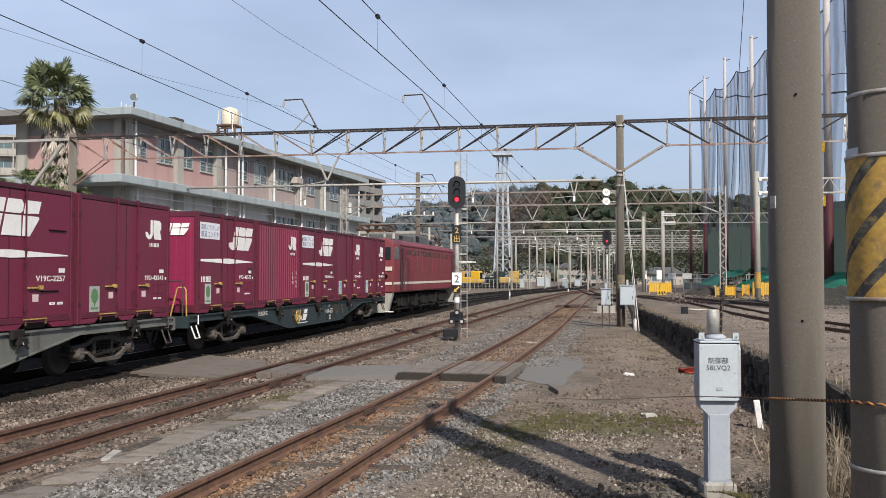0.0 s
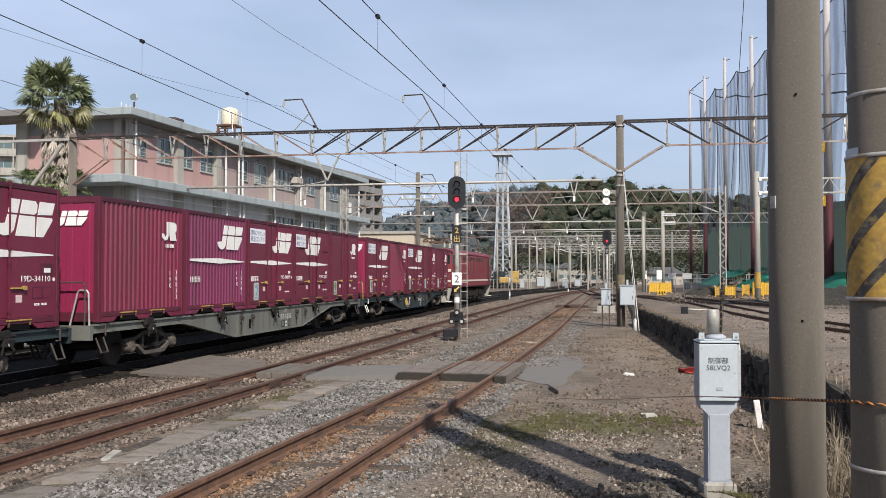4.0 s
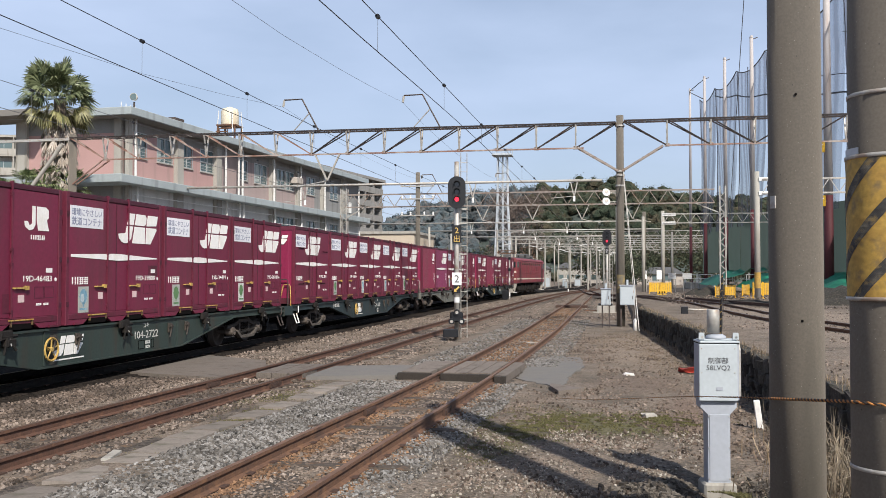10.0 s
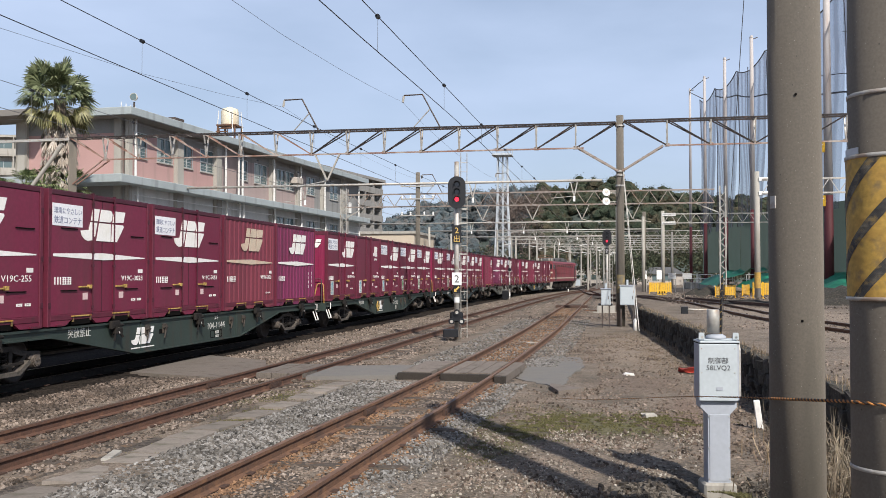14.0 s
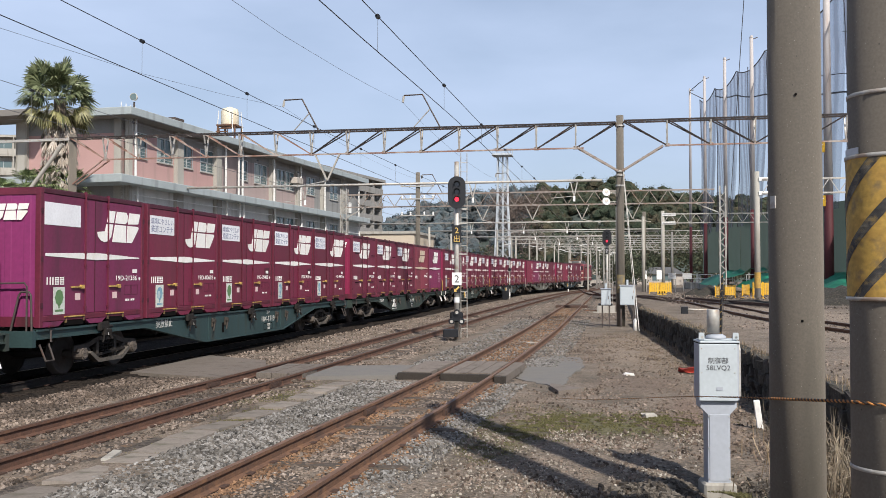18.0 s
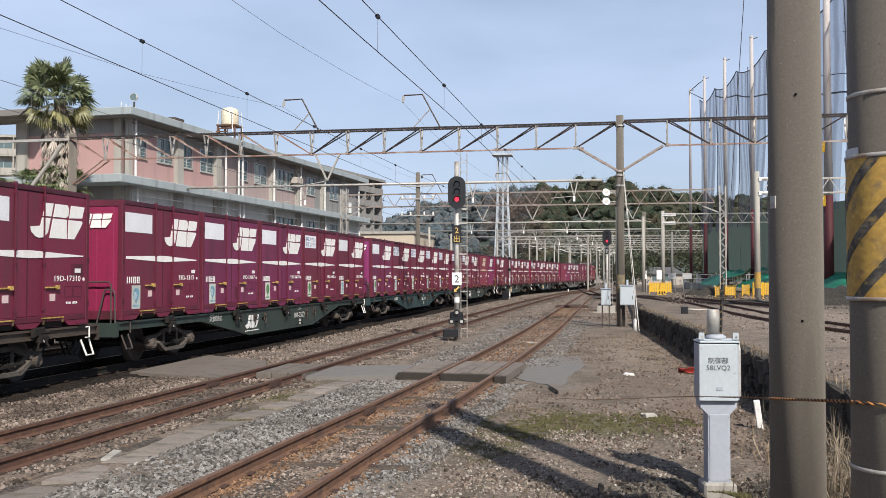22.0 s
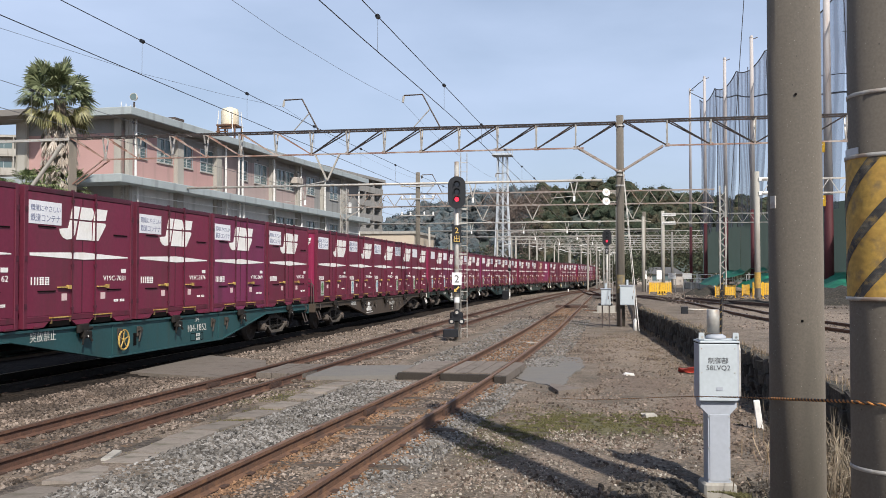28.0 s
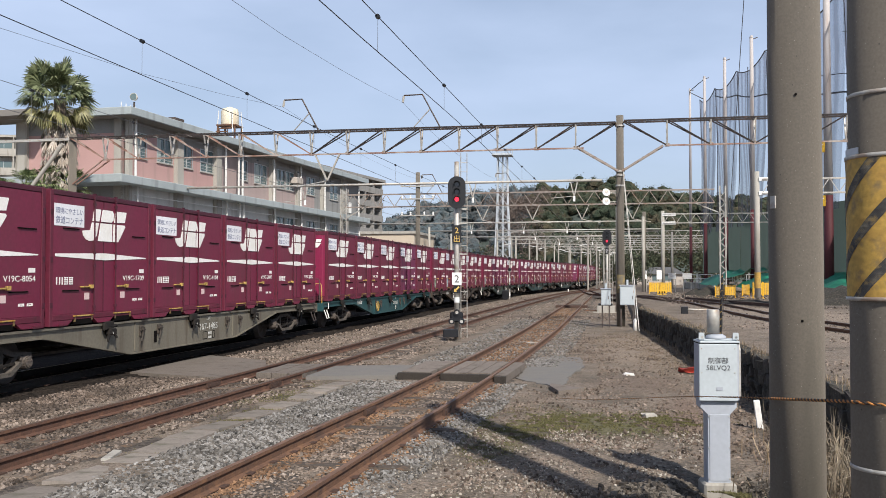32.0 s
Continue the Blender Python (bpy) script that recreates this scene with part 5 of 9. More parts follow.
line_pole(g2b, 9.1, 61.5, 0.2, 8.5, 0.19, mt=CONC_LITE)
part("guard_band", lathe(bmesh.new(), [(0.2, 1.1), (0.2, 2.1)], 18, center=(9.1, 61.5), caps=False), STRIPE_Y, g2b)
warren(g2b, 9.4, 22.0, 61.5, 8.0, 7.1, 1.1)
line_pole(g2b, 22.2, 61.5, 0.2, 8.5, 0.19, mt=CONC_LITE)
for zz in (8.0, 7.1):
    part("gusset", bx(9.2, 10.4, 61.3, 61.7, zz - 0.1, zz + 0.12), WHITE_S, g2b)
g3 = thing("line_gantry", Matrix(), "pale lattice overhead-line gantry farther along the yard", "gantry", "overhead line gantries")
line_pole(g3, 5.05, 95, 0, 8.3, 0.2, mt=CONC_LITE)
line_pole(g3, 3.4, 100, 0, 8.6, 0.2, mt=CONC_POLE)
warren(g3, 5.1, 24.0, 95, 8.0, 7.1, 1.3)
for zz in (7.95, 7.1):
    part("gusset", bx(5.0, 6.3, 94.8, 95.2, zz - 0.14, zz + 0.14), WHITE_S, g3)
for y, x0, x1, z, hs in ((54.0, -33.0, -0.5, 7.33, (-18.3, -8.0, -2.1)), (97.0, -27.0, 3.2, 7.4, (-14.5, -9, -4.5)), (112.0, -22.0, 6.0, 7.3, (-9, -4, 1)), (128.0, -22.0, 8.0, 7.2, (-7, -2.5, 3))):
    pb = thing("pipe_beam", Matrix(), "pale tubular overhead-line beam with drop brackets", "gantry", "overhead line pipe beams")
    part("beam", rod(bmesh.new(), (x0, y, z), (x1, y, z + 0.05), 0.075, n=10), GALV, pb, smooth=True)
    line_pole(pb, x0, y, -0.2, z + 0.5, 0.17, mt=CONC_LITE)
    line_pole(pb, x1 + (0.9 if y < 60 else 0.0), y + (0 if y > 60 else 0.5), -0.2, z + (0.5 if y > 60 else -1.5), 0.17, mt=CONC_LITE)
    for x in hs:
        part("drop_bracket", bar(bar(bmesh.new(), (x - 0.2, y, z), (x, y, z - 0.9), 0.06, 0.06), (x + 0.2, y, z), (x, y, z - 0.9), 0.06, 0.06), GALV, pb)
        part("steady_arm", rod(bmesh.new(), (x, y, z - 0.85), (x - 1.3, y, z - 0.95), 0.025, n=6), GALV, pb)
        part("insulator", rod(bmesh.new(), (x, y, z - 0.85), (x, y, z - 1.15), 0.07, n=8), WHITE_S, pb)
for k, (y, x0, x1) in enumerate(((140, -17, 24), (158, -16, 22), (178, -14, 20), (200, -12, 22), (225, -10, 24))):
    gf = thing("line_gantry", Matrix(), "distant lattice overhead-line gantry", "gantry", "overhead line gantries")
    warren(gf, x0, x1, y, 8.4, 7.3, 1.5)
    for x in (x0, x1, 0.8 + 0.6 * k):
        line_pole(gf, x, y, -0.2, 8.6, 0.15, mt=CONC_LITE)
    for q in range(5):
        hanger(gf, x0 + 4 + q * 4.5, y, 7.3, 6.1, 1 if q % 2 else -1)


# ---------------------------------------------------------------- wires
def wire(ob, name, pts, r, mt):
    tube(bm_ := bmesh.new(), pts, r, 5)
    return part(name, bm_, mt, ob)


def span(y, y0, y1, lo, hi):
    u = (y - y0) / (y1 - y0) * 2 - 1
    return lo + (hi - lo) * u * u


def catenary(xf, zc, zlow, zhigh, mt, label, ends, first=12.5, gap=3.95):
    ob = thing("overhead_wires", Matrix(), label, "wires", "overhead lines")
    ct, ms = [], []
    for a_, b_ in zip(ends, ends[1:]):
        n = 14
        for i in range(n + (1 if b_ == ends[-1] else 0)):
            y = a_ + (b_ - a_) * i / n
            if y > 0.6:
                ms.append((xf(y), y, span(y, a_, b_, zlow, zhigh)))
                ct.append((xf(y), y, zc))
    wire(ob, "contact_wire", ct, 0.0062, mt)
    wire(ob, "messenger_wire", ms, 0.0062, mt)
    for a_, b_ in zip(ends, ends[1:]):
        y = first if a_ < 5 else a_ + 2.2
        while y < b_ - 0.5:
            if y > 5:
                z = span(y, a_, b_, zlow, zhigh)
                part("dropper", rod(bmesh.new(), (xf(y), y, zc), (xf(y), y, z), 0.003, n=4), WIRE_LT, ob)
                part("clamp", rod(bmesh.new(), (xf(y), y - 0.035, z), (xf(y), y + 0.035, z), 0.030, n=8), BLACK, ob)
            y += gap
    return ob


def tab(pts):
    q = spline(pts, 1.0)
    def f(y):
        k = max(0, min(len(q) - 2, int(y - q[0][1])))
        u = (y - q[k][1])
        return q[k][0] + (q[k + 1][0] - q[k][0]) * u
    return f


catenary(tab([(-3.1, -2), (-2.98, 9.2), (-2.84, 15.3), (-2.77, 20), (-2.62, 39), (-2.5, 72), (-2.4, 130)]), 4.80, 5.21, 5.5, WIRE, "dark overhead contact and messenger wires above the siding", ends=(-0.5, 39.0, 72.0, 97.0, 128.0), first=11.5, gap=4.25)
catenary(tab([(-6.75, -4), (-6.7, 20), (-6.5, 40), (-6.15, 62), (-5.75, 80), (-4.7, 105), (-2.9, 125), (-1.6, 150)]), 4.86, 5.345, 5.5, WIRE, "dark overhead contact and messenger wires above the running track", ends=(-3.0, 39.0, 72.0, 97.0, 140.0))
catenary(main_x, 5.06, 5.57, 5.8, WIRE_LT, "grey overhead contact and messenger wires above the main line", ends=(-3.0, 39.0, 72.0, 97.0, 140.0, 178.0))
feed = thing("feeder_wires", Matrix(), "thin grey feeder wires between the gantry arms", "wires", "overhead lines")
wire(feed, "feeder_wire", [(-16.6, 12, 8.6), (-15.9, 22, 8.48), (-15.3, 28.4, 8.62), (-14.75, 34, 8.95), (-14.25, 39, 9.36)] + [(-14.25 - 0.45 * (y - 39) / 33, y, 9.4 - 0.4 * (1 - ((y - 55) / 17) ** 2)) for y in range(43, 73, 4)], 0.0055, WIRE_LT)
wire(feed, "feeder_wire", [(-8.85, 8, 8.6), (-8.85, 15, 8.47), (-8.85, 20.7, 8.48), (-8.85, 24.2, 8.53), (-8.85, 29.5, 8.77), (-8.85, 33.2, 8.98), (-8.82, 39, 9.38)] + [(-8.85, y, 9.4 - 0.4 * (1 - ((y - 55) / 17) ** 2)) for y in range(43, 73, 4)], 0.0055, WIRE_LT)
part("guy_wire", rod(bmesh.new(), (0.97, 13.95, 0.69), (-0.19, 0.05, 7.05), 0.0045, n=6), WIRE_LT, pole_a, "slanting guy wire")
part("guy_clamp", lathe(bmesh.new(), [(0.199, 7.0), (0.206, 7.0), (0.206, 7.1), (0.199, 7.1)], 24, caps=False), GALV, pole_a)


# ---------------------------------------------------------------- station building
PINK = mat("salmon pink render", (0.44, 0.275, 0.258), 0.85, var=0.12, scale=0.8, fine=18, bump=0.1, second=(0.43, 0.27, 0.25), stain=(0.35, 0.235, 0.215), streak=True)
PINK_PALE = mat("faded pink render", (0.365, 0.285, 0.268), 0.85, var=0.16, scale=0.8, fine=18, bump=0.1, second=(0.31, 0.255, 0.24), stain=(0.24, 0.205, 0.195), streak=True)
BAND_GREY = mat("grey beige render", (0.245, 0.235, 0.222), 0.85, var=0.15, scale=0.8, fine=18, bump=0.1, stain=(0.20, 0.19, 0.18), streak=True)
CREAMW = mat("dirty cream render", (0.42, 0.38, 0.34), 0.85, var=0.14, scale=0.8, fine=18, bump=0.1, stain=(0.27, 0.24, 0.21), streak=True)
FASCIA = mat("blue grey painted concrete", (0.34, 0.385, 0.40), 0.8, var=0.12, scale=0.6, fine=15, bump=0.1, stain=(0.20, 0.22, 0.22), streak=True)
# darker than the fascia; for undersides, the wing slab and the roof-edge stain
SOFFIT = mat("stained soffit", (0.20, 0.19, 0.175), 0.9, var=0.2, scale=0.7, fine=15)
PALEW = mat("pale rendered wall", (0.56, 0.56, 0.545), 0.85, var=0.15, scale=0.8, fine=18, stain=(0.40, 0.40, 0.38), streak=True)
GREYW = mat("grey wall", (0.24, 0.24, 0.235), 0.85, var=0.15, scale=0.8, fine=18, stain=(0.16, 0.16, 0.15), streak=True)
FRAME_W = mat("aluminium sash", (0.50, 0.52, 0.52), 0.5, metal=0.3, var=0.1)
PIPE_W = mat("white drain pipe", (0.66, 0.66, 0.64), 0.6, var=0.12, stain=(0.45, 0.44, 0.42))
CURTAIN = glass("reflecting window glass", (0.105, 0.150, 0.155), 0.10)
BLIND = mat("pale green curtain", (0.40, 0.46, 0.44), 0.8, var=0.15, scale=3, fine=20, bump=0)

bld = thing("station_building", pose(-26.38, 47.85, 0, 0, 0, -3.93), "three-storey pink and grey concrete building with flat roof slabs", "building")


def window(parent, y, z0, z1, w, x, face="x"):
    wd = part("window", bx(x - 0.09, x - 0.05, y - w / 2, y + w / 2, z0, z1), CURTAIN, parent, "sliding window with aluminium sashes")
    if int(y * 10) % 3:
        part("curtain", bx(x - 0.052, x - 0.046, y - w * 0.44, y - w * (0.05 if int(y * 10) % 2 else 0.22), z0 + 0.06, z1 - 0.04), BLIND, wd, "pale drawn curtain")
    fr = bmesh.new()
    for a_, b_, c, d in ((y - w / 2 - 0.05, y - w / 2, z0 - 0.05, z1 + 0.05), (y + w / 2, y + w / 2 + 0.05, z0 - 0.05, z1 + 0.05), (y - 0.03, y + 0.03, z0, z1), (y - w / 2, y + w / 2, z0 - 0.05, z0), (y - w / 2, y + w / 2, z1, z1 + 0.05), (y - w / 2, y + w / 2, z0 + (z1 - z0) * 0.42, z0 + (z1 - z0) * 0.42 + 0.04)):
        box(fr, x - 0.07, x + 0.015, a_, b_, c, d)
    part("frame", fr, FRAME_W, wd)
    part("sill", bx(x - 0.05, x + 0.08, y - w / 2 - 0.08, y + w / 2 + 0.08, z0 - 0.12, z0 - 0.05), CONC_LITE, wd)
    rl = bmesh.new()
    for k in range(3):
        rod(rl, (x + 0.07, y - w / 2, z0 + 0.12 + 0.2 * k), (x + 0.07, y + w / 2, z0 + 0.12 + 0.2 * k), 0.014, n=5)
    part("guard_rail", rl, FRAME_W, wd)


DEEP = -8.1
part("roof_slab", bx(DEEP, 0.0, -0.02, 41.3, 10.93, 11.38, 0.03), FASCIA, bld)
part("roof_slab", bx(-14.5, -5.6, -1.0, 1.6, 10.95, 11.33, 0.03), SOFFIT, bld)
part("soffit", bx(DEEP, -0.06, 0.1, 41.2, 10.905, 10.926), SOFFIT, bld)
part("canopy_slab", bx(-8.1, 0.0, -0.9, 41.7, 7.05, 7.52, 0.03), FASCIA, bld)
part("canopy_slab", bx(-8.1, -0.02, -0.9, 41.7, 3.4, 3.85, 0.03), FASCIA, bld)
# storeys: piers between the window bays, spandrels over and under them
WINS = [(2.5, 1.25), (5.2, 1.7), (7.85, 1.35), (10.5, 1.75), (15.9, 1.15), (18.75, 2.1), (22.4, 1.5), (24.2, 1.6), (28.6, 1.8), (34.2, 2.0)]
for z0, zs, zh, z1, pts in ((7.52, 8.85, 10.25, 10.905, WINS), (3.85, 5.0, 6.5, 7.05, WINS[6:])):
    edge = 0.95
    for y, w in pts + [(41.0 + 1.0, 2.0)]:
        mt = PINK if y < 13.5 and z0 > 7 else PINK_PALE if z0 > 7 and y < 33 else GREYW if z0 > 7 else PALEW
        band = BAND_GREY if z0 > 7 else PALEW
        part("wall_pier", bx(-1.25, -1.0, edge, y - w / 2, z0, zh), mt, bld)
        part("wall_band", bx(-1.25, -1.0, edge, y - w / 2, zh, z1), band, bld)
        if y < 41:
            part("spandrel", bx(-1.25, -1.0, y - w / 2, y + w / 2, z0, zs), mt, bld)
            part("lintel", bx(-1.25, -1.0, y - w / 2, y + w / 2, zh, z1), band, bld)
            window(bld, y, zs, zh, w, -1.0)
        edge = y + w / 2
part("ground_wall", bx(-1.25, -1.0, 1.0, 41.0, -0.2, 3.4), GREYW, bld)
part("rear_wall", bx(DEEP, DEEP + 0.25, 1.0, 41.0, -0.2, 10.905), GREYW, bld)
part("end_wall", bx(DEEP + 0.25, -1.25, 40.75, 41.0, -0.2, 10.905), GREYW, bld)
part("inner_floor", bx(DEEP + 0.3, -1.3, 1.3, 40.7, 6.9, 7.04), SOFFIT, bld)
for y in (0.95, 6.65, 11.75, 20.6, 25.7, 31.2, 36.4):
    part("pilaster", bx(-1.05, -0.72, y - 0.4 if y > 1 else y, y + 0.35, -0.2, 10.905), CONC_LITE, bld)
for y in (1.45, 12.45, 14.4, 15.0, 20.35, 25.6, 31.0, 40.0):
    part("drain_pipe", rod(bmesh.new(), (-0.62, y, 7.5), (-0.62, y, 10.95), 0.075, n=10), PIPE_W, bld, "white drain pipe")
    part("drain_pipe", rod(bmesh.new(), (-0.62, y + 0.2, 3.8), (-0.62, y + 0.2, 7.1), 0.075, n=10), PIPE_W, bld, "white drain pipe")
# end wall towards the yard
part("end_wall", bx(-3.75, -1.72, 1.0, 1.25, 7.52, 10.1), PINK, bld)
part("end_wall", bx(-1.72, -0.98, 0.95, 1.25, -0.2, 10.905), CONC_LITE, bld)
part("end_wall", bx(-7.4, -3.75, 1.0, 1.25, 7.52, 10.6), PINK, bld)
part("end_beam", bx(-7.5, -1.72, 0.98, 1.27, 10.1, 10.905), GREYW, bld)
part("end_column", bx(-8.15, -7.4, 0.8, 1.4, -0.2, 10.905), CONC_LITE, bld)
part("end_wall", bx(-7.4, -1.72, 1.0, 1.25, -0.2, 7.05), GREYW, bld)
part("sign_board", bx(-0.99, -0.94, 36.6, 38.8, 7.9, 8.9), WHITE_P, bld, "white notice board")
part("air_unit", bx(-0.95, -0.4, 24.2, 25.6, 9.4, 9.9, 0.03), CREAMW, bld)
part("roof_unit", bx(-1.3, -0.7, 5.9, 7.0, 11.38, 11.78, 0.03), DARK_STEEL, bld)
part("roof_stain", bx(-5.5, -3.2, -0.035, -0.022, 10.95, 11.36), SOFFIT, bld)
for z_ in (6.55, 5.95, 4.7):
    part("wall_conduit", rod(bmesh.new(), (-0.66, 1.4, z_), (-0.66, 40.5, z_), 0.028, n=6), PIPE_W, bld)
part("roof_house", bx(-6.0, -2.6, 17.2, 21.6, 11.38, 12.2, 0.03), GREYW, bld)
rr = bmesh.new()
for k in range(9):
    rod(rr, (-0.9 - 0.05 * k, 0.4 + 0.55 * k, 11.38), (-0.9 - 0.05 * k, 0.4 + 0.55 * k, 11.74), 0.024, n=6)
part("roof_posts", rr, PIPE_W, bld)
lampr = thing("roof_lamp", pose(-27.55, 50.3, 11.4), "round searchlight on a short roof stand", "lamp")
part("stand", rod(bmesh.new(), (0, 0, 0), (0, 0, 0.7), 0.06, n=8), DARK_STEEL, lampr)
part("drum", rod(bmesh.new(), (0.05, -0.16, 0.98), (-0.05, 0.16, 0.98), 0.23, 0.18, 20), GALV, lampr)
part("front_glass", rod(bmesh.new(), (0.055, -0.172, 0.98), (0.05, -0.16, 0.98), 0.20, n=20), CURTAIN, lampr)
tank = thing("water_tank", pose(-29.0, 67.6, 12.2), "cream cylindrical rooftop water tank on a rusty stand", "water tank")
part("vessel", lathe(bmesh.new(), [(0.66, 1.28), (0.68, 1.36), (0.68, 2.35), (0.6, 2.55), (0.25, 2.68), (0.12, 2.73)], 28), mat("cream tank", (0.68, 0.62, 0.48), 0.5, var=0.12, scale=1, fine=10, stain=(0.5, 0.42, 0.3), streak=True), tank, smooth=True)
part("stand", box(box(box(box(bx(-0.78, 0.78, -0.78, 0.78, 1.18, 1.28), -0.74, -0.62, -0.74, -0.62, 0, 1.2), 0.62, 0.74, -0.74, -0.62, 0, 1.2), -0.74, -0.62, 0.62, 0.74, 0, 1.2), 0.62, 0.74, 0.62, 0.74, 0, 1.2), RUST, tank)
part("pipework", tube(tube(bmesh.new(), [(-0.5, -0.8, 0.2), (-0.5, -0.85, 0.95), (0.45, -0.85, 0.95), (0.5, -0.8, 1.25)], 0.06), [(0.2, -0.9, 0.0), (0.2, -0.9, 0.7), (-0.75, -0.9, 0.7)], 0.05), RUST, tank, "rusty pipes under the tank")
for k in range(4):
    q = k * math.pi / 2 + 0.6
    part("stay", rod(bmesh.new(), (1.05 * math.cos(q), 1.05 * math.sin(q), 0.0), (0.85 * math.cos(q), 0.85 * math.sin(q), 2.4), 0.035, n=6), PIPE_W, tank)

# ---------------------------------------------------------------- fan palm
LEAF_P = stone_mat("palm leaf green", (0.040, 0.062, 0.030), (0.24, 0.28, 0.15))
LEAF_Y = stone_mat("ageing palm leaf", (0.070, 0.080, 0.032), (0.31, 0.30, 0.135))
LEAF_G = stone_mat("young palm leaf", (0.050, 0.085, 0.034), (0.26, 0.33, 0.14))
LEAF_D = stone_mat("dead palm thatch", (0.21, 0.185, 0.158), (0.56, 0.515, 0.455))
for m_ in (LEAF_P, LEAF_Y):
    m_.node_tree.nodes["Principled BSDF"].inputs["Roughness"].default_value = 0.45
BARK = mat("palm bark", (0.14, 0.11, 0.085), 0.95, var=0.4, scale=4, fine=25, bump=0.6)
palm = thing("fan_palm", pose(-27.35, 42.55, -0.2), "tall fan palm with a green crown and dead thatch skirt", "palm tree")
part("trunk", lathe(bmesh.new(), [(0.42, 0), (0.34, 1.0), (0.30, 6.0), (0.30, 11.0)], 18), BARK, palm, smooth=True)


def fan(bm_, base, d, length, spread, blades, droop, up=Vector((0, 0, 1))):
    """A stalk with a pleated fan of narrow pointed blades."""
    d = d.normalized()
    side = d.cross(up)
    side = side.normalized() if side.length > 1e-3 else Vector((1, 0, 0))
    nrm = side.cross(d).normalized()
    hub = base + d * length * 0.52
    w = 0.022
    a0 = [bm_.verts.new(base + side * s_ * w) for s_ in (-1, 1)] + [bm_.verts.new(hub + side * s_ * w) for s_ in (1, -1)]
    bm_.faces.new(a0)
    for i in range(blades):
        q = -spread + 2 * spread * i / (blades - 1)
        dd = (d * math.cos(q) + side * math.sin(q)).normalized()
        L = length * 0.52 * (1 - 0.25 * abs(q) / spread) * random.uniform(0.85, 1.1)
        sd = dd.cross(nrm).normalized() * (L * 0.055)
        mid = hub + dd * L * 0.62 + nrm * 0.02 * (-1) ** i
        tip = hub + dd * L - Vector((0, 0, droop * L * random.uniform(0.6, 1.3)))
        v = [bm_.verts.new(hub), bm_.verts.new(mid + sd), bm_.verts.new(tip), bm_.verts.new(mid - sd)]
        bm_.faces.new(v)


crown, old = bmesh.new(), bmesh.new()
top = Vector((-0.15, 0, 11.05))
random.seed(21)
for i in range(104):
    el = math.asin(random.uniform(-0.66, 0.98))
    az = i * 2.39996 + random.uniform(-0.25, 0.25)
    d = Vector((math.cos(az) * math.cos(el), math.sin(az) * math.cos(el), math.sin(el)))
    low_ = el < -0.2
    fan(old if low_ else crown, top + d * 0.2 - Vector((0, 0, 0.3 if low_ else 0.0)), d, random.uniform(1.5, 1.95) if low_ else random.uniform(1.4, 2.15), random.uniform(1.0, 1.35), 19, 0.42 if low_ else 0.16 if el > 0.5 else 0.3, Vector((random.uniform(-1, 1), random.uniform(-1, 1), 0.8)))
part("crown", crown, LEAF_P, palm, "stiff green fan leaves")
part("ageing_leaves", old, LEAF_Y, palm, "drooping yellow-green lower leaves")
skirt = bmesh.new()
for i in range(110):
    az = i * 2.39996
    z = 10.2 - 3.3 * (i / 110) ** 1.1
    d = Vector((math.cos(az) * 0.34, math.sin(az) * 0.34, -1))
    fan(skirt, Vector((math.cos(az) * 0.52, math.sin(az) * 0.52, z)), d, random.uniform(0.9, 1.5), 0.46, 9, 0.05)
part("thatch_skirt", skirt, LEAF_D, palm, "dry hanging leaf thatch")
for k, (x, y, h) in enumerate(((-28.8, 43.3, 6.8), (-26.6, 42.3, 6.8), (-27.5, 41.4, 6.95), (-30.2, 44.0, 7.0), (-31.4, 43.6, 6.7))):
    sp = thing("small_palm", pose(x, y, -0.2), "low bushy fan palm showing over the train", "palm tree", "low palms")
    part("trunk", rod(bmesh.new(), (0, 0, 0), (0, 0, h - 0.3), 0.14, 0.12, 10), BARK, sp)
    cr = bmesh.new()
    for i in range(26):
        az, el = i * 2.39996, random.uniform(-0.3, 1.2)
        fan(cr, Vector((0, 0, h - 0.35)), Vector((math.cos(az) * math.cos(el), math.sin(az) * math.cos(el), math.sin(el))), random.uniform(1.0, 1.4), 1.1, 13, 0.25)
    part("crown", cr, LEAF_G, sp)


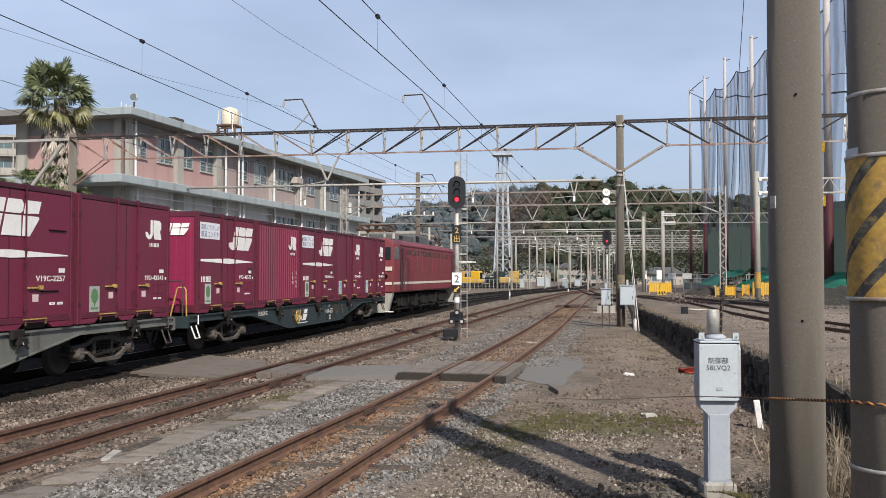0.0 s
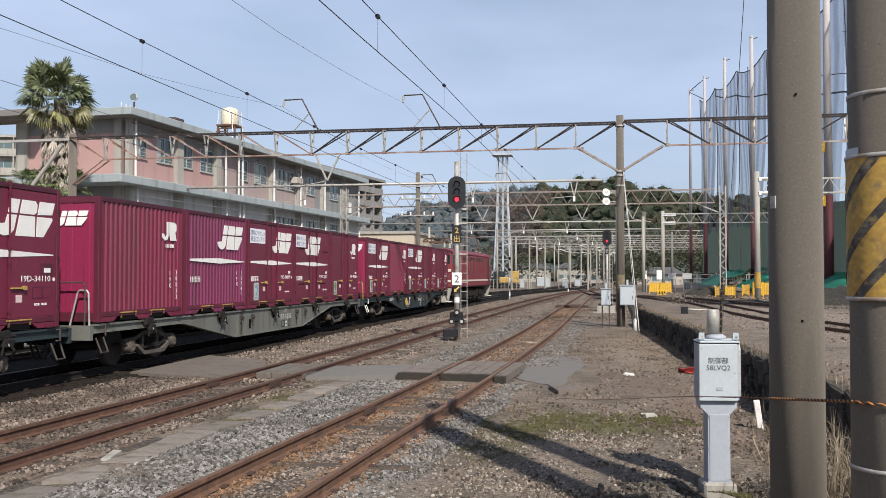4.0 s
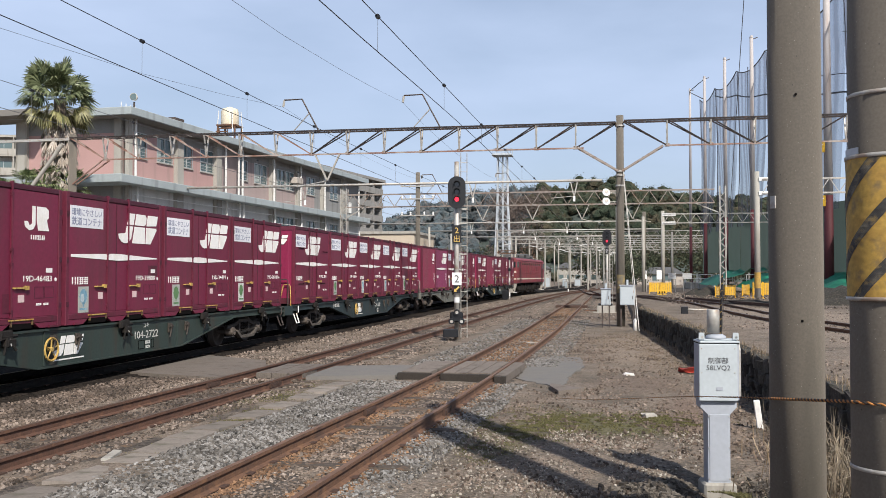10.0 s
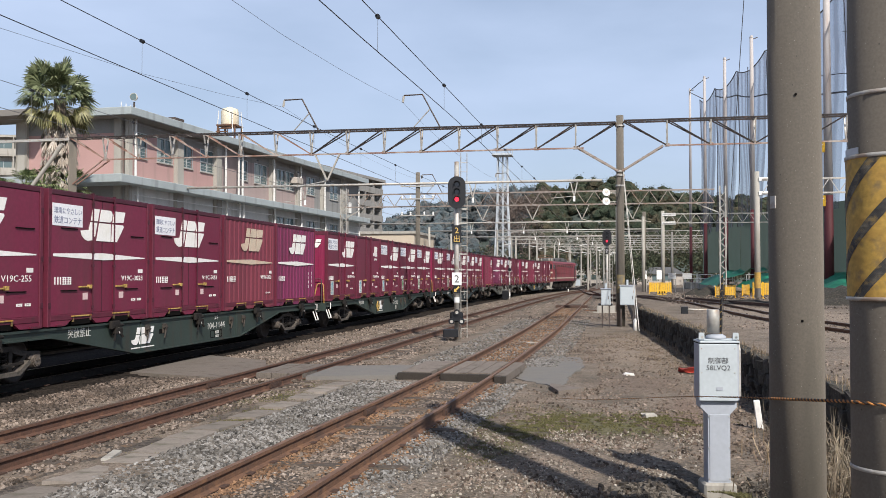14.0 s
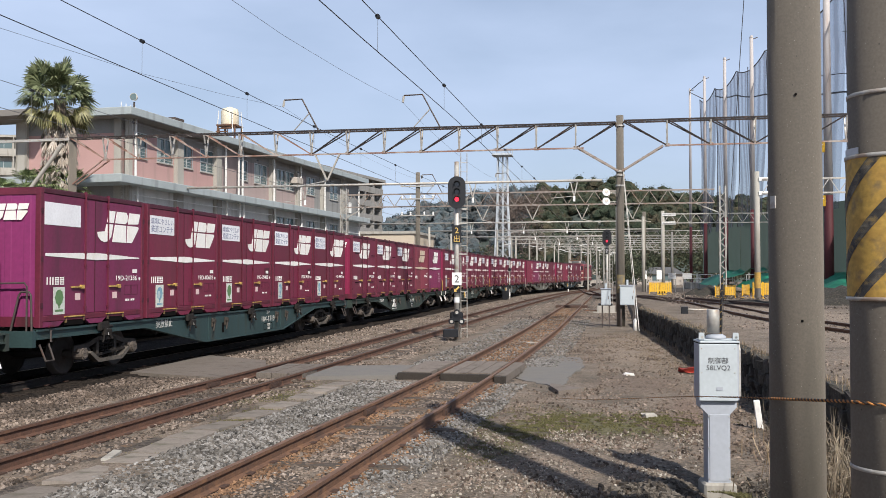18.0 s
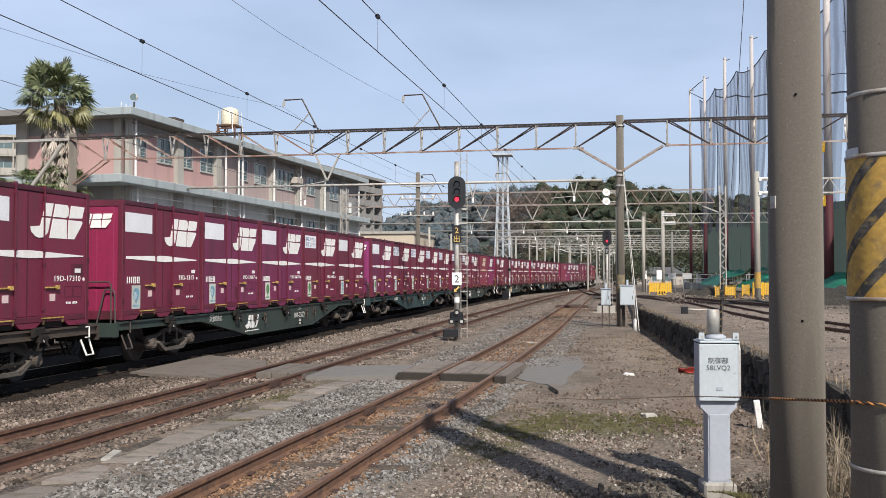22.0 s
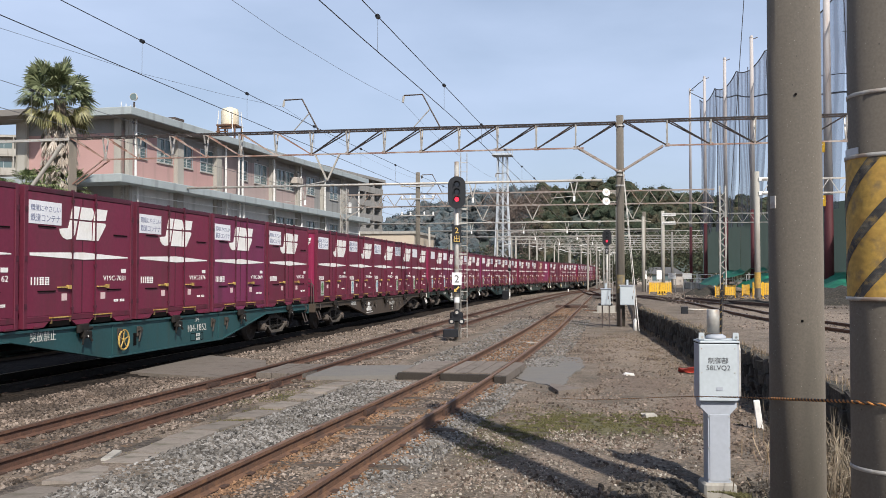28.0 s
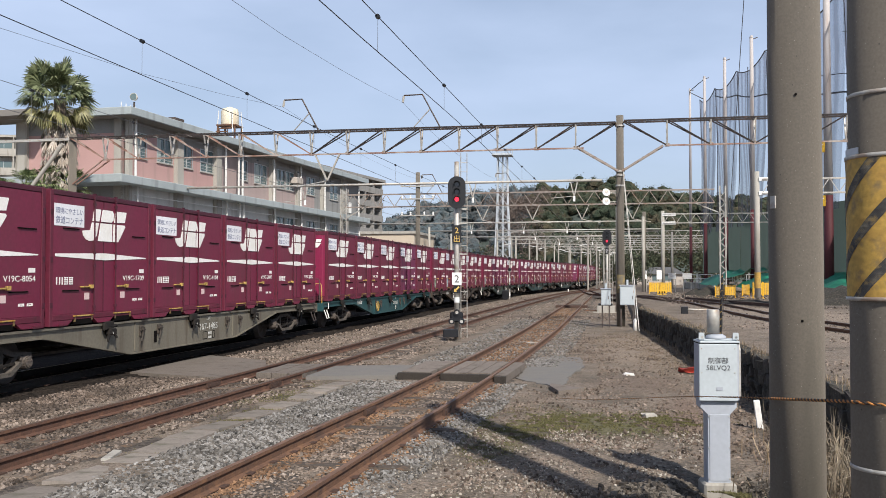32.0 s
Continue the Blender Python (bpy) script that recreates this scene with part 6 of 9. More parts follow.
# ---------------------------------------------------------------- other buildings
def block(m, w, d, floors, fh, z0, wall_m, label, bays, balcony=True):
    """An apartment block; its long front looks to -y, its side to +x."""
    ob = thing("apartment_block", m, label, "apartment building", "distant apartment blocks")
    h = floors * fh
    part("core", bx(-w / 2, w / 2, 0.9, d, -0.2, z0 + h), wall_m, ob)
    part("roof", bx(-w / 2 - 0.2, w / 2 + 0.2, 0.0, d + 0.1, z0 + h, z0 + h + 0.35), CONC_LITE, ob)
    for f in range(floors):
        z = z0 + f * fh
        part("balcony", bx(-w / 2, w / 2, 0.0, 0.9, z, z + 0.22), CONC_LITE, ob)
        part("parapet", bx(-w / 2, w / 2, -0.06, 0.04, z + 0.2, z + 1.15), CONC_LITE, ob)
        for i in range(bays):
            x = -w / 2 + (i + 0.5) * w / bays
            wd = part("window", bx(x - w / bays * 0.36, x + w / bays * 0.36, 0.85, 0.895, z + 0.3, z + 2.2), CURTAIN, ob)
            part("frame", bx(x - 0.03, x + 0.03, 0.82, 0.86, z + 0.3, z + 2.2), FRAME_W, wd)
        for i in range(3):
            y = 2 + i * (d - 3) / 3
            part("window", bx(w / 2 - 0.02, w / 2 + 0.02, y, y + 1.3, z + 1.0, z + 2.2), CURTAIN, ob)
    for i in range(bays + 1):
        x = -w / 2 + i * w / bays
        part("party_wall", bx(x - 0.08, x + 0.08, -0.02, 0.92, z0, z0 + h), CONC_LITE, ob)
    return ob


block(pose(-90.5, 126, 0, 0, 0, 20), 22, 12, 4, 2.9, 11.2, CONC_LITE, "pale concrete apartment block behind the palm", 7)
APT_GREY = mat("weathered grey concrete", (0.25, 0.245, 0.235), 0.85, var=0.2, scale=0.8, fine=14, stain=(0.15, 0.145, 0.135), streak=True)
apt = thing("apartment_block", pose(-43.9, 130.8, 0, 0, 0, -8.6), "grey concrete apartment block with open balcony rows", "apartment building", "distant apartment blocks")
LONG = 28.4
part("core", bx(-10.5, -1.5, 0.4, LONG - 0.4, -0.2, 18.0), GREYW, apt)
part("roof", bx(-11, 0.5, -0.4, LONG + 0.4, 18.15, 18.6), APT_GREY, apt)
for f in range(7):
    z = 2.0 + f * 2.36
    part("balcony", bx(-1.5, 0.0, 0.0, LONG, z - 0.18, z), APT_GREY, apt)
    part("parapet", bx(-0.12, 0.05, -0.3, LONG + 0.3, z - 0.2, z + 0.82), APT_GREY, apt)
    part("end_parapet", bx(-1.5, 0.0, LONG - 0.05, LONG + 0.25, z - 0.2, z + 0.82), APT_GREY, apt)
    for k in range(8):
        y = 1.2 + k * 3.4
        part("window", bx(-1.52, -1.47, y, y + 2.2, z + 0.1, z + 1.9), CURTAIN, apt)
for k in range(9):
    y = 0.1 + k * (LONG - 0.2) / 8
    part("fin", bx(-1.5, 0.02, y - 0.12, y + 0.12, 1.8, 18.15), APT_GREY, apt)
low = thing("warehouse", pose(-26.2, 107, 0), "long low beige flat-roofed shed beyond the train", "shed")
part("wall", bx(-5.0, 3.4, 0, 12, -0.2, 6.8), mat("beige cladding", (0.50, 0.43, 0.34), 0.8, var=0.1, scale=0.6), low)
part("roof", bx(-5.2, 3.6, -0.2, 12.2, 6.8, 7.1), CONC_LITE, low)
ROOF_T = mat("grey roof tiles", (0.12, 0.125, 0.135), 0.8, var=0.25, scale=1.2, fine=10)


def house(x, y, w, d, h, rise, wall_m, label, rot=0):
    ob = thing("house", pose(x, y, -0.1, 0, 0, rot), label, "house", "distant houses")
    part("wall", bx(-w / 2, w / 2, 0, d, 0, h), wall_m, ob)
    part("roof", slab(bmesh.new(), [(-w / 2 - 0.5, h - 0.1), (w / 2 + 0.5, h - 0.1), (w * 0.28, h + rise), (-w * 0.28, h + rise)], 1, -0.5, d + 0.5), ROOF_T, ob)
    for i in range(max(1, int(w / 2.5))):
        part("window", bx(-w / 2 + 0.6 + i * 2.4, -w / 2 + 1.9 + i * 2.4, -0.03, 0.02, 0.9, 2.1), CURTAIN, ob)
    return ob


house(9.5, 190, 9.0, 8, 2.3, 1.3, CREAMW, "low pale yard house with a grey tiled roof", 4)
house(-1.5, 230, 8, 8, 4.2, 1.6, CREAMW, "two-storey house beyond the yard")
house(-11, 280, 10, 8, 4.2, 1.5, CONC_LITE, "pale house beyond the tracks")
house(-24, 275, 12, 8, 4.0, 1.4, CONC_LITE, "pale low house beyond the tracks")
house(-38, 270, 12, 8, 5.6, 2.0, CREAMW, "cream house below the hill")
house(-60, 290, 14, 8, 6.0, 2.0, CONC_LITE, "pale house below the hill")
def digger(m, paint, boom, label):
    """A parked yard machine: tracks, turntable, cab with dark windows, engine cover and, on some, a raised boom."""
    mc = thing("yard_machine", m, label, "machine", "parked machines")
    for sx in (-1, 1):
        part("crawler", slab(bmesh.new(), [(-1.5, 0.12), (-1.3, 0.0), (1.3, 0.0), (1.5, 0.12), (1.5, 0.5), (1.3, 0.62), (-1.3, 0.62), (-1.5, 0.5)], 0, *sorted((sx * 0.75, sx * 1.15))), BLACK_R, mc)
    part("turntable", bx(-0.8, 0.8, -0.9, 0.9, 0.6, 0.8), BLACK, mc)
    part("engine_cover", bx(-1.1, 1.1, 0.1, 1.6, 0.8, 1.7, 0.1), paint, mc)
    cab_ = part("cab", bx(-1.1, 0.1, -1.4, 0.1, 0.8, 2.6, 0.1), paint, mc)
    part("window", bx(-0.95, -0.05, -1.42, -1.36, 1.4, 2.4), GLASS, cab_)
    part("window", bx(0.08, 0.12, -1.25, -0.1, 1.4, 2.4), GLASS, cab_)
    if boom:
        part("boom", tube(bmesh.new(), [(0.5, -0.6, 1.2), (0.5, -2.2, 3.3), (0.5, -4.2, 2.6), (0.5, -4.4, 0.9)], 0.16, 6), paint, mc)
    return mc


for x, y, c, bo in ((-26.8, 142, BARRIER_Y, False), (-23.4, 143, YELLOW, False), (-20.8, 142, BARRIER_Y, False), (-17.6, 144, W_BLUE, False), (-15.4, 143, YELLOW, False)):
    digger(pose(x, y, -0.1, 0, 0, 70 + 9 * (x % 3)), c, bo, "parked yellow digger across the yard" if c is not W_BLUE else "parked dark blue yard machine across the yard")
yf = thing("mesh_fence", Matrix(), "pale wire fence on thin posts in front of parked machines", "fence")
for k in range(30):
    x, y = -27.5 + 0.55 * k, 134 + 0.09 * k
    part("post", rod(bmesh.new(), (x, y, -0.2), (x, y, 1.3), 0.035, n=5), GALV, yf)
for z in (0.3, 0.75, 1.25):
    part("rail", bar(bmesh.new(), (-27.6, 134, z), (-11.4, 136.7, z), 0.03, 0.03), GALV, yf)
for x, y, w, h in ((-14.2, 150, 0.8, 1.4), (-10.6, 158, 0.9, 1.7), (-8.2, 166, 0.7, 1.4), (-12.6, 170, 1.5, 1.6), (-7.0, 148, 0.5, 1.1), (-6.2, 176, 1.2, 1.3)):
    kb = thing("relay_cabinet", pose(x, y, -0.17, 0, 0, -6), "pale relay cabinet among the far tracks", "cabinet", "relay cabinets")
    part("body", bx(-w / 2, w / 2, -0.4, 0.4, 0.0, h, 0.03), CONC_LITE, kb)
    part("roof", bx(-w / 2 - 0.08, w / 2 + 0.08, -0.48, 0.48, h, h + 0.08), WHITE_P, kb)
    part("door", bx(-w / 2 + 0.08, w / 2 - 0.08, -0.42, -0.395, 0.12, h - 0.1), BOX_GREY, kb)
shed2 = thing("loading_shelter", pose(-23.5, 126, 0), "white open shelter roof on thin posts", "shelter")
part("roof", bx(-6, 5, -2, 2, 3.6, 3.8), WHITE_P, shed2)
for x in (-5.5, -2, 1.5, 4.6):
    part("post", rod(bmesh.new(), (x, -1.8, -0.2), (x, -1.8, 3.6), 0.06, n=6), GALV, shed2)

# ---------------------------------------------------------------- radio tower
# white dulled towards blue: the haze before the tower is in its paint
WHITE_T = mat("white tower paint", (0.45, 0.49, 0.53), 0.6, var=0.12, scale=1, fine=12, bump=0)
tw = thing("radio_tower", pose(-18.35, 159, 0), "white steel lattice radio tower with a crown platform", "tower")
def tower_w(z):
    return 1.5 - 0.6 * min(1.0, z / 14.0)
for sx in (-1, 1):
    for sy in (-1, 1):
        part("leg", bar(bmesh.new(), (sx * 1.5, sy * 1.5, -0.2), (sx * 0.9, sy * 0.9, 14.0), 0.15, 0.15), WHITE_T, tw)
        part("leg", bar(bmesh.new(), (sx * 0.9, sy * 0.9, 14.0), (sx * 0.8, sy * 0.8, 22.8), 0.13, 0.13), WHITE_T, tw)
z = 0.0
while z < 22.0:
    dz = 2.3 if z < 14 else 1.9
    wa = tower_w(z) if z < 14 else 0.9 - 0.10 * (z - 14) / 8.8
    wb = tower_w(z + dz) if z + dz < 14 else 0.9 - 0.10 * (z + dz - 14) / 8.8
    bm = bmesh.new()
    for s in (-1, 1):
        for k in (-1, 1):
            bar(bm, (-k * wa, s * wa, z), (k * wb, s * wb, z + dz), 0.065, 0.065)
            bar(bm, (s * wa, -k * wa, z), (s * wb, k * wb, z + dz), 0.065, 0.065)
        bar(bm, (-wb, s * wb, z + dz), (wb, s * wb, z + dz), 0.065, 0.065)
        bar(bm, (s * wb, -wb, z + dz), (s * wb, wb, z + dz), 0.065, 0.065)
    part("bracing", bm, WHITE_T, tw)
    z += dz
part("platform", box(bx(-1.7, 1.7, -1.7, 1.7, 22.4, 22.55), -1.5, 1.5, -1.5, 1.5, 22.55, 22.7), WHITE_T, tw)
rl = bmesh.new()
for k in range(0, 16, 2):
    q = k * math.pi / 8
    rod(rl, (1.7 * math.cos(q), 1.7 * math.sin(q), 22.5), (1.7 * math.cos(q), 1.7 * math.sin(q), 23.6), 0.05, n=5)
tube(rl, [(1.7 * math.cos(k * math.pi / 8), 1.7 * math.sin(k * math.pi / 8), 23.6) for k in range(17)], 0.05, 5)
part("railing", rl, WHITE_T, tw)
part("cable_shaft", rod(bmesh.new(), (0, 0, 0), (0, 0, 22.4), 0.16, n=10), WHITE_T, tw)

# ---------------------------------------------------------------- driving range net
MESHN = bpy.data.materials.new("fine dark netting")
MESHN.use_nodes = True
_n, _l = MESHN.node_tree.nodes, MESHN.node_tree.links
_b = _n["Principled BSDF"]
_b.inputs["Base Color"].default_value, _b.inputs["Roughness"].default_value = (0.20, 0.20, 0.25, 1), 0.9
_co, _no = _n.new("ShaderNodeTexCoord"), _n.new("ShaderNodeTexNoise")
_no.inputs["Scale"].default_value = 0.12
_r = _n.new("ShaderNodeMapRange")
_r.inputs["To Min"].default_value, _r.inputs["To Max"].default_value = 0.26, 0.52
_l.new(_co.outputs["Object"], _no.inputs["Vector"])
_l.new(_no.outputs["Fac"], _r.inputs["Value"])
_wv, _wr, _ad = _n.new("ShaderNodeTexWave"), _n.new("ShaderNodeMapRange"), _n.new("ShaderNodeMath")
_wv.bands_direction = "Y"
_wv.inputs["Scale"].default_value, _wv.inputs["Distortion"].default_value, _wv.inputs["Detail"].default_value = 0.16, 2.5, 2
_wr.inputs["From Min"].default_value, _wr.inputs["To Max"].default_value = 0.25, 0.24
_ad.operation = "ADD"
_l.new(_co.outputs["Object"], _wv.inputs["Vector"])
_l.new(_wv.outputs["Fac"], _wr.inputs["Value"])
_l.new(_r.outputs["Result"], _ad.inputs[0])
_l.new(_wr.outputs["Result"], _ad.inputs[1])
_l.new(_ad.outputs[0], _b.inputs["Alpha"])
GREEN_NET = mat("dark green netting", (0.062, 0.092, 0.079), 0.95, var=0.35, scale=0.2, fine=5, second=(0.040, 0.056, 0.050), amount=0.6)
_n, _l = GREEN_NET.node_tree.nodes, GREEN_NET.node_tree.links
_tr, _mx = _n.new("ShaderNodeBsdfTranslucent"), _n.new("ShaderNodeMixShader")
_tr.inputs["Color"].default_value, _mx.inputs["Fac"].default_value = (0.12, 0.16, 0.14, 1), 0.55
_l.new(_n["Principled BSDF"].outputs["BSDF"], _mx.inputs[1])
_l.new(_tr.outputs["BSDF"], _mx.inputs[2])
_l.new(_mx.outputs["Shader"], _n["Material Output"].inputs["Surface"])
POLE_W = mat("weathered white mast", (0.43, 0.405, 0.40), 0.7, var=0.15, scale=1.0, fine=12, stain=(0.36, 0.28, 0.24), streak=True)
POLE_R = mat("red brown mast paint", (0.105, 0.024, 0.030), 0.7, var=0.2, scale=1.0, fine=12)
MASTS = [(10.93, 133.8, 27.8, 0.20), (11.95, 123.8, 27.4, 0.22), (13.08, 111.8, 27.0, 0.24), (14.22, 98.8, 26.2, 0.25), (17.9, 82.2, 27.5, 0.36), (20.5, 66.0, 27.5, 0.36)]
for x, y, h, r in MASTS:
    ms = thing("net_mast", pose(x, y, 0), "tall white and red-brown net mast of a driving range", "mast", "net masts")
    part("lower_shaft", rod(bmesh.new(), (0, 0, 0), (0, 0, 8.6), r * 1.12, r, 18), POLE_R, ms, "red-brown lower shaft", smooth=True)
    part("upper_shaft", rod(bmesh.new(), (0, 0, 8.6), (0, 0, h), r, r * 0.72, 18), POLE_W, ms, smooth=True)
    part("cap", rod(bmesh.new(), (0, 0, h), (0, 0, h + 0.25), r * 0.8, r * 0.55, 12), POLE_W, ms)
    part("pulley", bar(bmesh.new(), (0.0, 0, h - 0.15), (r + 0.35, 0, h + 0.05), 0.08, 0.08), DARK_STEEL, ms)
    part("footing", bx(-1.0, 1.0, -1.0, 1.0, -0.2, 0.9, 0.1), CONC_LITE, ms)
for x, y, h, r in MASTS[:4]:
    fence = thing("mast_guard", pose(x, y, 0.9), "white tubular guard rail round the foot of a net mast", "guard rail", "mast guards")
    for s in (-1, 1):
        for t_ in (-1, 1):
            part("post", rod(bmesh.new(), (s * 0.8, t_ * 0.8, 0), (s * 0.8, t_ * 0.8, 1.1), 0.045, n=6), WHITE_P, fence)
        for z in (0.55, 1.08):
            part("rail", rod(bmesh.new(), (s * 0.8, -0.8, z), (s * 0.8, 0.8, z), 0.045, n=6), WHITE_P, fence)
            part("rail", rod(bmesh.new(), (-0.8, s * 0.8, z), (0.8, s * 0.8, z), 0.045, n=6), WHITE_P, fence)
for z in (12.6, 8.1):
    yb = thing("yellow_sign", pose(17.25, 81.7, z), "small yellow number board fixed to a net mast", "sign", "mast signs")
    part("board", bx(-0.32, 0.32, -0.02, 0.02, -0.45, 0.45, 0.01), BARRIER_Y, yb)
    part("bar", bx(-0.16, -0.08, -0.026, -0.018, -0.28, 0.28), WHITE_P, yb)
    part("bar", bx(-0.16, 0.16, -0.026, -0.018, 0.16, 0.26), WHITE_P, yb)
    part("bracket", bar(bmesh.new(), (0.2, 0.02, 0), (0.6, 0.4, 0), 0.05, 0.05), GALV, yb)
brace = thing("mast_stay", Matrix(), "thin dark steel stays strung between two net masts", "stay")
for z0_, z1_ in ((27.7, 27.3), (27.5, 24.6)):
    part("stay_wire", rod(bmesh.new(), (MASTS[0][0], MASTS[0][1], z0_), (MASTS[1][0], MASTS[1][1], z1_), 0.05, n=6), DARK_STEEL, brace)
net = thing("range_net", Matrix(), "huge sagging grey-blue ball net hung from the masts", "net")
for (x0, y0, h0, _), (x1, y1, h1, _) in zip(MASTS, MASTS[1:]):
    bm = bmesh.new()
    rows = []
    for i in range(11):
        u = i / 10
        sag = 4 * u * (1 - u)
        bow = 1.3
        col = []
        for j in range(9):
            v = j / 8
            ztop = h0 + (h1 - h0) * u - 1.4 - 0.9 * sag
            zz = 7.5 + (ztop - 7.5) * v
            col.append(bm.verts.new((x0 + (x1 - x0) * u + bow + 0.5 * math.sin(5 * u + 3 * v) * (1 - v), y0 + (y1 - y0) * u, zz)))
        rows.append(col)
    for a_, b_ in zip(rows, rows[1:]):
        for j in range(8):
            bm.faces.new((a_[j], a_[j + 1], b_[j + 1], b_[j]))
    part("net_panel", bm, MESHN, net, smooth="all")
    part("edge_rope", tube(bmesh.new(), [(x0 + (x1 - x0) * i / 10 + 1.3 + 0.0, y0 + (y1 - y0) * i / 10, h0 + (h1 - h0) * i / 10 - 1.4 - 0.9 * 4 * (i / 10) * (1 - i / 10)) for i in range(11)], 0.06, 5), WIRE, net)
    for q in (0.0, 0.52):
        xx, yy = x0 + (x1 - x0) * q + 1.3, y0 + (y1 - y0) * q
        part("seam_rope", tube(bmesh.new(), [(xx + 0.5 * math.sin(5 * q + 3 * (z_ - 7.5) / 19) * 0.6, yy, z_) for z_ in (7.5, 13, 19, h0 - 1.5 - (0.9 if q else 0))], 0.045, 5), WIRE, net)
    for slope, r_ in ((0.187, 0.075), (0.206, 0.035), (0.249, 0.035)):
        if 1.9 + slope * y0 < h0 - 2.2 and 1.9 + slope * y1 < h1 - 1.0:
            part("cross_rope", tube(bmesh.new(), [(x0 + (x1 - x0) * i / 8 + 1.3, y0 + (y1 - y0) * i / 8, 1.9 + slope * (y0 + (y1 - y0) * i / 8) - 0.25 * math.sin(math.pi * i / 8)) for i in range(9)], r_, 5), WIRE, net)
    lo_ = bmesh.new()
    gl = [[lo_.verts.new((x0 + (x1 - x0) * i / 16 + 1.6 + 0.03 * math.sin(i * 1.9) * (1 - j / 8), y0 + (y1 - y0) * i / 16, 2.2 + 1.5 * j)) for j in range(5)] for i in range(17)]
    for i in range(16):
        for j in range(4):
            lo_.faces.new((gl[i][j], gl[i + 1][j], gl[i + 1][j + 1], gl[i][j + 1]))
    part("lower_net", lo_, GREEN_NET, net, "dark green lower netting", smooth="all")
TARP = mat("green tarpaulin", (0.02, 0.23, 0.135), 0.6, var=0.2, scale=0.6, fine=6, bump=0.3)
for (x0, y0, w, h, d) in ((13.0, 108, 5, 3.0, 20), (15.0, 92, 5, 2.6, 14), (18.5, 78, 5, 2.4, 12)):
    bm = bmesh.new()
    g = [[bm.verts.new((x0 + w * (i / 6 - 0.5), y0 + d * (j / 10 - 0.5), 0.1 + h * math.sin(math.pi * min(1, (i + 1) / 5) / 2) * (0.75 + 0.25 * noise.noise((i * 0.6, j * 0.5, x0))))) for i in range(7)] for j in range(11)]
    for j in range(10):
        for i in range(6):
            bm.faces.new((g[j][i], g[j][i + 1], g[j + 1][i + 1], g[j + 1][i]))
    tagged(part("tarpaulin", bm, TARP), "green tarpaulin spread over an earth bank", "tarpaulin", "tarpaulins")


# ---------------------------------------------------------------- yard clutter
def barrier(m, w, h, label):
    ob = thing("site_barrier", m, label, "barrier", "yellow barriers")
    part("frame", tube(bmesh.new(), [(-w / 2, 0, 0), (-w / 2, 0, h), (w / 2, 0, h), (w / 2, 0, 0)], 0.035), BARRIER_Y, ob)
    part("panel", bx(-w / 2 + 0.04, w / 2 - 0.04, -0.012, 0.012, h * 0.22, h - 0.05), BARRIER_Y, ob)
    for k in range(5):
        x = -w / 2 + (k + 1) * w / 6
        part("rib", bx(x - 0.02, x + 0.02, -0.03, -0.012, h * 0.22, h - 0.05), YELLOW, ob)
    for sx in (-1, 1):
        part("foot", bx(sx * w / 2 - 0.05, sx * w / 2 + 0.05, -0.3, 0.3, 0.0, 0.05), BARRIER_Y, ob)
    return ob


for x, y, w, h, r in ((3.78, 85, 0.95, 1.05, 6), (4.74, 85, 0.95, 1.05, 3), (6.95, 64.4, 0.32, 0.8, 30), (7.75, 64.5, 0.7, 0.8, 5), (8.7, 64.0, 0.45, 0.9, 10), (9.35, 63.2, 0.6, 1.05, 0), (10.05, 63.6, 0.6, 1.05, 0)):
    barrier(pose(x, y, upper(y) + 0.02, 0, 0, r), w, h, "bright yellow mesh site barrier on the yard")
ws = thing("warning_sign", pose(3.75, 72, upper(72) + 0.02), "small yellow warning board standing on the yard", "sign")
part("board", bx(-0.36, 0.36, -0.012, 0.012, 0.08, 0.46, 0.01), BARRIER_Y, ws)
for x in (-0.18, 0.0, 0.18):
    part("bar", bx(x - 0.05, x + 0.05, -0.018, -0.011, 0.18, 0.36), DARKHOLE, ws)
for x in (-0.3, 0.3):
    part("leg", rod(bmesh.new(), (x, 0, 0), (x, 0, 0.1), 0.02, n=6), GALV, ws)
for (x, y, w, d, h, lab) in ((6.7, 66.0, 4.6, 4, 1.0, "heap of dark excavated earth"), (11.0, 47, 6.5, 6, 1.1, "heap of dark gravelly spoil"), (6.5, 46, 4.2, 3.0, 0.35, "low heap of dark earth")):
    bm = bmesh.new()
    g = [[bm.verts.new((x + w * (i / 14 - 0.5), y + d * (j / 14 - 0.5), upper(y) - 0.1 + h * max(0, math.sin(math.pi * i / 14) * math.sin(math.pi * j / 14)) * (0.8 + 0.5 * noise.noise((i * 0.5, j * 0.5, x))))) for i in range(15)] for j in range(15)]
    for j in range(14):
        for i in range(14):
            bm.faces.new((g[j][i], g[j][i + 1], g[j + 1][i + 1], g[j + 1][i]))
    tagged(part("spoil_mound", bm, WALLM, smooth="all"), lab, "earth mound", "spoil mounds")
for x0, y0, x1, y1, rad in ((5.6, 70, 13, 78, 0.12), (4.2, 55, 6.8, 38, 0.05)):
    tagged(part("old_rail", bar(bmesh.new(), (x0, y0, upper(y0) + 0.12), (x1, y1, upper(y1) + 0.12), 0.12, 0.14), RUST_DK), "old rusty rail lying on the yard", "rail", "old rails")
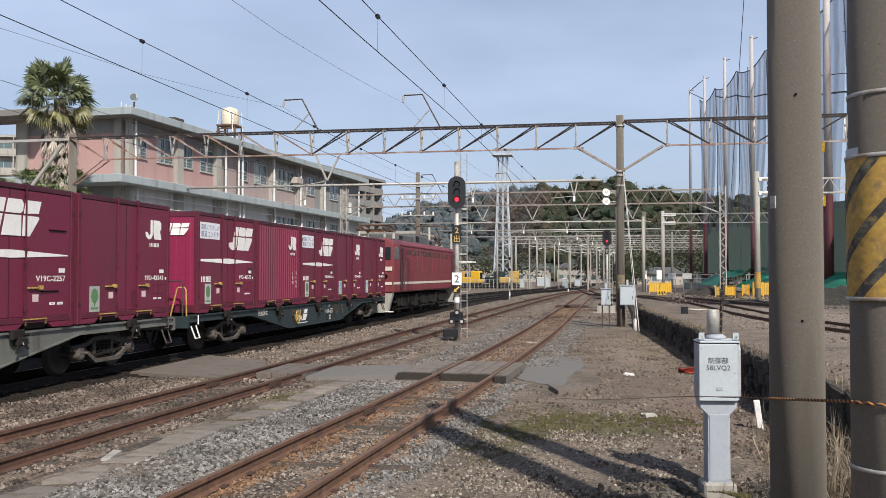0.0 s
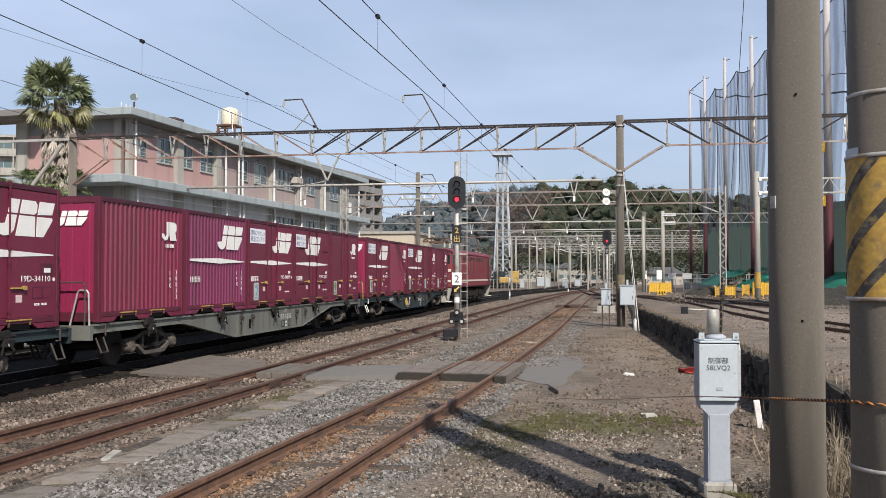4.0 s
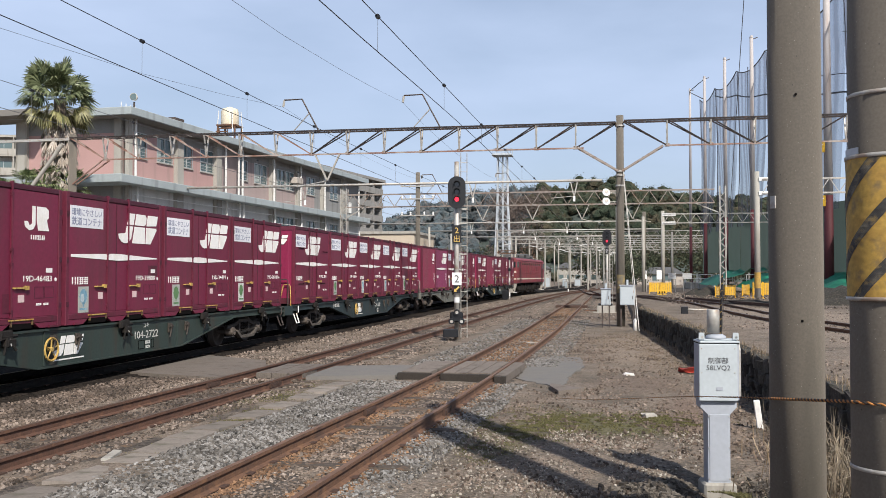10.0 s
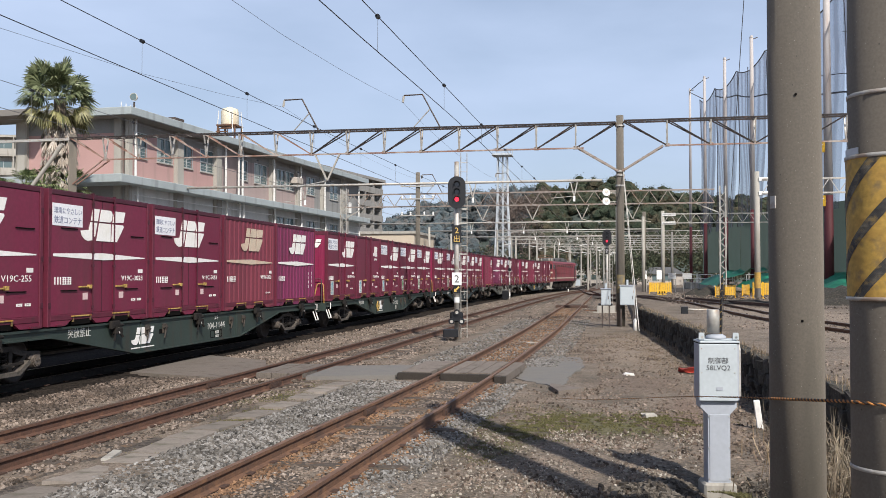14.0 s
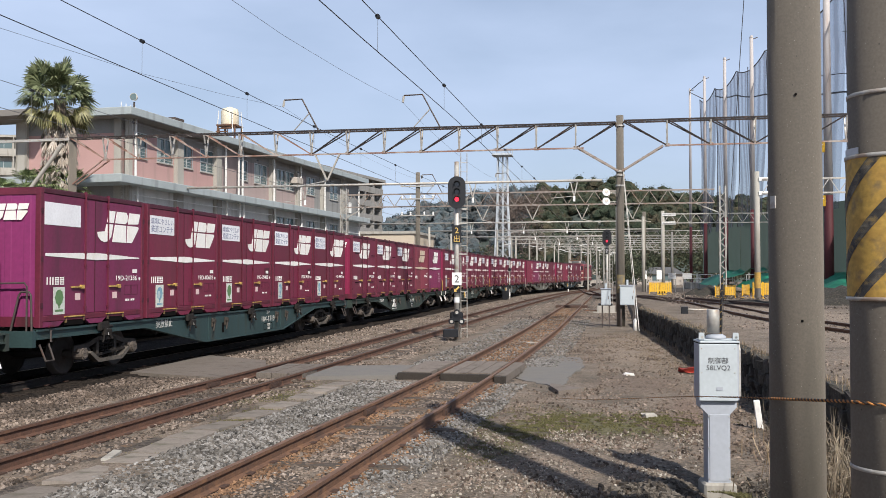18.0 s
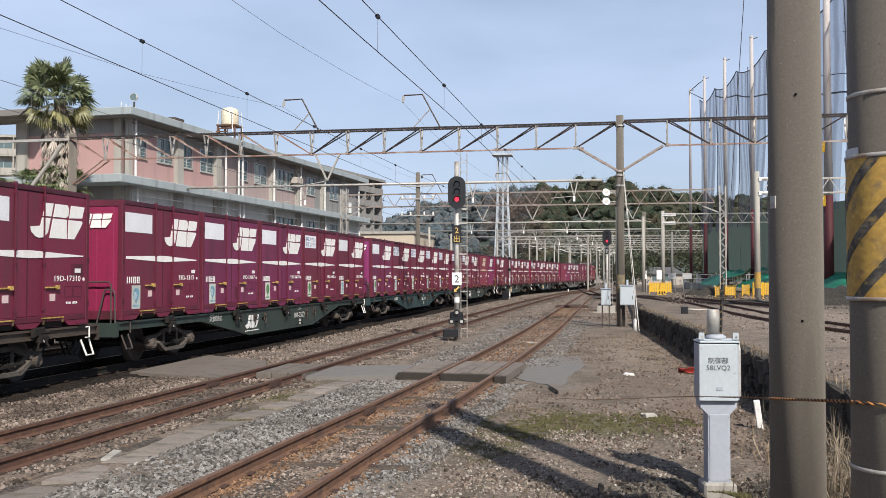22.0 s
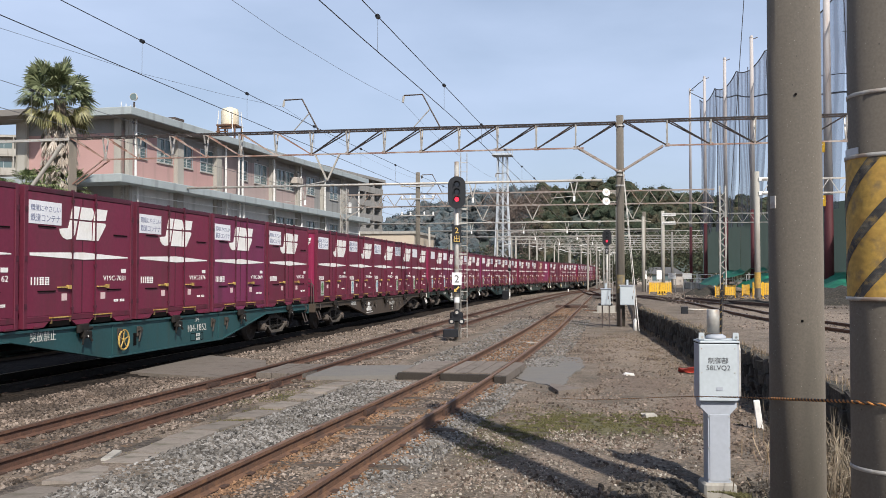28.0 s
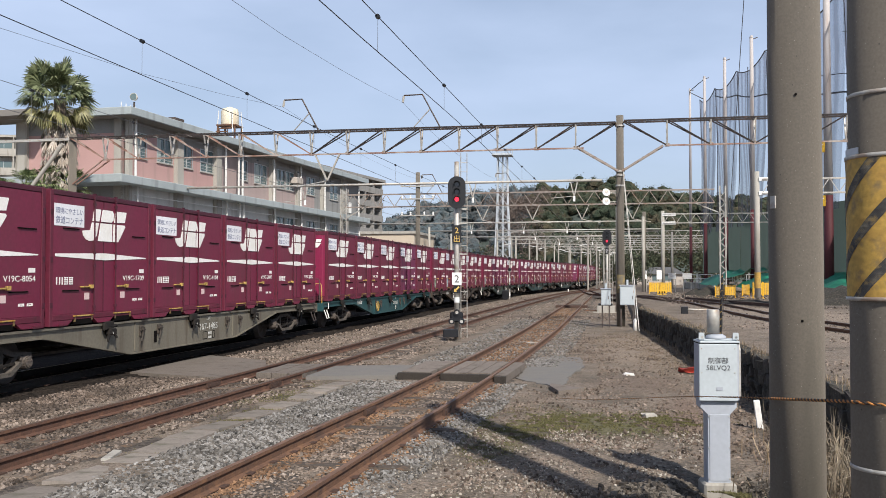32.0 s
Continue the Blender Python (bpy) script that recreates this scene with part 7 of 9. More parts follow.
for x, y, w, h, z in ((3.4, 99.5, 0.5, 0.9, 1.5), (4.6, 93.5, 0.5, 0.9, 1.5), (6.3, 101, 0.8, 0.6, 1.5), (8.0, 103, 1.0, 0.6, 1.5)):
    ob = thing("white_board", pose(x, y, 0, 0, 0, 3), "plain white board on posts beside the far yard track", "board", "white boards")
    part("face", bx(-w / 2, w / 2, -0.03, 0.03, z, z + h, 0.01), WHITE_P, ob)
    for sx in (-1, 1):
        part("post", rod(bmesh.new(), (sx * w * 0.4, 0.05, -0.1), (sx * w * 0.4, 0.05, z + h), 0.04, n=6), GALV, ob)
st = thing("striped_stake", pose(2.42, 21.9, 0.52, 0, 0, 0), "thin black and yellow striped stake", "stake")
for k in range(9):
    part("band", rod(bmesh.new(), (0.006 * k, 0, 0.16 * k), (0.006 * (k + 1), 0, 0.16 * (k + 1)), 0.026, n=8), BLACK, st)
    part("stripe", tube(bmesh.new(), [(0.006 * (k + q_ / 10) + 0.026 * math.cos(q_ * 0.5), 0.026 * math.sin(q_ * 0.5), 0.16 * k + 0.012 * q_) for q_ in range(11)], 0.009, 4), YELLOW, st)
ven = thing("low_fixture", pose(2.5, 33.5, 0.5), "small dark steel ground fixture with a pipe rail", "fixture")
part("post", bx(-0.12, 0.12, -0.1, 0.1, 0, 0.34, 0.02), BLACK, ven)
part("pipe", rod(bmesh.new(), (0.1, 0, 0.25), (0.85, 0.1, 0.22), 0.02, n=6), GALV, ven)


# ---------------------------------------------------------------- far woods
def foliage(name, count, place, size, material, label):
    """Clumps of tilted leaf faces with gaps between them, in one mesh."""
    rng = np.random.default_rng(count)
    c = place(rng, count)
    n, k = len(c), 12
    off = rng.normal(0, 1, (n, k, 3)) * np.array([0.5, 0.5, 0.42])
    s = rng.uniform(size[0], size[1], (n, 1, 1))
    ctr = c[:, None, :] + off * s
    a_ = rng.normal(0, 1, (n, k, 3))
    b_ = rng.normal(0, 1, (n, k, 3))
    a_ /= np.linalg.norm(a_, axis=2, keepdims=True)
    b_ -= a_ * (a_ * b_).sum(2, keepdims=True)
    b_ /= np.linalg.norm(b_, axis=2, keepdims=True)
    r = s * rng.uniform(0.09, 0.23, (n, k, 1))
    v = np.stack((ctr - a_ * r, ctr - b_ * r * 0.7, ctr + a_ * r, ctr + b_ * r * 0.7), 2).reshape(-1, 3)
    f = np.arange(len(v)).reshape(-1, 4)
    me = bpy.data.meshes.new(name)
    me.from_pydata(v.tolist(), [], f.tolist())
    me.materials.append(material)
    return tagged(new(name, me), label, "trees", kind="stuff")


def leaf_mat(name, lo, hi, other=None):
    """Leaves that let part of the light through; other: the tone of single crowns among them."""
    m = stone_mat(name, lo, hi)
    n, l = m.node_tree.nodes, m.node_tree.links
    if other:
        co, no, mr, cm = n.new("ShaderNodeTexCoord"), n.new("ShaderNodeTexNoise"), n.new("ShaderNodeMapRange"), n.new("ShaderNodeMix")
        no.inputs["Scale"].default_value, no.inputs["Detail"].default_value = 0.16, 1
        mr.inputs["From Min"].default_value, mr.inputs["From Max"].default_value = 0.50, 0.64
        mr.inputs["To Max"].default_value = 0.8
        cm.data_type = "RGBA"
        cm.inputs["B"].default_value = (*other, 1)
        l.new(co.outputs["Object"], no.inputs["Vector"])
        l.new(no.outputs["Fac"], mr.inputs["Value"])
        l.new(mr.outputs["Result"], cm.inputs["Factor"])
        l.new(n["Principled BSDF"].inputs["Base Color"].links[0].from_socket, cm.inputs["A"])
        l.new(cm.outputs["Result"], n["Principled BSDF"].inputs["Base Color"])
    b, out = n["Principled BSDF"], n["Material Output"]
    tr, mx = n.new("ShaderNodeBsdfTranslucent"), n.new("ShaderNodeMixShader")
    l.new(b.inputs["Base Color"].links[0].from_socket, tr.inputs["Color"])
    b.inputs["Specular IOR Level"].default_value = 0.1
    mx.inputs["Fac"].default_value = 0.42
    l.new(b.outputs["BSDF"], mx.inputs[1])
    l.new(tr.outputs["BSDF"], mx.inputs[2])
    l.new(mx.outputs["Shader"], out.inputs["Surface"])
    return m


WOODS = leaf_mat("mixed woodland leaves", (0.046, 0.064, 0.046), (0.125, 0.142, 0.092), (0.105, 0.083, 0.060))
# WOODS_M, WOODS_B and HILLB have the haze of distance mixed into their colour
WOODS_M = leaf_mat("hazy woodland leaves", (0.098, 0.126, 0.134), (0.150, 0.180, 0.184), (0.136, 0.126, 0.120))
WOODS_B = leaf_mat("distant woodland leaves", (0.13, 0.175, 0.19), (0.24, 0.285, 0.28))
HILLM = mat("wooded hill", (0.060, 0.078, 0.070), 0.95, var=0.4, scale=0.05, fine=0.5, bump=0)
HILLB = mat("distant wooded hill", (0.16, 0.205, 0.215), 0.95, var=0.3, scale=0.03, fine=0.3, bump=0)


def hill_a(x):
    ridge = np.interp(x, (-190, -150, -110, -87, -75, -56, -51, -36, -18, -14, -5, 3, 14, 26, 60, 100, 150), (0, 17, 20, 23, 29.5, 32, 35, 35.5, 36, 38, 39.5, 38, 35, 33, 31, 26, 0))
    return float(ridge) + 0.8 * math.sin(x * 0.43) + 0.6 * math.sin(x * 0.97 + 1)


def hill_b(x):
    return 50 + 12 * math.exp(-((x + 62) / 45) ** 2) - 14 * max(0.0, min(1.0, (-105 - x) / 60)) + 3 * math.sin(x * 0.05) + 1.5 * math.sin(x * 0.17)


def hill(name, fx, x0, x1, y0, depth, material, label):
    bm_ = bmesh.new()
    g = [[bm_.verts.new((x0 + (x1 - x0) * i / 80, y0 + depth * j / 10, max(-1.0, fx(x0 + (x1 - x0) * i / 80) * (1.0 if j > 6 else (j / 6.5) ** 0.8) - 3.0))) for i in range(81)] for j in range(11)]
    for j in range(10):
        for i in range(80):
            bm_.faces.new((g[j][i], g[j][i + 1], g[j + 1][i + 1], g[j + 1][i]))
    return tagged(part(name, bm_, material, smooth="all"), label, "hill", kind="structure")


hill("hill", hill_a, -190, 170, 300, 90, HILLM, "wooded hill behind the yard")
hill("far_hill", hill_b, -330, 60, 560, 140, HILLB, "distant wooded hills tinted with blue haze")


def crowns(seed, fx, x0, x1, y0, depth, trees, wide):
    """Centres and radii of the tree crowns on a hillside."""
    rng = np.random.default_rng(seed)
    x, u = rng.uniform(x0, x1, trees), rng.random(trees) ** 0.85 * 0.80
    top = np.array([max(0.0, fx(q)) for q in x]) * np.where(u > 0.65, 1.0, (u / 0.65) ** 0.8) + rng.normal(0, 0.7, trees)
    rad = rng.uniform(wide[0], wide[1], trees)
    return np.stack((x, y0 + depth * u, np.maximum(top - 1.0 - rad * 0.85, 1.0)), 1), rad


def on_crowns(table):
    """Clump places on the outer side of the crowns."""
    ctr, rad = table

    def place(rng, n):
        k = rng.integers(0, len(rad), n)
        d = rng.normal(0, 1, (n, 3)) + np.array([0, -0.5, 0.45])
        d /= np.linalg.norm(d, axis=1, keepdims=True)
        d *= rng.uniform(0.90, 1.04, (n, 1)) * np.array([1.0, 1.0, 0.85])
        return ctr[k] + d * rad[k][:, None]
    return place


def crown_bodies(name, table, material, label):
    """The dense inside of each crown, a lumpy dome, all in one mesh."""
    ball = bmesh.new()
    bmesh.ops.create_icosphere(ball, subdivisions=1, radius=1.0)
    ball.verts.ensure_lookup_table()
    base = np.array([v.co[:] for v in ball.verts])
    faces = np.array([[v.index for v in f.verts] for f in ball.faces])
    ball.free()
    rng = np.random.default_rng(len(table[1]))
    ctr, rad = table
    n = len(rad)
    lump = 1.0 + 0.16 * np.sin(base[None] * rng.uniform(2.5, 4.5, (n, 1, 3)) + rng.uniform(0, 6.28, (n, 1, 3))).sum(2, keepdims=True) * 0.6
    v = ctr[:, None, :] + (base[None] + rng.uniform(-0.22, 0.22, (n, len(base), 3))) * np.array([0.97, 0.97, 0.83]) * lump * rad[:, None, None]
    f = faces[None] + (np.arange(n) * len(base))[:, None, None]
    me = bpy.data.meshes.new(name)
    me.from_pydata(v.reshape(-1, 3).tolist(), [], f.reshape(-1, 3).tolist())
    me.materials.append(material)
    return tagged(new(name, me), label, "trees", kind="stuff")


# the shade inside the crowns is put into this darker green
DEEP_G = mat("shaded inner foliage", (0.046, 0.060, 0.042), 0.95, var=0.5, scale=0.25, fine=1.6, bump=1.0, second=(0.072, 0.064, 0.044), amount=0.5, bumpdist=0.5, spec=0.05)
# the same distance haze, put into the crown colour as pale blue-grey
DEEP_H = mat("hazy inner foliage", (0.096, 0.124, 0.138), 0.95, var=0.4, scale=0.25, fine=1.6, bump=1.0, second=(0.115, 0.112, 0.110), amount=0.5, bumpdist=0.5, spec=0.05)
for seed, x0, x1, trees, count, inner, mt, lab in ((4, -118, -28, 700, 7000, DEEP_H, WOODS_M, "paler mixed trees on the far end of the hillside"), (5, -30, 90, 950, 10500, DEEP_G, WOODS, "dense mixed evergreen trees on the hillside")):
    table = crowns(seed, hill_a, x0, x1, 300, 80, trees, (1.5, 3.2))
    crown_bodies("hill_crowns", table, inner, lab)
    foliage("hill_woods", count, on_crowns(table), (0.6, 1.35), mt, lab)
AUTUMN = stone_mat("russet autumn leaves", (0.098, 0.080, 0.072), (0.150, 0.120, 0.104))
foliage("russet_woods", 1500, on_crowns(crowns(6, lambda q: hill_a(q) * 0.9, -42, -24, 297, 60, 40, (2.2, 4.2))), (0.9, 1.8), AUTUMN, "russet autumn trees on the hillside")
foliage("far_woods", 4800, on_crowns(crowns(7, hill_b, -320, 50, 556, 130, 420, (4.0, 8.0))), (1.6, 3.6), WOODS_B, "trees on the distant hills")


def grove(boxes):
    def place(rng, n):
        b = np.array(boxes)[rng.integers(0, len(boxes), n)]
        q = rng.normal(0, 0.42, (n, 3)).clip(-1, 1)
        return np.stack((b[:, 0] + q[:, 0] * b[:, 3], b[:, 1] + q[:, 1] * b[:, 3], (b[:, 2] * (0.55 + 0.45 * q[:, 2])).clip(0.2, 99)), 1)
    return place


foliage("yard_bushes", 2600, grove([(3.5, 215, 8, 9), (12, 230, 12, 12), (20, 235, 14, 12), (-4, 235, 9, 6), (30, 240, 14, 14), (-30, 250, 9, 12), (-48, 255, 9, 12), (-70, 260, 9, 14), (8, 200, 6, 5), (25, 190, 12, 9)]), (1.0, 2.4), WOODS, "trees and bushes beyond the end of the yard")
foliage("track_bush", 420, grove([(0.2, 178, 4.6, 3.2), (2.6, 176, 4.2, 2.6), (4.6, 180, 4.8, 3.0)]), (0.7, 1.3), WOODS, "dark evergreen bush beside the far tracks")

for k in range(0, 16):
    x, y = (-12.5 + 1.1 * (k % 8) + 0.35 * k, 118 + 9.5 * k) if k < 8 else (-3.0 + 0.9 * (k - 8), 122 + 14 * (k - 8))
    lp = thing("line_pole", pose(x, y, -0.15), "distant pale overhead-line pole with a cantilever arm", "pole", "distant line poles")
    part("shaft", rod(bmesh.new(), (0, 0, 0), (0, 0, 6.8 + 0.3 * (k % 3)), 0.12, 0.10, 10), CONC_LITE, lp)
    part("cantilever", tube(bmesh.new(), [(0, 0, 6.4), (1.9 if k % 2 else -1.9, 0, 6.9), (0, 0, 6.7)], 0.04), GALV, lp)
    part("insulator", rod(bmesh.new(), (0, 0, 6.1), (1.0 if k % 2 else -1.0, 0, 5.9), 0.04, n=6), WHITE_S, lp)


# ---------------------------------------------------------------- the train
CL, CW, CH, PITCH, WAGON = 3.715, 2.45, 2.5, 3.86, 20.4
XS = CW / 2


def fy(q):
    return (q - 0.5) * CL


def plate(y0, y1, z0, z1, x=XS, t=0.006):
    return bx(x, x + t, y0, y1, z0, z1)


def leaning_mark(y0, y1, z0, z1, x):
    """A row of leaning white blocks with a thin gap across, the operator's mark as plain shapes."""
    w, h = y1 - y0, z1 - z0
    def P(*pts):
        return [(y0 + u * w, z0 + v * h) for u, v in pts]
    shapes = [
        [(0.0, 0.30)] + [(0.17 - 0.17 * math.cos(q), 0.30 - 0.30 * math.sin(q)) for q in (0.5, 1.0, 1.45)] + [(0.24, 0.03), (0.31, 0.18), (0.355, 0.575), (0.205, 0.575), (0.17, 0.34)],
        [(0.215, 0.625), (0.365, 0.625), (0.405, 1.0), (0.255, 1.0)],
        [(0.40, 0.625), (0.64, 0.625), (0.685, 0.70), (0.695, 0.90), (0.66, 1.0), (0.44, 1.0)],
        [(0.335, 0.02), (0.655, 0.02), (0.655, 0.575), (0.395, 0.575)],
        [(0.675, 0.02), (0.80, 0.02), (0.915, 0.36), (0.965, 0.52), (0.95, 0.575), (0.69, 0.575)],
        [(0.70, 0.625), (0.955, 0.66), (1.0, 1.0), (0.735, 1.0)],
    ]
    bm = bmesh.new()
    for s in shapes:
        slab(bm, P(*s), 0, x, x + 0.006)
    return bm


def round_mark(y0, y1, z0, z1, x):
    """Two white blocks, one hooked and one looped, as plain shapes."""
    w, h = y1 - y0, z1 - z0
    shapes = [
        [(0.0, 0.36), (0.04, 0.14), (0.20, 0.0), (0.36, 0.06), (0.44, 0.24), (0.44, 0.98), (0.32, 0.98), (0.32, 0.30), (0.22, 0.18), (0.14, 0.36)],
        [(0.50, 0.98), (0.86, 0.98), (0.98, 0.86), (0.98, 0.56), (0.90, 0.46), (1.0, 0.02), (0.56, 0.02), (0.50, 0.40)],
    ]
    bm = bmesh.new()
    for s in shapes:
        slab(bm, [(y0 + u * w, z0 + v * h) for u, v in s], 0, x, x + 0.006)
    return bm


def print_bars(y0, y1, z0, z1, x, n):
    """A short line of writing as upright bars."""
    bm = bmesh.new()
    w = (y1 - y0) / n
    for i in range(n):
        if i % 4 == 3:
            continue
        if i % 4 == 1:
            box(bm, x, x + 0.005, y0 + i * w, y0 + (i + 0.78) * w, z0, z0 + (z1 - z0) * 0.42)
            box(bm, x, x + 0.005, y0 + i * w, y0 + (i + 0.78) * w, z0 + (z1 - z0) * 0.6, z1)
        else:
            box(bm, x, x + 0.005, y0 + i * w, y0 + (i + 0.74) * w, z0, z1)
    return bm


def owner_bars(y0, y1, z0, z1, x):
    """The owner's line as thin bars: two upright strokes, then two close-set blocks."""
    bm = bmesh.new()
    w, h = y1 - y0, z1 - z0
    for u in (0.06, 0.22, 0.36):
        box(bm, x, x + 0.005, y0 + u * w, y0 + (u + 0.055) * w, z0, z1)
    for u in (0.49, 0.76):
        for v in (0.0, 0.30, 0.60, 0.88):
            box(bm, x, x + 0.005, y0 + u * w, y0 + (u + 0.22) * w, z0 + v * h, z0 + (v + 0.12) * h)
        box(bm, x, x + 0.005, y0 + (u + 0.03) * w, y0 + (u + 0.07) * w, z0, z1)
        box(bm, x, x + 0.005, y0 + (u + 0.15) * w, y0 + (u + 0.19) * w, z0, z1)
    return bm


SHARED = {}


def shared(key, make, material, smooth=False):
    if key not in SHARED:
        SHARED[key] = mesh_of(key.split("|")[0], make(), material, smooth)
    return SHARED[key]


def corrugated(y0, y1, z0, z1, x, pitch=0.185, depth=0.035):
    bm, ys = bmesh.new(), []
    y = y0
    while y < y1 - 0.01:
        ys += [(y, 0.0), (y + pitch * 0.30, 0.0), (y + pitch * 0.42, -depth), (y + pitch * 0.88, -depth)]
        y += pitch
    ys = [q for q in ys if q[0] < y1] + [(y1, 0.0)]
    lo = [bm.verts.new((x + d, yy, z0)) for yy, d in ys]
    hi = [bm.verts.new((x + d, yy, z1)) for yy, d in ys]
    for i in range(len(ys) - 1):
        bm.faces.new((lo[i], lo[i + 1], hi[i + 1], hi[i]))
    return bm


def body_mesh(style):
    bm = bx(-XS + 0.03, XS - 0.045, -CL / 2 + 0.03, CL / 2 - 0.03, 0.12, CH - 0.02)
    return bm


def frame_mesh():
    bm = bmesh.new()
    for sy in (-1, 1):
        for sx in (-1, 1):
            x0, x1 = sorted((sx * XS, sx * (XS - 0.11)))
            y0, y1 = sorted((sy * CL / 2, sy * (CL / 2 - 0.10)))
            box(bm, x0, x1, y0, y1, 0.0, CH, 0.008)
    for sx in (-1, 1):
        x0, x1 = sorted((sx * (XS - 0.004), sx * (XS - 0.10)))
        box(bm, x0, x1, -CL / 2 + 0.1, CL / 2 - 0.1, 0.10, 0.21, 0.01)
    for sy in (-1, 1):
        y0, y1 = sorted((sy * (CL / 2 - 0.004), sy * (CL / 2 - 0.08)))
        box(bm, -XS + 0.1, XS - 0.1, y0, y1, CH - 0.12, CH - 0.004)
        box(bm, -XS + 0.1, XS - 0.1, y0, y1, 0.02, 0.20)
    return bm


def end_mesh(sy):
    """An end wall pressed with shallow upright ribs, one sheet."""
    y = sy * (CL / 2 - 0.022)
    rows = [(-XS + 0.1, 0.0)]
    for i in range(6):
        x = -0.95 + i * 0.38
        rows += [(x - 0.075, 0.0), (x - 0.055, 0.005), (x + 0.055, 0.005), (x + 0.075, 0.0)]
    rows.append((XS - 0.1, 0.0))
    bm = bmesh.new()
    lo = [bm.verts.new((x, y + sy * d, 0.2)) for x, d in rows]
    hi = [bm.verts.new((x, y + sy * d, CH - 0.12)) for x, d in rows]
    for i in range(len(rows) - 1):
        f = (lo[i], lo[i + 1], hi[i + 1], hi[i])
        bm.faces.new(f if sy < 0 else f[::-1])
    return bm


POSTS = {"D": (0.387, 0.485, 0.607), "V": (0.393, 0.490, 0.606), "G": (), "B": ()}
HANDLES = {"D": (0.262, 0.622), "V": (0.268, 0.626), "G": (), "B": ()}


def container(style, mark, panel, paint, number, m):
    """One twelve-foot freight container; y runs along the train, +x is its lettered side."""
    names = {"D": "side-door", "V": "ventilated", "G": "corrugated", "B": "ribbed ventilated"}
    tone = "faded purple" if paint is PURPLE else "sun-bleached red" if paint is FADED else "maroon"
    extra = {"text": "white slogan panel", "blank": "blank white panel", "": "white mark"}[panel]
    ob = thing("freight_container", m, "%s %s steel freight container with %s" % (tone, names[style], extra), "container", "containers on the train")
    part("body", shared("body|" + paint.name, lambda: body_mesh(style), paint), None, ob)
    part("corner_frame", shared("corner_frame", frame_mesh, POST_M), None, ob)
    part("top_rail", shared("top_rail", lambda: bx(XS - 0.10, XS - 0.002, -CL / 2 + 0.1, CL / 2 - 0.1, CH - 0.085, CH - 0.002, 0.008), MAROON_DK), None, ob, "dark weathered top rail")
    part("roof", shared("roof", lambda: bx(-XS + 0.02, XS - 0.02, -CL / 2 + 0.02, CL / 2 - 0.02, CH - 0.02, CH + 0.012), MAROON_DK), None, ob)
    endp = PURPLE_END_LIT if paint is PURPLE else WINE_END_LIT
    for sy in (-1, 1):
        part("end_wall", shared("end_wall|%d%s" % (sy, endp.name), lambda: end_mesh(sy), endp), None, ob)
    if style in "DV":
        p0, p1, p2 = POSTS[style]
        part("side_panel", shared("side_panel|0" + style + paint.name, lambda: bx(XS - 0.05, XS - 0.014, fy(0.03), fy(p0) - 0.01, 0.21, CH - 0.09, 0.006), paint), None, ob)
        part("side_panel", shared("side_panel|1" + style + paint.name, lambda: bx(XS - 0.05, XS - 0.014, fy(p2) + 0.01, fy(0.97), 0.21, CH - 0.09, 0.006), paint), None, ob)
        part("door", shared("door|0" + style + paint.name, lambda: bx(XS - 0.05, XS - 0.02, fy(p0) + 0.012, fy(p1) - 0.006, 0.215, CH - 0.1, 0.006), paint), None, ob)
        part("door", shared("door|1" + style + paint.name, lambda: bx(XS - 0.05, XS - 0.02, fy(p1) + 0.006, fy(p2) - 0.012, 0.215, CH - 0.1, 0.006), paint), None, ob)

        def lockbar(q):
            bm = rod(bmesh.new(), (XS + 0.004, fy(q), 0.2), (XS + 0.004, fy(q), CH - 0.02), 0.018, n=6)
            for z in (0.3, 1.1, 1.35, CH - 0.2):
                box(bm, XS - 0.02, XS + 0.022, fy(q) - 0.03, fy(q) + 0.03, z, z + 0.05)
            box(bm, XS - 0.03, XS + 0.02, fy(q) - 0.025, fy(q) + 0.025, CH - 0.05, CH + 0.035)
            return bm
        for q in (p0, p2):
            part("lock_bar", shared("lock_bar|%.3f%s" % (q, paint.name), lambda: lockbar(q), MAROON_DK if style == "V" else POST_M), None, ob)
        part("door_seam", shared("door_seam|" + style, lambda: bx(XS - 0.022, XS - 0.012, fy(p1) - 0.012, fy(p1) + 0.012, 0.22, CH - 0.1), MAROON_DK), None, ob)
        for q in HANDLES[style]:
            part("latch_handle", shared("latch_handle|%.2f" % q, lambda: box(bx(XS - 0.012, XS + 0.03, fy(q), fy(q + 0.105), 0.705, 0.73), XS - 0.012, XS + 0.04, fy(q + 0.08), fy(q + 0.105), 0.685, 0.755), YELLOW), None, ob, "yellow latch handle")
            part("tag", shared("tag|%.2f" % q, lambda: bx(XS - 0.014, XS - 0.009, fy(q + 0.04), fy(q + 0.085), 0.47, 0.60), PINK_LB), None, ob, "small pink and white label")
        for q in (0.012, 0.988):
            for z in (0.35, 1.18, 2.05):
                part("hinge", shared("hinge|%.2f%.2f" % (q, z), lambda: bx(XS - 0.02, XS + 0.012, fy(q) - 0.035, fy(q) + 0.035, z, z + 0.09), MAROON_DK), None, ob)
        if style == "V":
            def slits():
                bm = bmesh.new()
                for q, z in ((0.18, 0.64), (0.80, 0.64), (0.18, 1.80), (0.86, 1.74)):
                    box(bm, XS - 0.016, XS + 0.006, fy(q - 0.07), fy(q + 0.07), z, z + 0.022)
                return bm
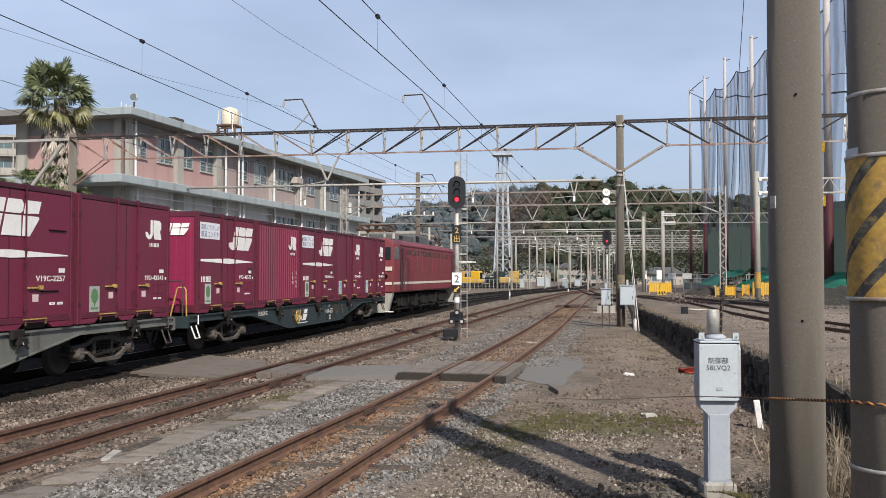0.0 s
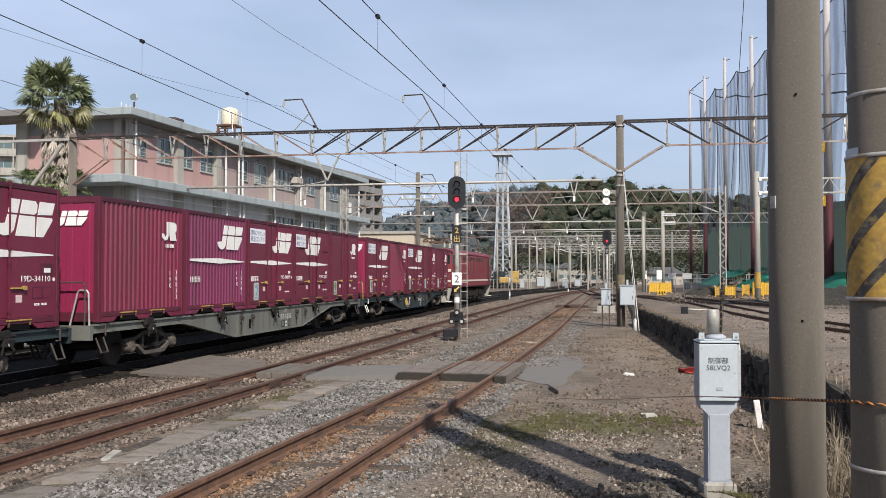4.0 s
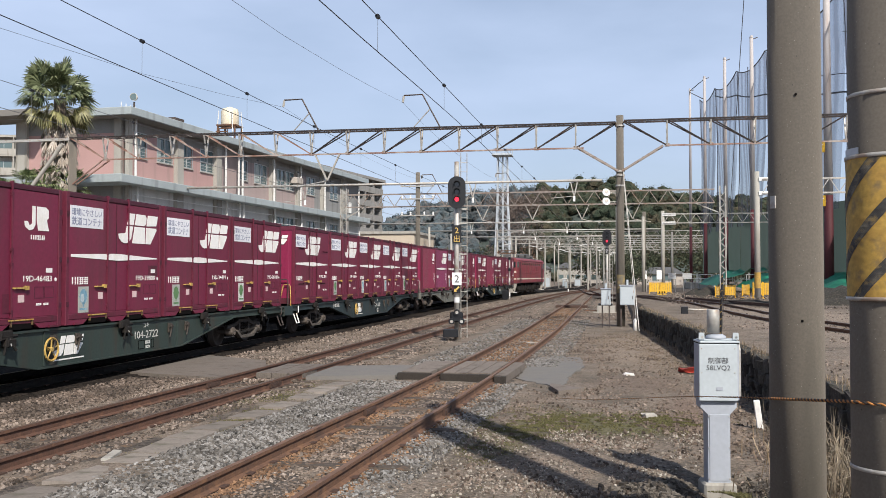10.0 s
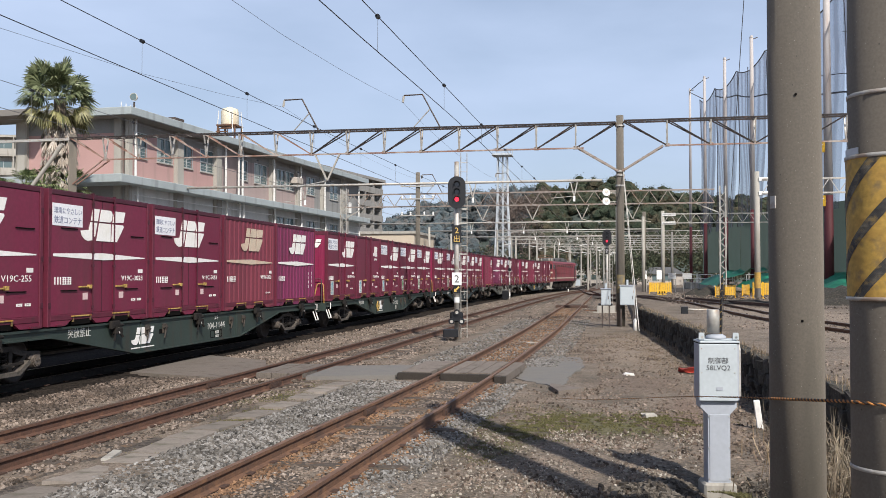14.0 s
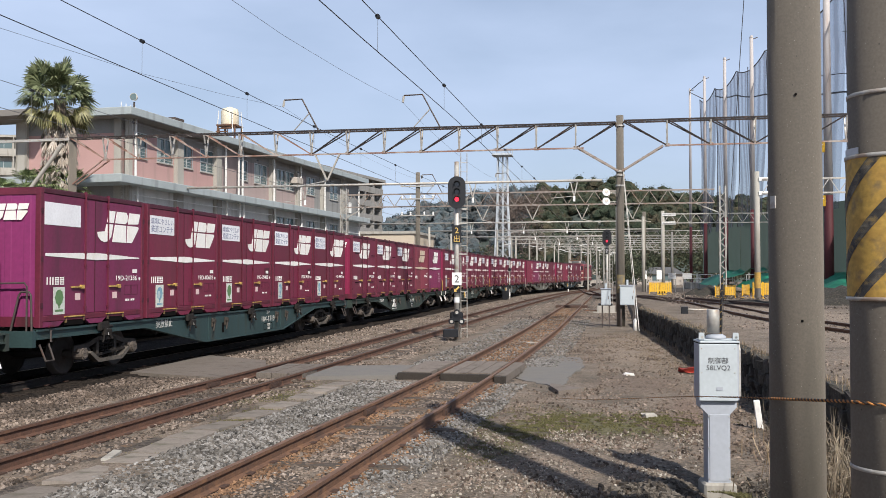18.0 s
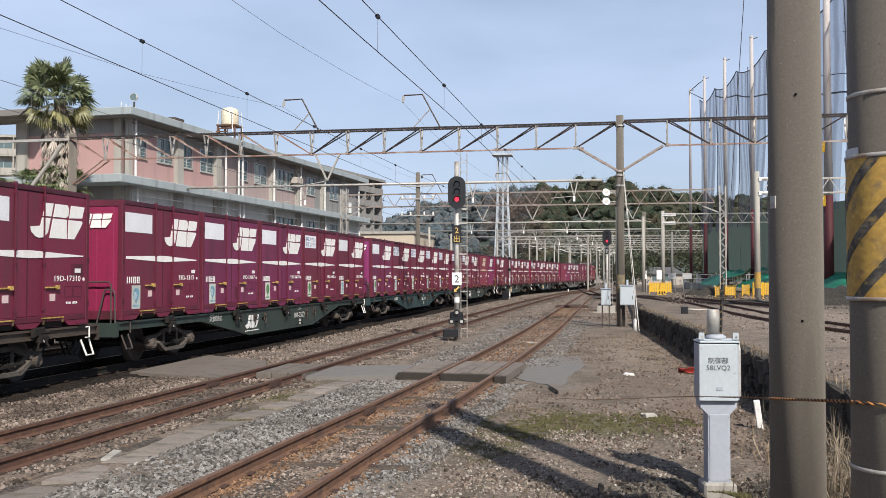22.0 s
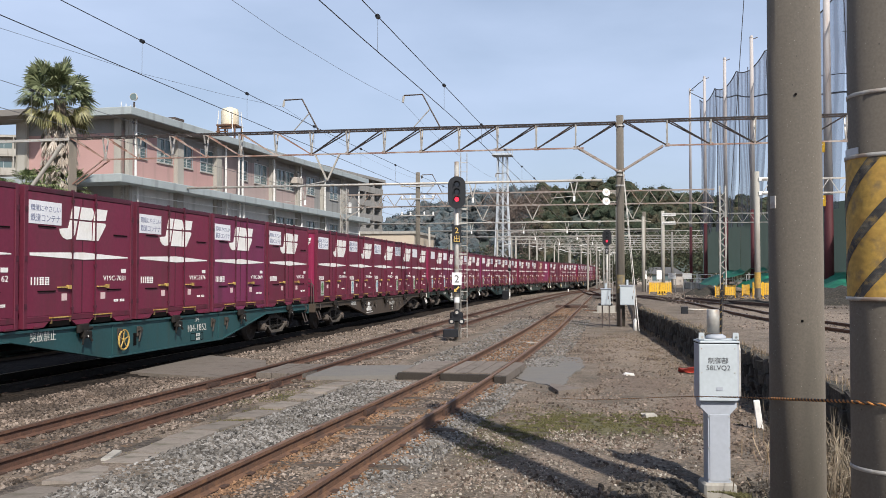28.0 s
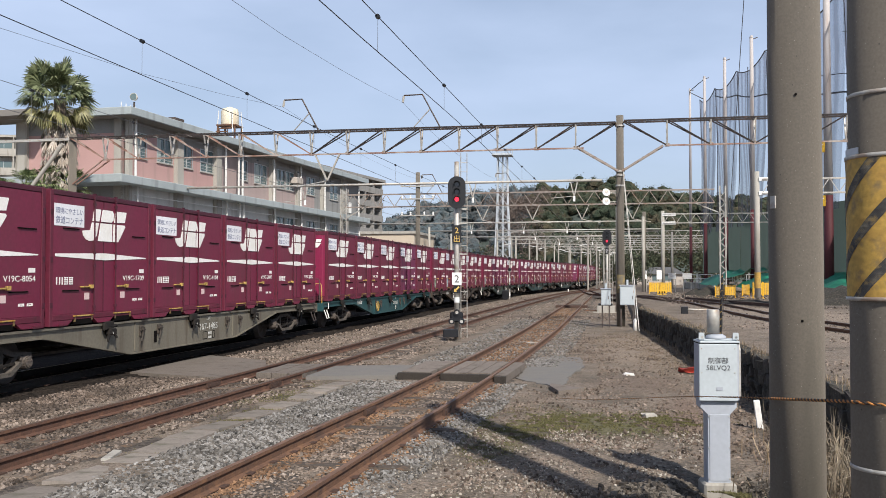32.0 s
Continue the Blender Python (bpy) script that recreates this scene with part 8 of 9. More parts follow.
            part("vent_slit", shared("vent_slit", slits, DARKHOLE), None, ob)
    else:
        part("corrugated_side", shared("corrugated_side|" + style + paint.name, lambda: corrugated(fy(0.03), fy(0.97), 0.21, CH - 0.09, XS - 0.006, 0.185 if style == "G" else 0.30, 0.032 if style == "G" else 0.02), paint), None, ob)
    for q in (0.30, 0.69) if style in "DV" else (0.32, 0.66):
        def pocket():
            bm = bmesh.new()
            box(bm, XS - 0.03, XS + 0.016, fy(q - 0.098), fy(q + 0.082), 0.158, 0.180)
            return bm

        pk = part("fork_pocket", shared("fork_pocket|%.2f" % q, pocket, YELLOW), None, ob, "yellow fork pocket rim")
        for c0, c1, low in ((-0.082, -0.076, 0.060), (0.072, 0.082, 0.075)):
            part("pocket_cheek", shared("pocket_cheek|%.2f%.2f" % (q, c0), lambda: bx(XS - 0.03, XS + 0.008, fy(q + c0), fy(q + c1), low, 0.158), YELLOW_DK), None, pk)
        # solid near-black block in place of the shade inside the pocket
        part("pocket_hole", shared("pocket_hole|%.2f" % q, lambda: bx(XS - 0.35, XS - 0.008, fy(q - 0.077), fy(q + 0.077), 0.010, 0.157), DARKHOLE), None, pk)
    for k, (a_, b_, c0, c1) in enumerate(((0.03, 0.205, 0.0, 0.045), (0.395, 0.595, 0.045, 0.045), (0.785, 0.97, 0.045, 0.0))):
        part("bottom_rail", shared("bottom_rail|%d%s" % (k, paint.name), lambda: slab(bmesh.new(), [(fy(a_ + c0), 0.004), (fy(b_ - c1), 0.004), (fy(b_), 0.098), (fy(a_), 0.098)], 0, XS - 0.09, XS - 0.012), paint), None, ob)
        if k < 2:
            # near-black block added for the shadow under the container's bottom edge
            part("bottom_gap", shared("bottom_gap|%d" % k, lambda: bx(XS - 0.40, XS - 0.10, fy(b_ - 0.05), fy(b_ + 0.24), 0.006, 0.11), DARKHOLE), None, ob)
    part("lash_hook", shared("lash_hook", lambda: box(bx(XS - 0.02, XS + 0.02, fy(0.075), fy(0.115), 0.0, 0.03), XS - 0.02, XS + 0.02, fy(0.90), fy(0.97), 0.0, 0.035), POST_M), None, ob)
    xm = XS + (0.0 if style in "GB" else -0.014)
    inkw = AGED_P if paint is FADED else WHITE_P
    if mark == "lean":
        y0, y1 = {"D": (0.50, 0.955), "V": (0.28, 0.725), "G": (0.47, 0.92), "B": (0.30, 0.74)}[style]
        part("mark", shared("mark|lean" + style + inkw.name, lambda: leaning_mark(fy(y0), fy(y1), 1.60, 2.24, xm + 0.002), inkw), None, ob, "white leaning block mark")

        def stripe():
            a0, a1, mid = fy(0.045), fy(0.947), fy(0.5)
            return slab(bmesh.new(), [(a0, 1.285), (mid, 1.235), (a1, 1.29), (a1, 1.31), (mid, 1.375), (a0, 1.335)], 0, xm + 0.002, xm + 0.008)
        part("stripe", shared("stripe|" + style + inkw.name, stripe, inkw), None, ob, "tapered white stripe")
        part("owner_print", shared("owner_print|" + style, lambda: owner_bars(fy(0.047), fy(0.205), 0.765, 0.905, xm + 0.002), WHITE_P), None, ob, "white owner lettering as bars")
    else:
        y0, y1 = (0.70, 0.895)
        part("mark", shared("mark|round" + style, lambda: round_mark(fy(y0), fy(y1), 1.72, 2.16, xm + 0.002), WHITE_P), None, ob, "white rounded mark")
        part("owner_print", shared("owner_print|round" + style, lambda: owner_bars(fy(0.745), fy(0.865), 1.565, 1.645, xm + 0.002), WHITE_P), None, ob, "white owner lettering as bars")
    if panel:
        p_end = 0.298 if style == "V" else 0.344
        pn = part("slogan_panel", shared("slogan_panel|" + style, lambda: plate(fy(0.035), fy(p_end), 1.85, 2.26, xm + 0.001, 0.006), PANEL_W), None, ob, "white slogan panel" if panel == "text" else "blank white panel")
        if panel == "text":
            for body_, z in (("環境にやさしい", 2.085), ("鉄道コンテナ", 1.905)):
                writing("slogan", body_, (0.152 if len(body_) > 6 else 0.176) * (p_end - 0.035) / 0.31, INK, pn, Matrix.Translation((xm + 0.009, fy(0.047), z)) @ FACE_X)
    if style == "D":
        green = sum(ord(c) for c in number) % 3 == 0
        lb = part("tree_label", shared("tree_label", lambda: plate(fy(0.113), fy(0.209), 0.22, 0.72, xm + 0.001, 0.005), CREAM_LB), None, ob, "pale label with a printed green tree" if green else "pale label with a faded blue print")

        def tree():
            bm = slab(bmesh.new(), [(fy(0.161) + (0.128 + 0.012 * math.cos(q * 2.1)) * math.cos(q * 0.2618), 0.53 + (0.145 + 0.014 * math.sin(q * 2.7)) * math.sin(q * 0.2618)) for q in range(24)], 0, xm + 0.006, xm + 0.008)
            box(bm, xm + 0.006, xm + 0.008, fy(0.155), fy(0.166), 0.33, 0.40)
            return box(bm, xm + 0.006, xm + 0.009, fy(0.128), fy(0.195), 0.27, 0.31)

        def sheen():
            return slab(bmesh.new(), [(fy(0.150) + (0.062 + 0.010 * math.cos(q * 1.7)) * math.cos(q * 0.3142), 0.50 + (0.085 + 0.012 * math.sin(q * 2.3)) * math.sin(q * 0.3142)) for q in range(20)], 0, xm + 0.008, xm + 0.010)
        part("printed_tree", shared("printed_tree|%s" % green, tree, GREEN_LB if green else BLUE_LB), None, lb)
        if not green:
            part("print_sheen", shared("print_sheen", sheen, ICE_LB), None, lb)

        def hatch():
            bm = bmesh.new()
            for q0, q1 in ((0.785, 0.855), (0.865, 0.935)):
                for z in (0.53, 0.725):
                    box(bm, xm - 0.002, xm + 0.004, fy(q0), fy(q1), z, z + 0.009)
                for q in (q0, q1):
                    box(bm, xm - 0.002, xm + 0.0035, fy(q), fy(q) + 0.010, 0.53, 0.734)
            return bm
        part("hatch_frame", shared("hatch_frame", hatch, MAROON_DK), None, ob, "low dark frame of a blanked hatch")
        if number[-1] in "02357":
            part("repaint_patch", shared("repaint_patch|%s" % (number[-1] in "05"), lambda: plate(fy(0.84), fy(0.955), 0.92, 1.15, xm - 0.001, 0.0022) if number[-1] in "05" else plate(fy(0.55), fy(0.60), 0.30, 0.62, xm - 0.001, 0.0025), POST_M), None, ob, "darker touched-up paint")
    if style in "DV" or paint is FADED:
        writing("number", number, 0.156 if len(number) < 9 else 0.148, WHITE_P, ob, Matrix.Translation((xm + 0.004, fy(0.690), 0.828)) @ FACE_X @ Matrix.Diagonal((1.30, 1, 1, 1)))
        if style == "D":
            part("dot", shared("dot|" + style, lambda: slab(bmesh.new(), [(fy(0.955) + 0.036 * math.cos(q * 0.5236), 0.862 + 0.036 * math.sin(q * 0.5236)) for q in range(12)], 0, xm - 0.001, xm + 0.004), WHITE_P), None, ob)
        part("plate", shared("plate|" + style, lambda: plate(fy(0.875), fy(0.925), 0.985, 1.065, xm + 0.001), WHITE_P), None, ob)
        part("small_print", shared("small_print|" + style, lambda: print_bars(fy(0.80), fy(0.93), 0.40, 0.45, xm + 0.002, 8) if style == "V" else print_bars(fy(0.80), fy(0.90), 0.405, 0.445, xm + 0.002, 7), WHITE_P), None, ob)
    else:
        for j, (col, q) in enumerate(((number.split("-")[0], 0.80), (number.split("-")[1], 0.885))):
            for i, ch in enumerate(col):
                writing("digit", ch, 0.15, WHITE_P, ob, Matrix.Translation((xm + 0.004, fy(q), 0.93 - 0.14 * i + (0.0 if j == 0 else 0.02))) @ FACE_X)
    # the mark on the rear end
    bm = leaning_mark(0.23, 1.0, 1.92, 2.22, 0.0)
    part("end_mark", shared("end_mark", lambda: bm, WHITE_P), None, ob, "white block mark on the end wall",
         at=Matrix.Translation((0, -CL / 2 - 0.002, 0)) @ Matrix(((0, 1, 0, 0), (-1, 0, 0, 0), (0, 0, 1, 0), (0, 0, 0, 1))))
    return ob


def sill_mesh(sx):
    prof = [(-9.75, 0.97), (-9.75, 0.82), (-5.9, 0.82), (-2.8, 0.29), (2.8, 0.29), (5.9, 0.82), (9.75, 0.82), (9.75, 0.97)]
    bm = slab(bmesh.new(), prof, 0, *sorted((sx * 1.16, sx * 1.13)))
    return bm


def flange_mesh(sx):
    low = [(-9.75, 0.82), (-5.9, 0.82), (-2.8, 0.29), (2.8, 0.29), (5.9, 0.82), (9.75, 0.82)]
    return slab(bmesh.new(), low + [(y, z - 0.028) for y, z in low[::-1]], 0, *sorted((sx * 1.20, sx * 1.05)))


def wheelset_mesh():
    bm = bmesh.new()
    prof = [(0.10, -0.06), (0.12, -0.06), (0.16, -0.022), (0.30, -0.012), (0.345, -0.055), (0.405, -0.058), (0.41, 0.04), (0.433, 0.05), (0.433, 0.075), (0.35, 0.07), (0.30, 0.015), (0.16, 0.03), (0.12, 0.07), (0.10, 0.07)]
    for s in (-1, 1):
        w = bmesh.new()
        lathe(w, prof, 28)
        bmesh.ops.transform(w, matrix=Matrix.Translation((s * 0.565, 0, 0)) @ Matrix.Rotation(radians(-90 * s), 4, "Y"), verts=w.verts[:])
        me = bpy.data.meshes.new("w")
        w.to_mesh(me)
        w.free()
        bm.from_mesh(me)
        bpy.data.meshes.remove(me)
    rod(bm, (-0.98, 0, 0), (0.98, 0, 0), 0.08, n=12)
    for s in (-1, 1):
        for k in range(4):
            q = k * math.pi / 2 + 0.4
            rod(bm, (s * 0.90, 0.05 * math.cos(q), 0.05 * math.sin(q)), (s * 0.995, 0.05 * math.cos(q), 0.05 * math.sin(q)), 0.012, n=5)
    return bm


def sideframe_mesh(s):
    """A cast bogie side frame: an arched top bar, a dipped lower bar and two columns round the spring nest."""
    bm = bmesh.new()
    x0, x1 = sorted((s * 0.90, s * 0.985))
    slab(bm, [(-1.20, 0.47), (-1.16, 0.57), (-0.66, 0.60), (-0.34, 0.71), (0.34, 0.71), (0.66, 0.60), (1.16, 0.57), (1.20, 0.47), (0.80, 0.49), (0.60, 0.53), (0.30, 0.62), (-0.30, 0.62), (-0.60, 0.53), (-0.80, 0.49)], 0, x0, x1)
    slab(bm, [(-0.78, 0.50), (-0.68, 0.52), (-0.36, 0.27), (0.36, 0.27), (0.68, 0.52), (0.78, 0.50), (0.42, 0.19), (-0.42, 0.19)], 0, x0, x1)
    for y in (-0.33, 0.33):
        box(bm, x0, x1, y - 0.05, y + 0.05, 0.26, 0.64)
    return bm


def spring_mesh(s):
    bm = bmesh.new()
    for y in (-0.17, 0.0, 0.17):
        tube(bm, [(s * 0.95 + 0.055 * math.cos(q * 0.9), y + 0.065 * math.sin(q * 0.9), 0.27 + 0.35 * q / 34) for q in range(35)], 0.014, 4)
    return bm


def axlebox_mesh(s, y):
    bm = rod(bmesh.new(), (s * 0.88, y, 0.405), (s * 1.07, y, 0.405), 0.125, 0.115, n=14)
    rod(bm, (s * 1.07, y, 0.405), (s * 1.095, y, 0.405), 0.095, n=12)
    for k in range(3):
        q = k * 2.094 + 0.5
        rod(bm, (s * 1.09, y + 0.055 * math.cos(q), 0.405 + 0.055 * math.sin(q)), (s * 1.112, y + 0.055 * math.cos(q), 0.405 + 0.055 * math.sin(q)), 0.016, n=6)
    box(bm, *sorted((s * 0.90, s * 1.03)), y - 0.16, y + 0.16, 0.44, 0.52, 0.01)
    return bm


def brake_mesh():
    bm = bmesh.new()
    for s in (-1, 1):
        bar(bm, (s * 1.03, -0.62, 0.33), (s * 1.03, 0.62, 0.41), 0.035, 0.045)
        for k in (-1, 1):
            bar(bm, (s * 0.80, k * 0.46, 0.30), (s * 0.80, k * 0.40, 0.72), 0.05, 0.06)
            bar(bm, (s * 0.62, k * 0.515, 0.25), (s * 0.62, k * 0.50, 0.52), 0.12, 0.05)
    rod(bm, (-0.9, -0.5, 0.34), (0.9, -0.5, 0.34), 0.05, n=6)
    rod(bm, (-0.9, 0.5, 0.34), (0.9, 0.5, 0.34), 0.05, n=6)
    return bm


WHEELSETS = []


def bogie(parent, y, index, tone):
    b = part("bogie", shared("bogie", lambda: box(bx(-0.9, 0.9, -0.28, 0.28, 0.50, 0.80), -0.25, 0.25, -0.5, 0.5, 0.62, 0.84), GRIME), None, parent, at=Matrix.Translation((0, y, 0)))
    for s in (-1, 1):
        part("side_frame", shared("side_frame|%d" % s, lambda: sideframe_mesh(s), FRAME_DK), None, b)
        part("spring_plank", shared("spring_plank|%d" % s, lambda: slab(bmesh.new(), [(-0.78, 0.40), (-0.70, 0.44), (-0.42, 0.27), (0.42, 0.27), (0.70, 0.44), (0.78, 0.40), (0.46, 0.20), (-0.46, 0.20)], 0, *sorted((s * 0.98, s * 1.09))), BOW_M), None, b, "dusty low bow of the bogie frame")
        part("spring_nest", shared("spring_nest|%d" % s, lambda: spring_mesh(s), GRIME), None, b)
        for yy in (-0.95, 0.95):
            part("axle_box", shared("axle_box|%d%.2f%s" % (s, yy, tone.name), lambda: axlebox_mesh(s, yy), tone), None, b, "grimy axle box")
    part("brake_rigging", shared("brake_rigging", brake_mesh, GRIME), None, b)
    for yy in (-0.95, 0.95):
        w = part("wheelset", shared("wheelset", wheelset_mesh, WHEEL_M, True), None, b, at=Matrix.Translation((0, yy, 0.405)))
        WHEELSETS.append((w, yy, index, 0.405))
    return b


def end_rail(bm, y):
    return tube(bm, [(0.70, y, 0.93), (0.86, y, 1.58), (0.90, y, 1.64), (1.06, y, 1.64), (1.10, y, 1.58), (1.12, y, 0.93)], 0.019)


def wagon(paint, number, index, rail_paint, brake_wheel, mark, m):
    label = "%s container flat wagon with fish-belly side sills" % {"grey wagon paint": "grey", "dark green wagon paint": "dark green", "teal wagon paint": "teal", "dull slate wagon paint": "dull slate-green", "blue grey wagon paint": "blue-grey", "brown grimy wagon paint": "grimy brown", "olive grey wagon paint": "dusty olive-grey"}[paint.name]
    sh = {"107-1032": -0.35, "104-588": -0.38, "104-2722": -0.42, "104-1852": -0.22}.get(number, 0.0)
    ob = thing("flat_wagon", m, label, "freight wagon", "wagons of the train")
    for s in (-1, 1):
        part("side_sill", shared("side_sill|%d%s" % (s, paint.name), lambda: sill_mesh(s), paint), None, ob)
        part("bottom_flange", shared("bottom_flange|%d%s" % (s, paint.name), lambda: flange_mesh(s), paint), None, ob)
        part("top_flange", shared("top_flange|%d%s" % (s, paint.name), lambda: bx(*sorted((s * 1.20, s * 1.05)), -9.75, 9.75, 0.935, 0.975), paint), None, ob)
    part("deck", shared("deck|" + paint.name, lambda: bx(-1.12, 1.12, -9.7, 9.7, 0.88, 0.93), paint), None, ob)
    part("centre_sill", shared("centre_sill", lambda: bx(-0.28, 0.28, -9.75, 9.75, 0.55, 0.88), GRIME), None, ob)
    for y in (-3.2, -1.1, 1.1, 3.2, -5.2, 5.2):
        part("cross_bearer", shared("cross_bearer", lambda: bx(-1.12, 1.12, -0.06, 0.06, 0.62, 0.88), GRIME), None, ob, at=Matrix.Translation((0, y, 0)))
    def tank():
        bm = rod(bmesh.new(), (-0.55, -1.9, 0.52), (-0.55, 0.1, 0.52), 0.2, n=14)
        box(bm, 0.35, 0.85, -2.6, -1.7, 0.35, 0.75, 0.02)
        box(bm, 0.30, 0.8, 1.2, 2.2, 0.4, 0.75, 0.02)
        rod(bm, (0.75, -5.0, 0.62), (0.75, 5.0, 0.62), 0.03, n=6)
        return bm
    part("air_tank", shared("air_tank", tank, GRIME), None, ob)
    for i in range(5):
        for q in (0.33, 0.70):
            def lash():
                bm = box(bx(1.14, 1.26, -0.16, 0.14, 0.80, 0.96, 0.015), 1.16, 1.30, -0.06, 0.18, 0.68, 0.82, 0.02)
                rod(bm, (1.25, 0.04, 0.80), (1.31, 0.15, 0.62), 0.026, n=6)
                rod(bm, (1.23, -0.22, 0.86), (1.23, 0.26, 0.86), 0.034, n=7)
                rod(bm, (1.28, -0.05, 0.84), (1.27, -0.12, 0.56), 0.020, n=6)
                rod(bm, (1.24, -0.20, 0.80), (1.24, -0.20, 0.94), 0.045, n=7)
                return bm
            if q < 0.5:
                part("twist_lock", shared("twist_lock", lash, GRIME), None, ob, at=Matrix.Translation((0, (i - 2) * PITCH + 0.12, 0.05)))
                part("lock_lever", shared("lock_lever", lambda: rod(rod(bmesh.new(), (1.27, 0.0, 0.80), (1.30, 0.03, 0.70), 0.016, n=6), (1.27, 0.0, 0.80), (1.24, 0.12, 0.82), 0.014, n=6), GALV), None, ob, at=Matrix.Translation((0, (i - 2) * PITCH + 0.12, 0.05)))
    for y in (-2.35, -1.55, 2.2, 3.05):
        part("hook_bracket", shared("hook_bracket", lambda: rod(rod(box(bx(1.16, 1.20, -0.07, 0.07, 0.62, 0.84, 0.01), 1.20, 1.25, -0.03, 0.03, 0.70, 0.82), (1.23, 0.0, 0.72), (1.24, -0.10, 0.52), 0.018, n=6), (1.22, -0.09, 0.76), (1.22, 0.09, 0.76), 0.022, n=6), FRAME_DK), None, ob, at=Matrix.Translation((0, y, 0)))
    for y in (-2.6, 2.6):
        part("web_stiffener", shared("web_stiffener|" + paint.name, lambda: bx(1.158, 1.178, -0.012, 0.012, 0.31, 0.93), paint), None, ob, at=Matrix.Translation((0, y, 0)))
    for s in (-1, 1):
        bogie(ob, s * 7.1, index, AXLE)
        irons = WHITE_P if (index, s) in ((0, -1), (2, -1), (3, -1), (8, -1), (4, 1), (6, 1), (7, 1)) else DARK_STEEL
        y = s * 9.78
        part("end_beam", shared("end_beam|%d%s" % (s, paint.name), lambda: bx(-1.18, 1.18, *sorted((y, y + s * 0.10)), 0.66, 0.95), paint), None, ob)
        def coupler():
            bm = box(bx(-0.10, 0.10, *sorted((y, y + s * 0.30)), 0.76, 0.94), -0.16, 0.16, *sorted((y + s * 0.2, y + s * 0.40)), 0.72, 0.98, 0.03)
            return bm
        part("coupler", shared("coupler|%d" % s, coupler, RUST_DK), None, ob)
        for x in (0.30, 0.42, -0.35):
            part("air_hose", shared("air_hose|%d%.2f" % (s, x), lambda: tube(bmesh.new(), [(x, y + s * (0.08 + 0.30 * q / 6), 0.75 - 0.42 * math.sin(math.pi * q / 12)) for q in range(7)], 0.025, 6), BLACK_R), None, ob)
        def step():
            bm = bmesh.new()
            y0 = s * 9.45
            return tube(bm, [(1.14, y0 - 0.17, 0.70), (1.23, y0 - 0.11, 0.40), (1.23, y0 + 0.14, 0.40), (1.14, y0 + 0.11, 0.70)], 0.020)
        part("step", shared("step|%d%s" % (s, irons.name), step, irons), None, ob, "bent step iron")
        part("grab_iron", shared("grab_iron|%d%s" % (s, irons.name), lambda: tube(bmesh.new(), [(1.2, s * 9.34, 0.94), (1.235, s * 9.42, 0.94), (1.235, s * 9.42, 0.74), (1.2, s * 9.34, 0.74)], 0.016), irons), None, ob)
    part("end_rail", shared("end_rail|" + rail_paint.name, lambda: end_rail(bmesh.new(), -9.82), rail_paint), None, ob, "bent tube end railing")
    part("end_rail", shared("end_rail|dark", lambda: tube(bmesh.new(), [(-0.1, -9.84, 0.93), (-0.1, -9.84, 1.78), (0.98, -9.84, 1.80), (1.03, -9.84, 1.74), (1.03, -9.84, 0.93)], 0.017), DARK_STEEL), None, ob)
    if brake_wheel:
        def hand():
            bm = bmesh.new()
            r = 0.205
            tube(bm, [(1.235, -2.05 + r * math.cos(q * math.pi / 9), 0.60 + r * math.sin(q * math.pi / 9)) for q in range(19)], 0.020)
            for k in range(5):
                q = k * 2 * math.pi / 5 + 0.3
                rod(bm, (1.225, -2.05, 0.60), (1.235, -2.05 + r * math.cos(q), 0.60 + r * math.sin(q)), 0.014, n=5)
            return rod(bm, (1.13, -2.05, 0.60), (1.25, -2.05, 0.60), 0.04, n=8)
        part("brake_wheel", shared("brake_wheel", hand, YELLOW), None, ob, "yellow hand brake wheel", at=Matrix.Translation((0, sh, 0)))
    if mark:
        d = 0.0 if brake_wheel else -1.1
        part("mark", shared("mark|wagon%.1f" % d, lambda: box(leaning_mark(d - 1.90, d - 0.90, 0.44, 0.81, 1.163), 1.163, 1.169, d - 1.90, d - 0.90, 0.365, 0.39), WHITE_P), None, ob, "white leaning block mark", at=Matrix.Translation((0, sh, 0)))
    else:
        part("port", shared("port", lambda: bx(1.158, 1.166, -1.75, -1.62, 0.44, 0.70), DARKHOLE), None, ob)
    part("slot", shared("slot", lambda: bx(1.158, 1.166, 0.10, 0.34, 0.66, 0.76, 0.0), DARKHOLE), None, ob)
    if mark and not brake_wheel:
        part("slot", shared("slot|rear", lambda: bx(1.158, 1.166, -1.75, -1.45, 0.62, 0.72, 0.0), DARKHOLE), None, ob)
    at_ = (1.10 if number == "107-1485" else 1.30 if number == "104-1144" else 1.55) + sh
    writing("number", number, 0.235, PRINT_DIM, ob, Matrix.Translation((1.165, at_, 0.57)) @ FACE_X @ Matrix.Diagonal((1.22, 1, 1, 1)), align="CENTER")
    writing("class_print", "コキ", 0.14, PRINT_DIM, ob, Matrix.Translation((1.165, at_, 0.80)) @ FACE_X, align="CENTER")

    def frames():
        bm = bmesh.new()
        for y0, y1 in ((-0.33, -0.07), (0.23, 0.36)):
            for z in (0.34, 0.515):
                box(bm, 1.158, 1.166, y0, y1, z, z + 0.014)
            for y in (y0, y1 - 0.014):
                box(bm, 1.158, 1.165, y, y + 0.014, 0.354, 0.515)
        return bm
    part("card_frame", shared("card_frame", frames, DARKHOLE), None, ob, at=Matrix.Translation((0, at_, 0)))
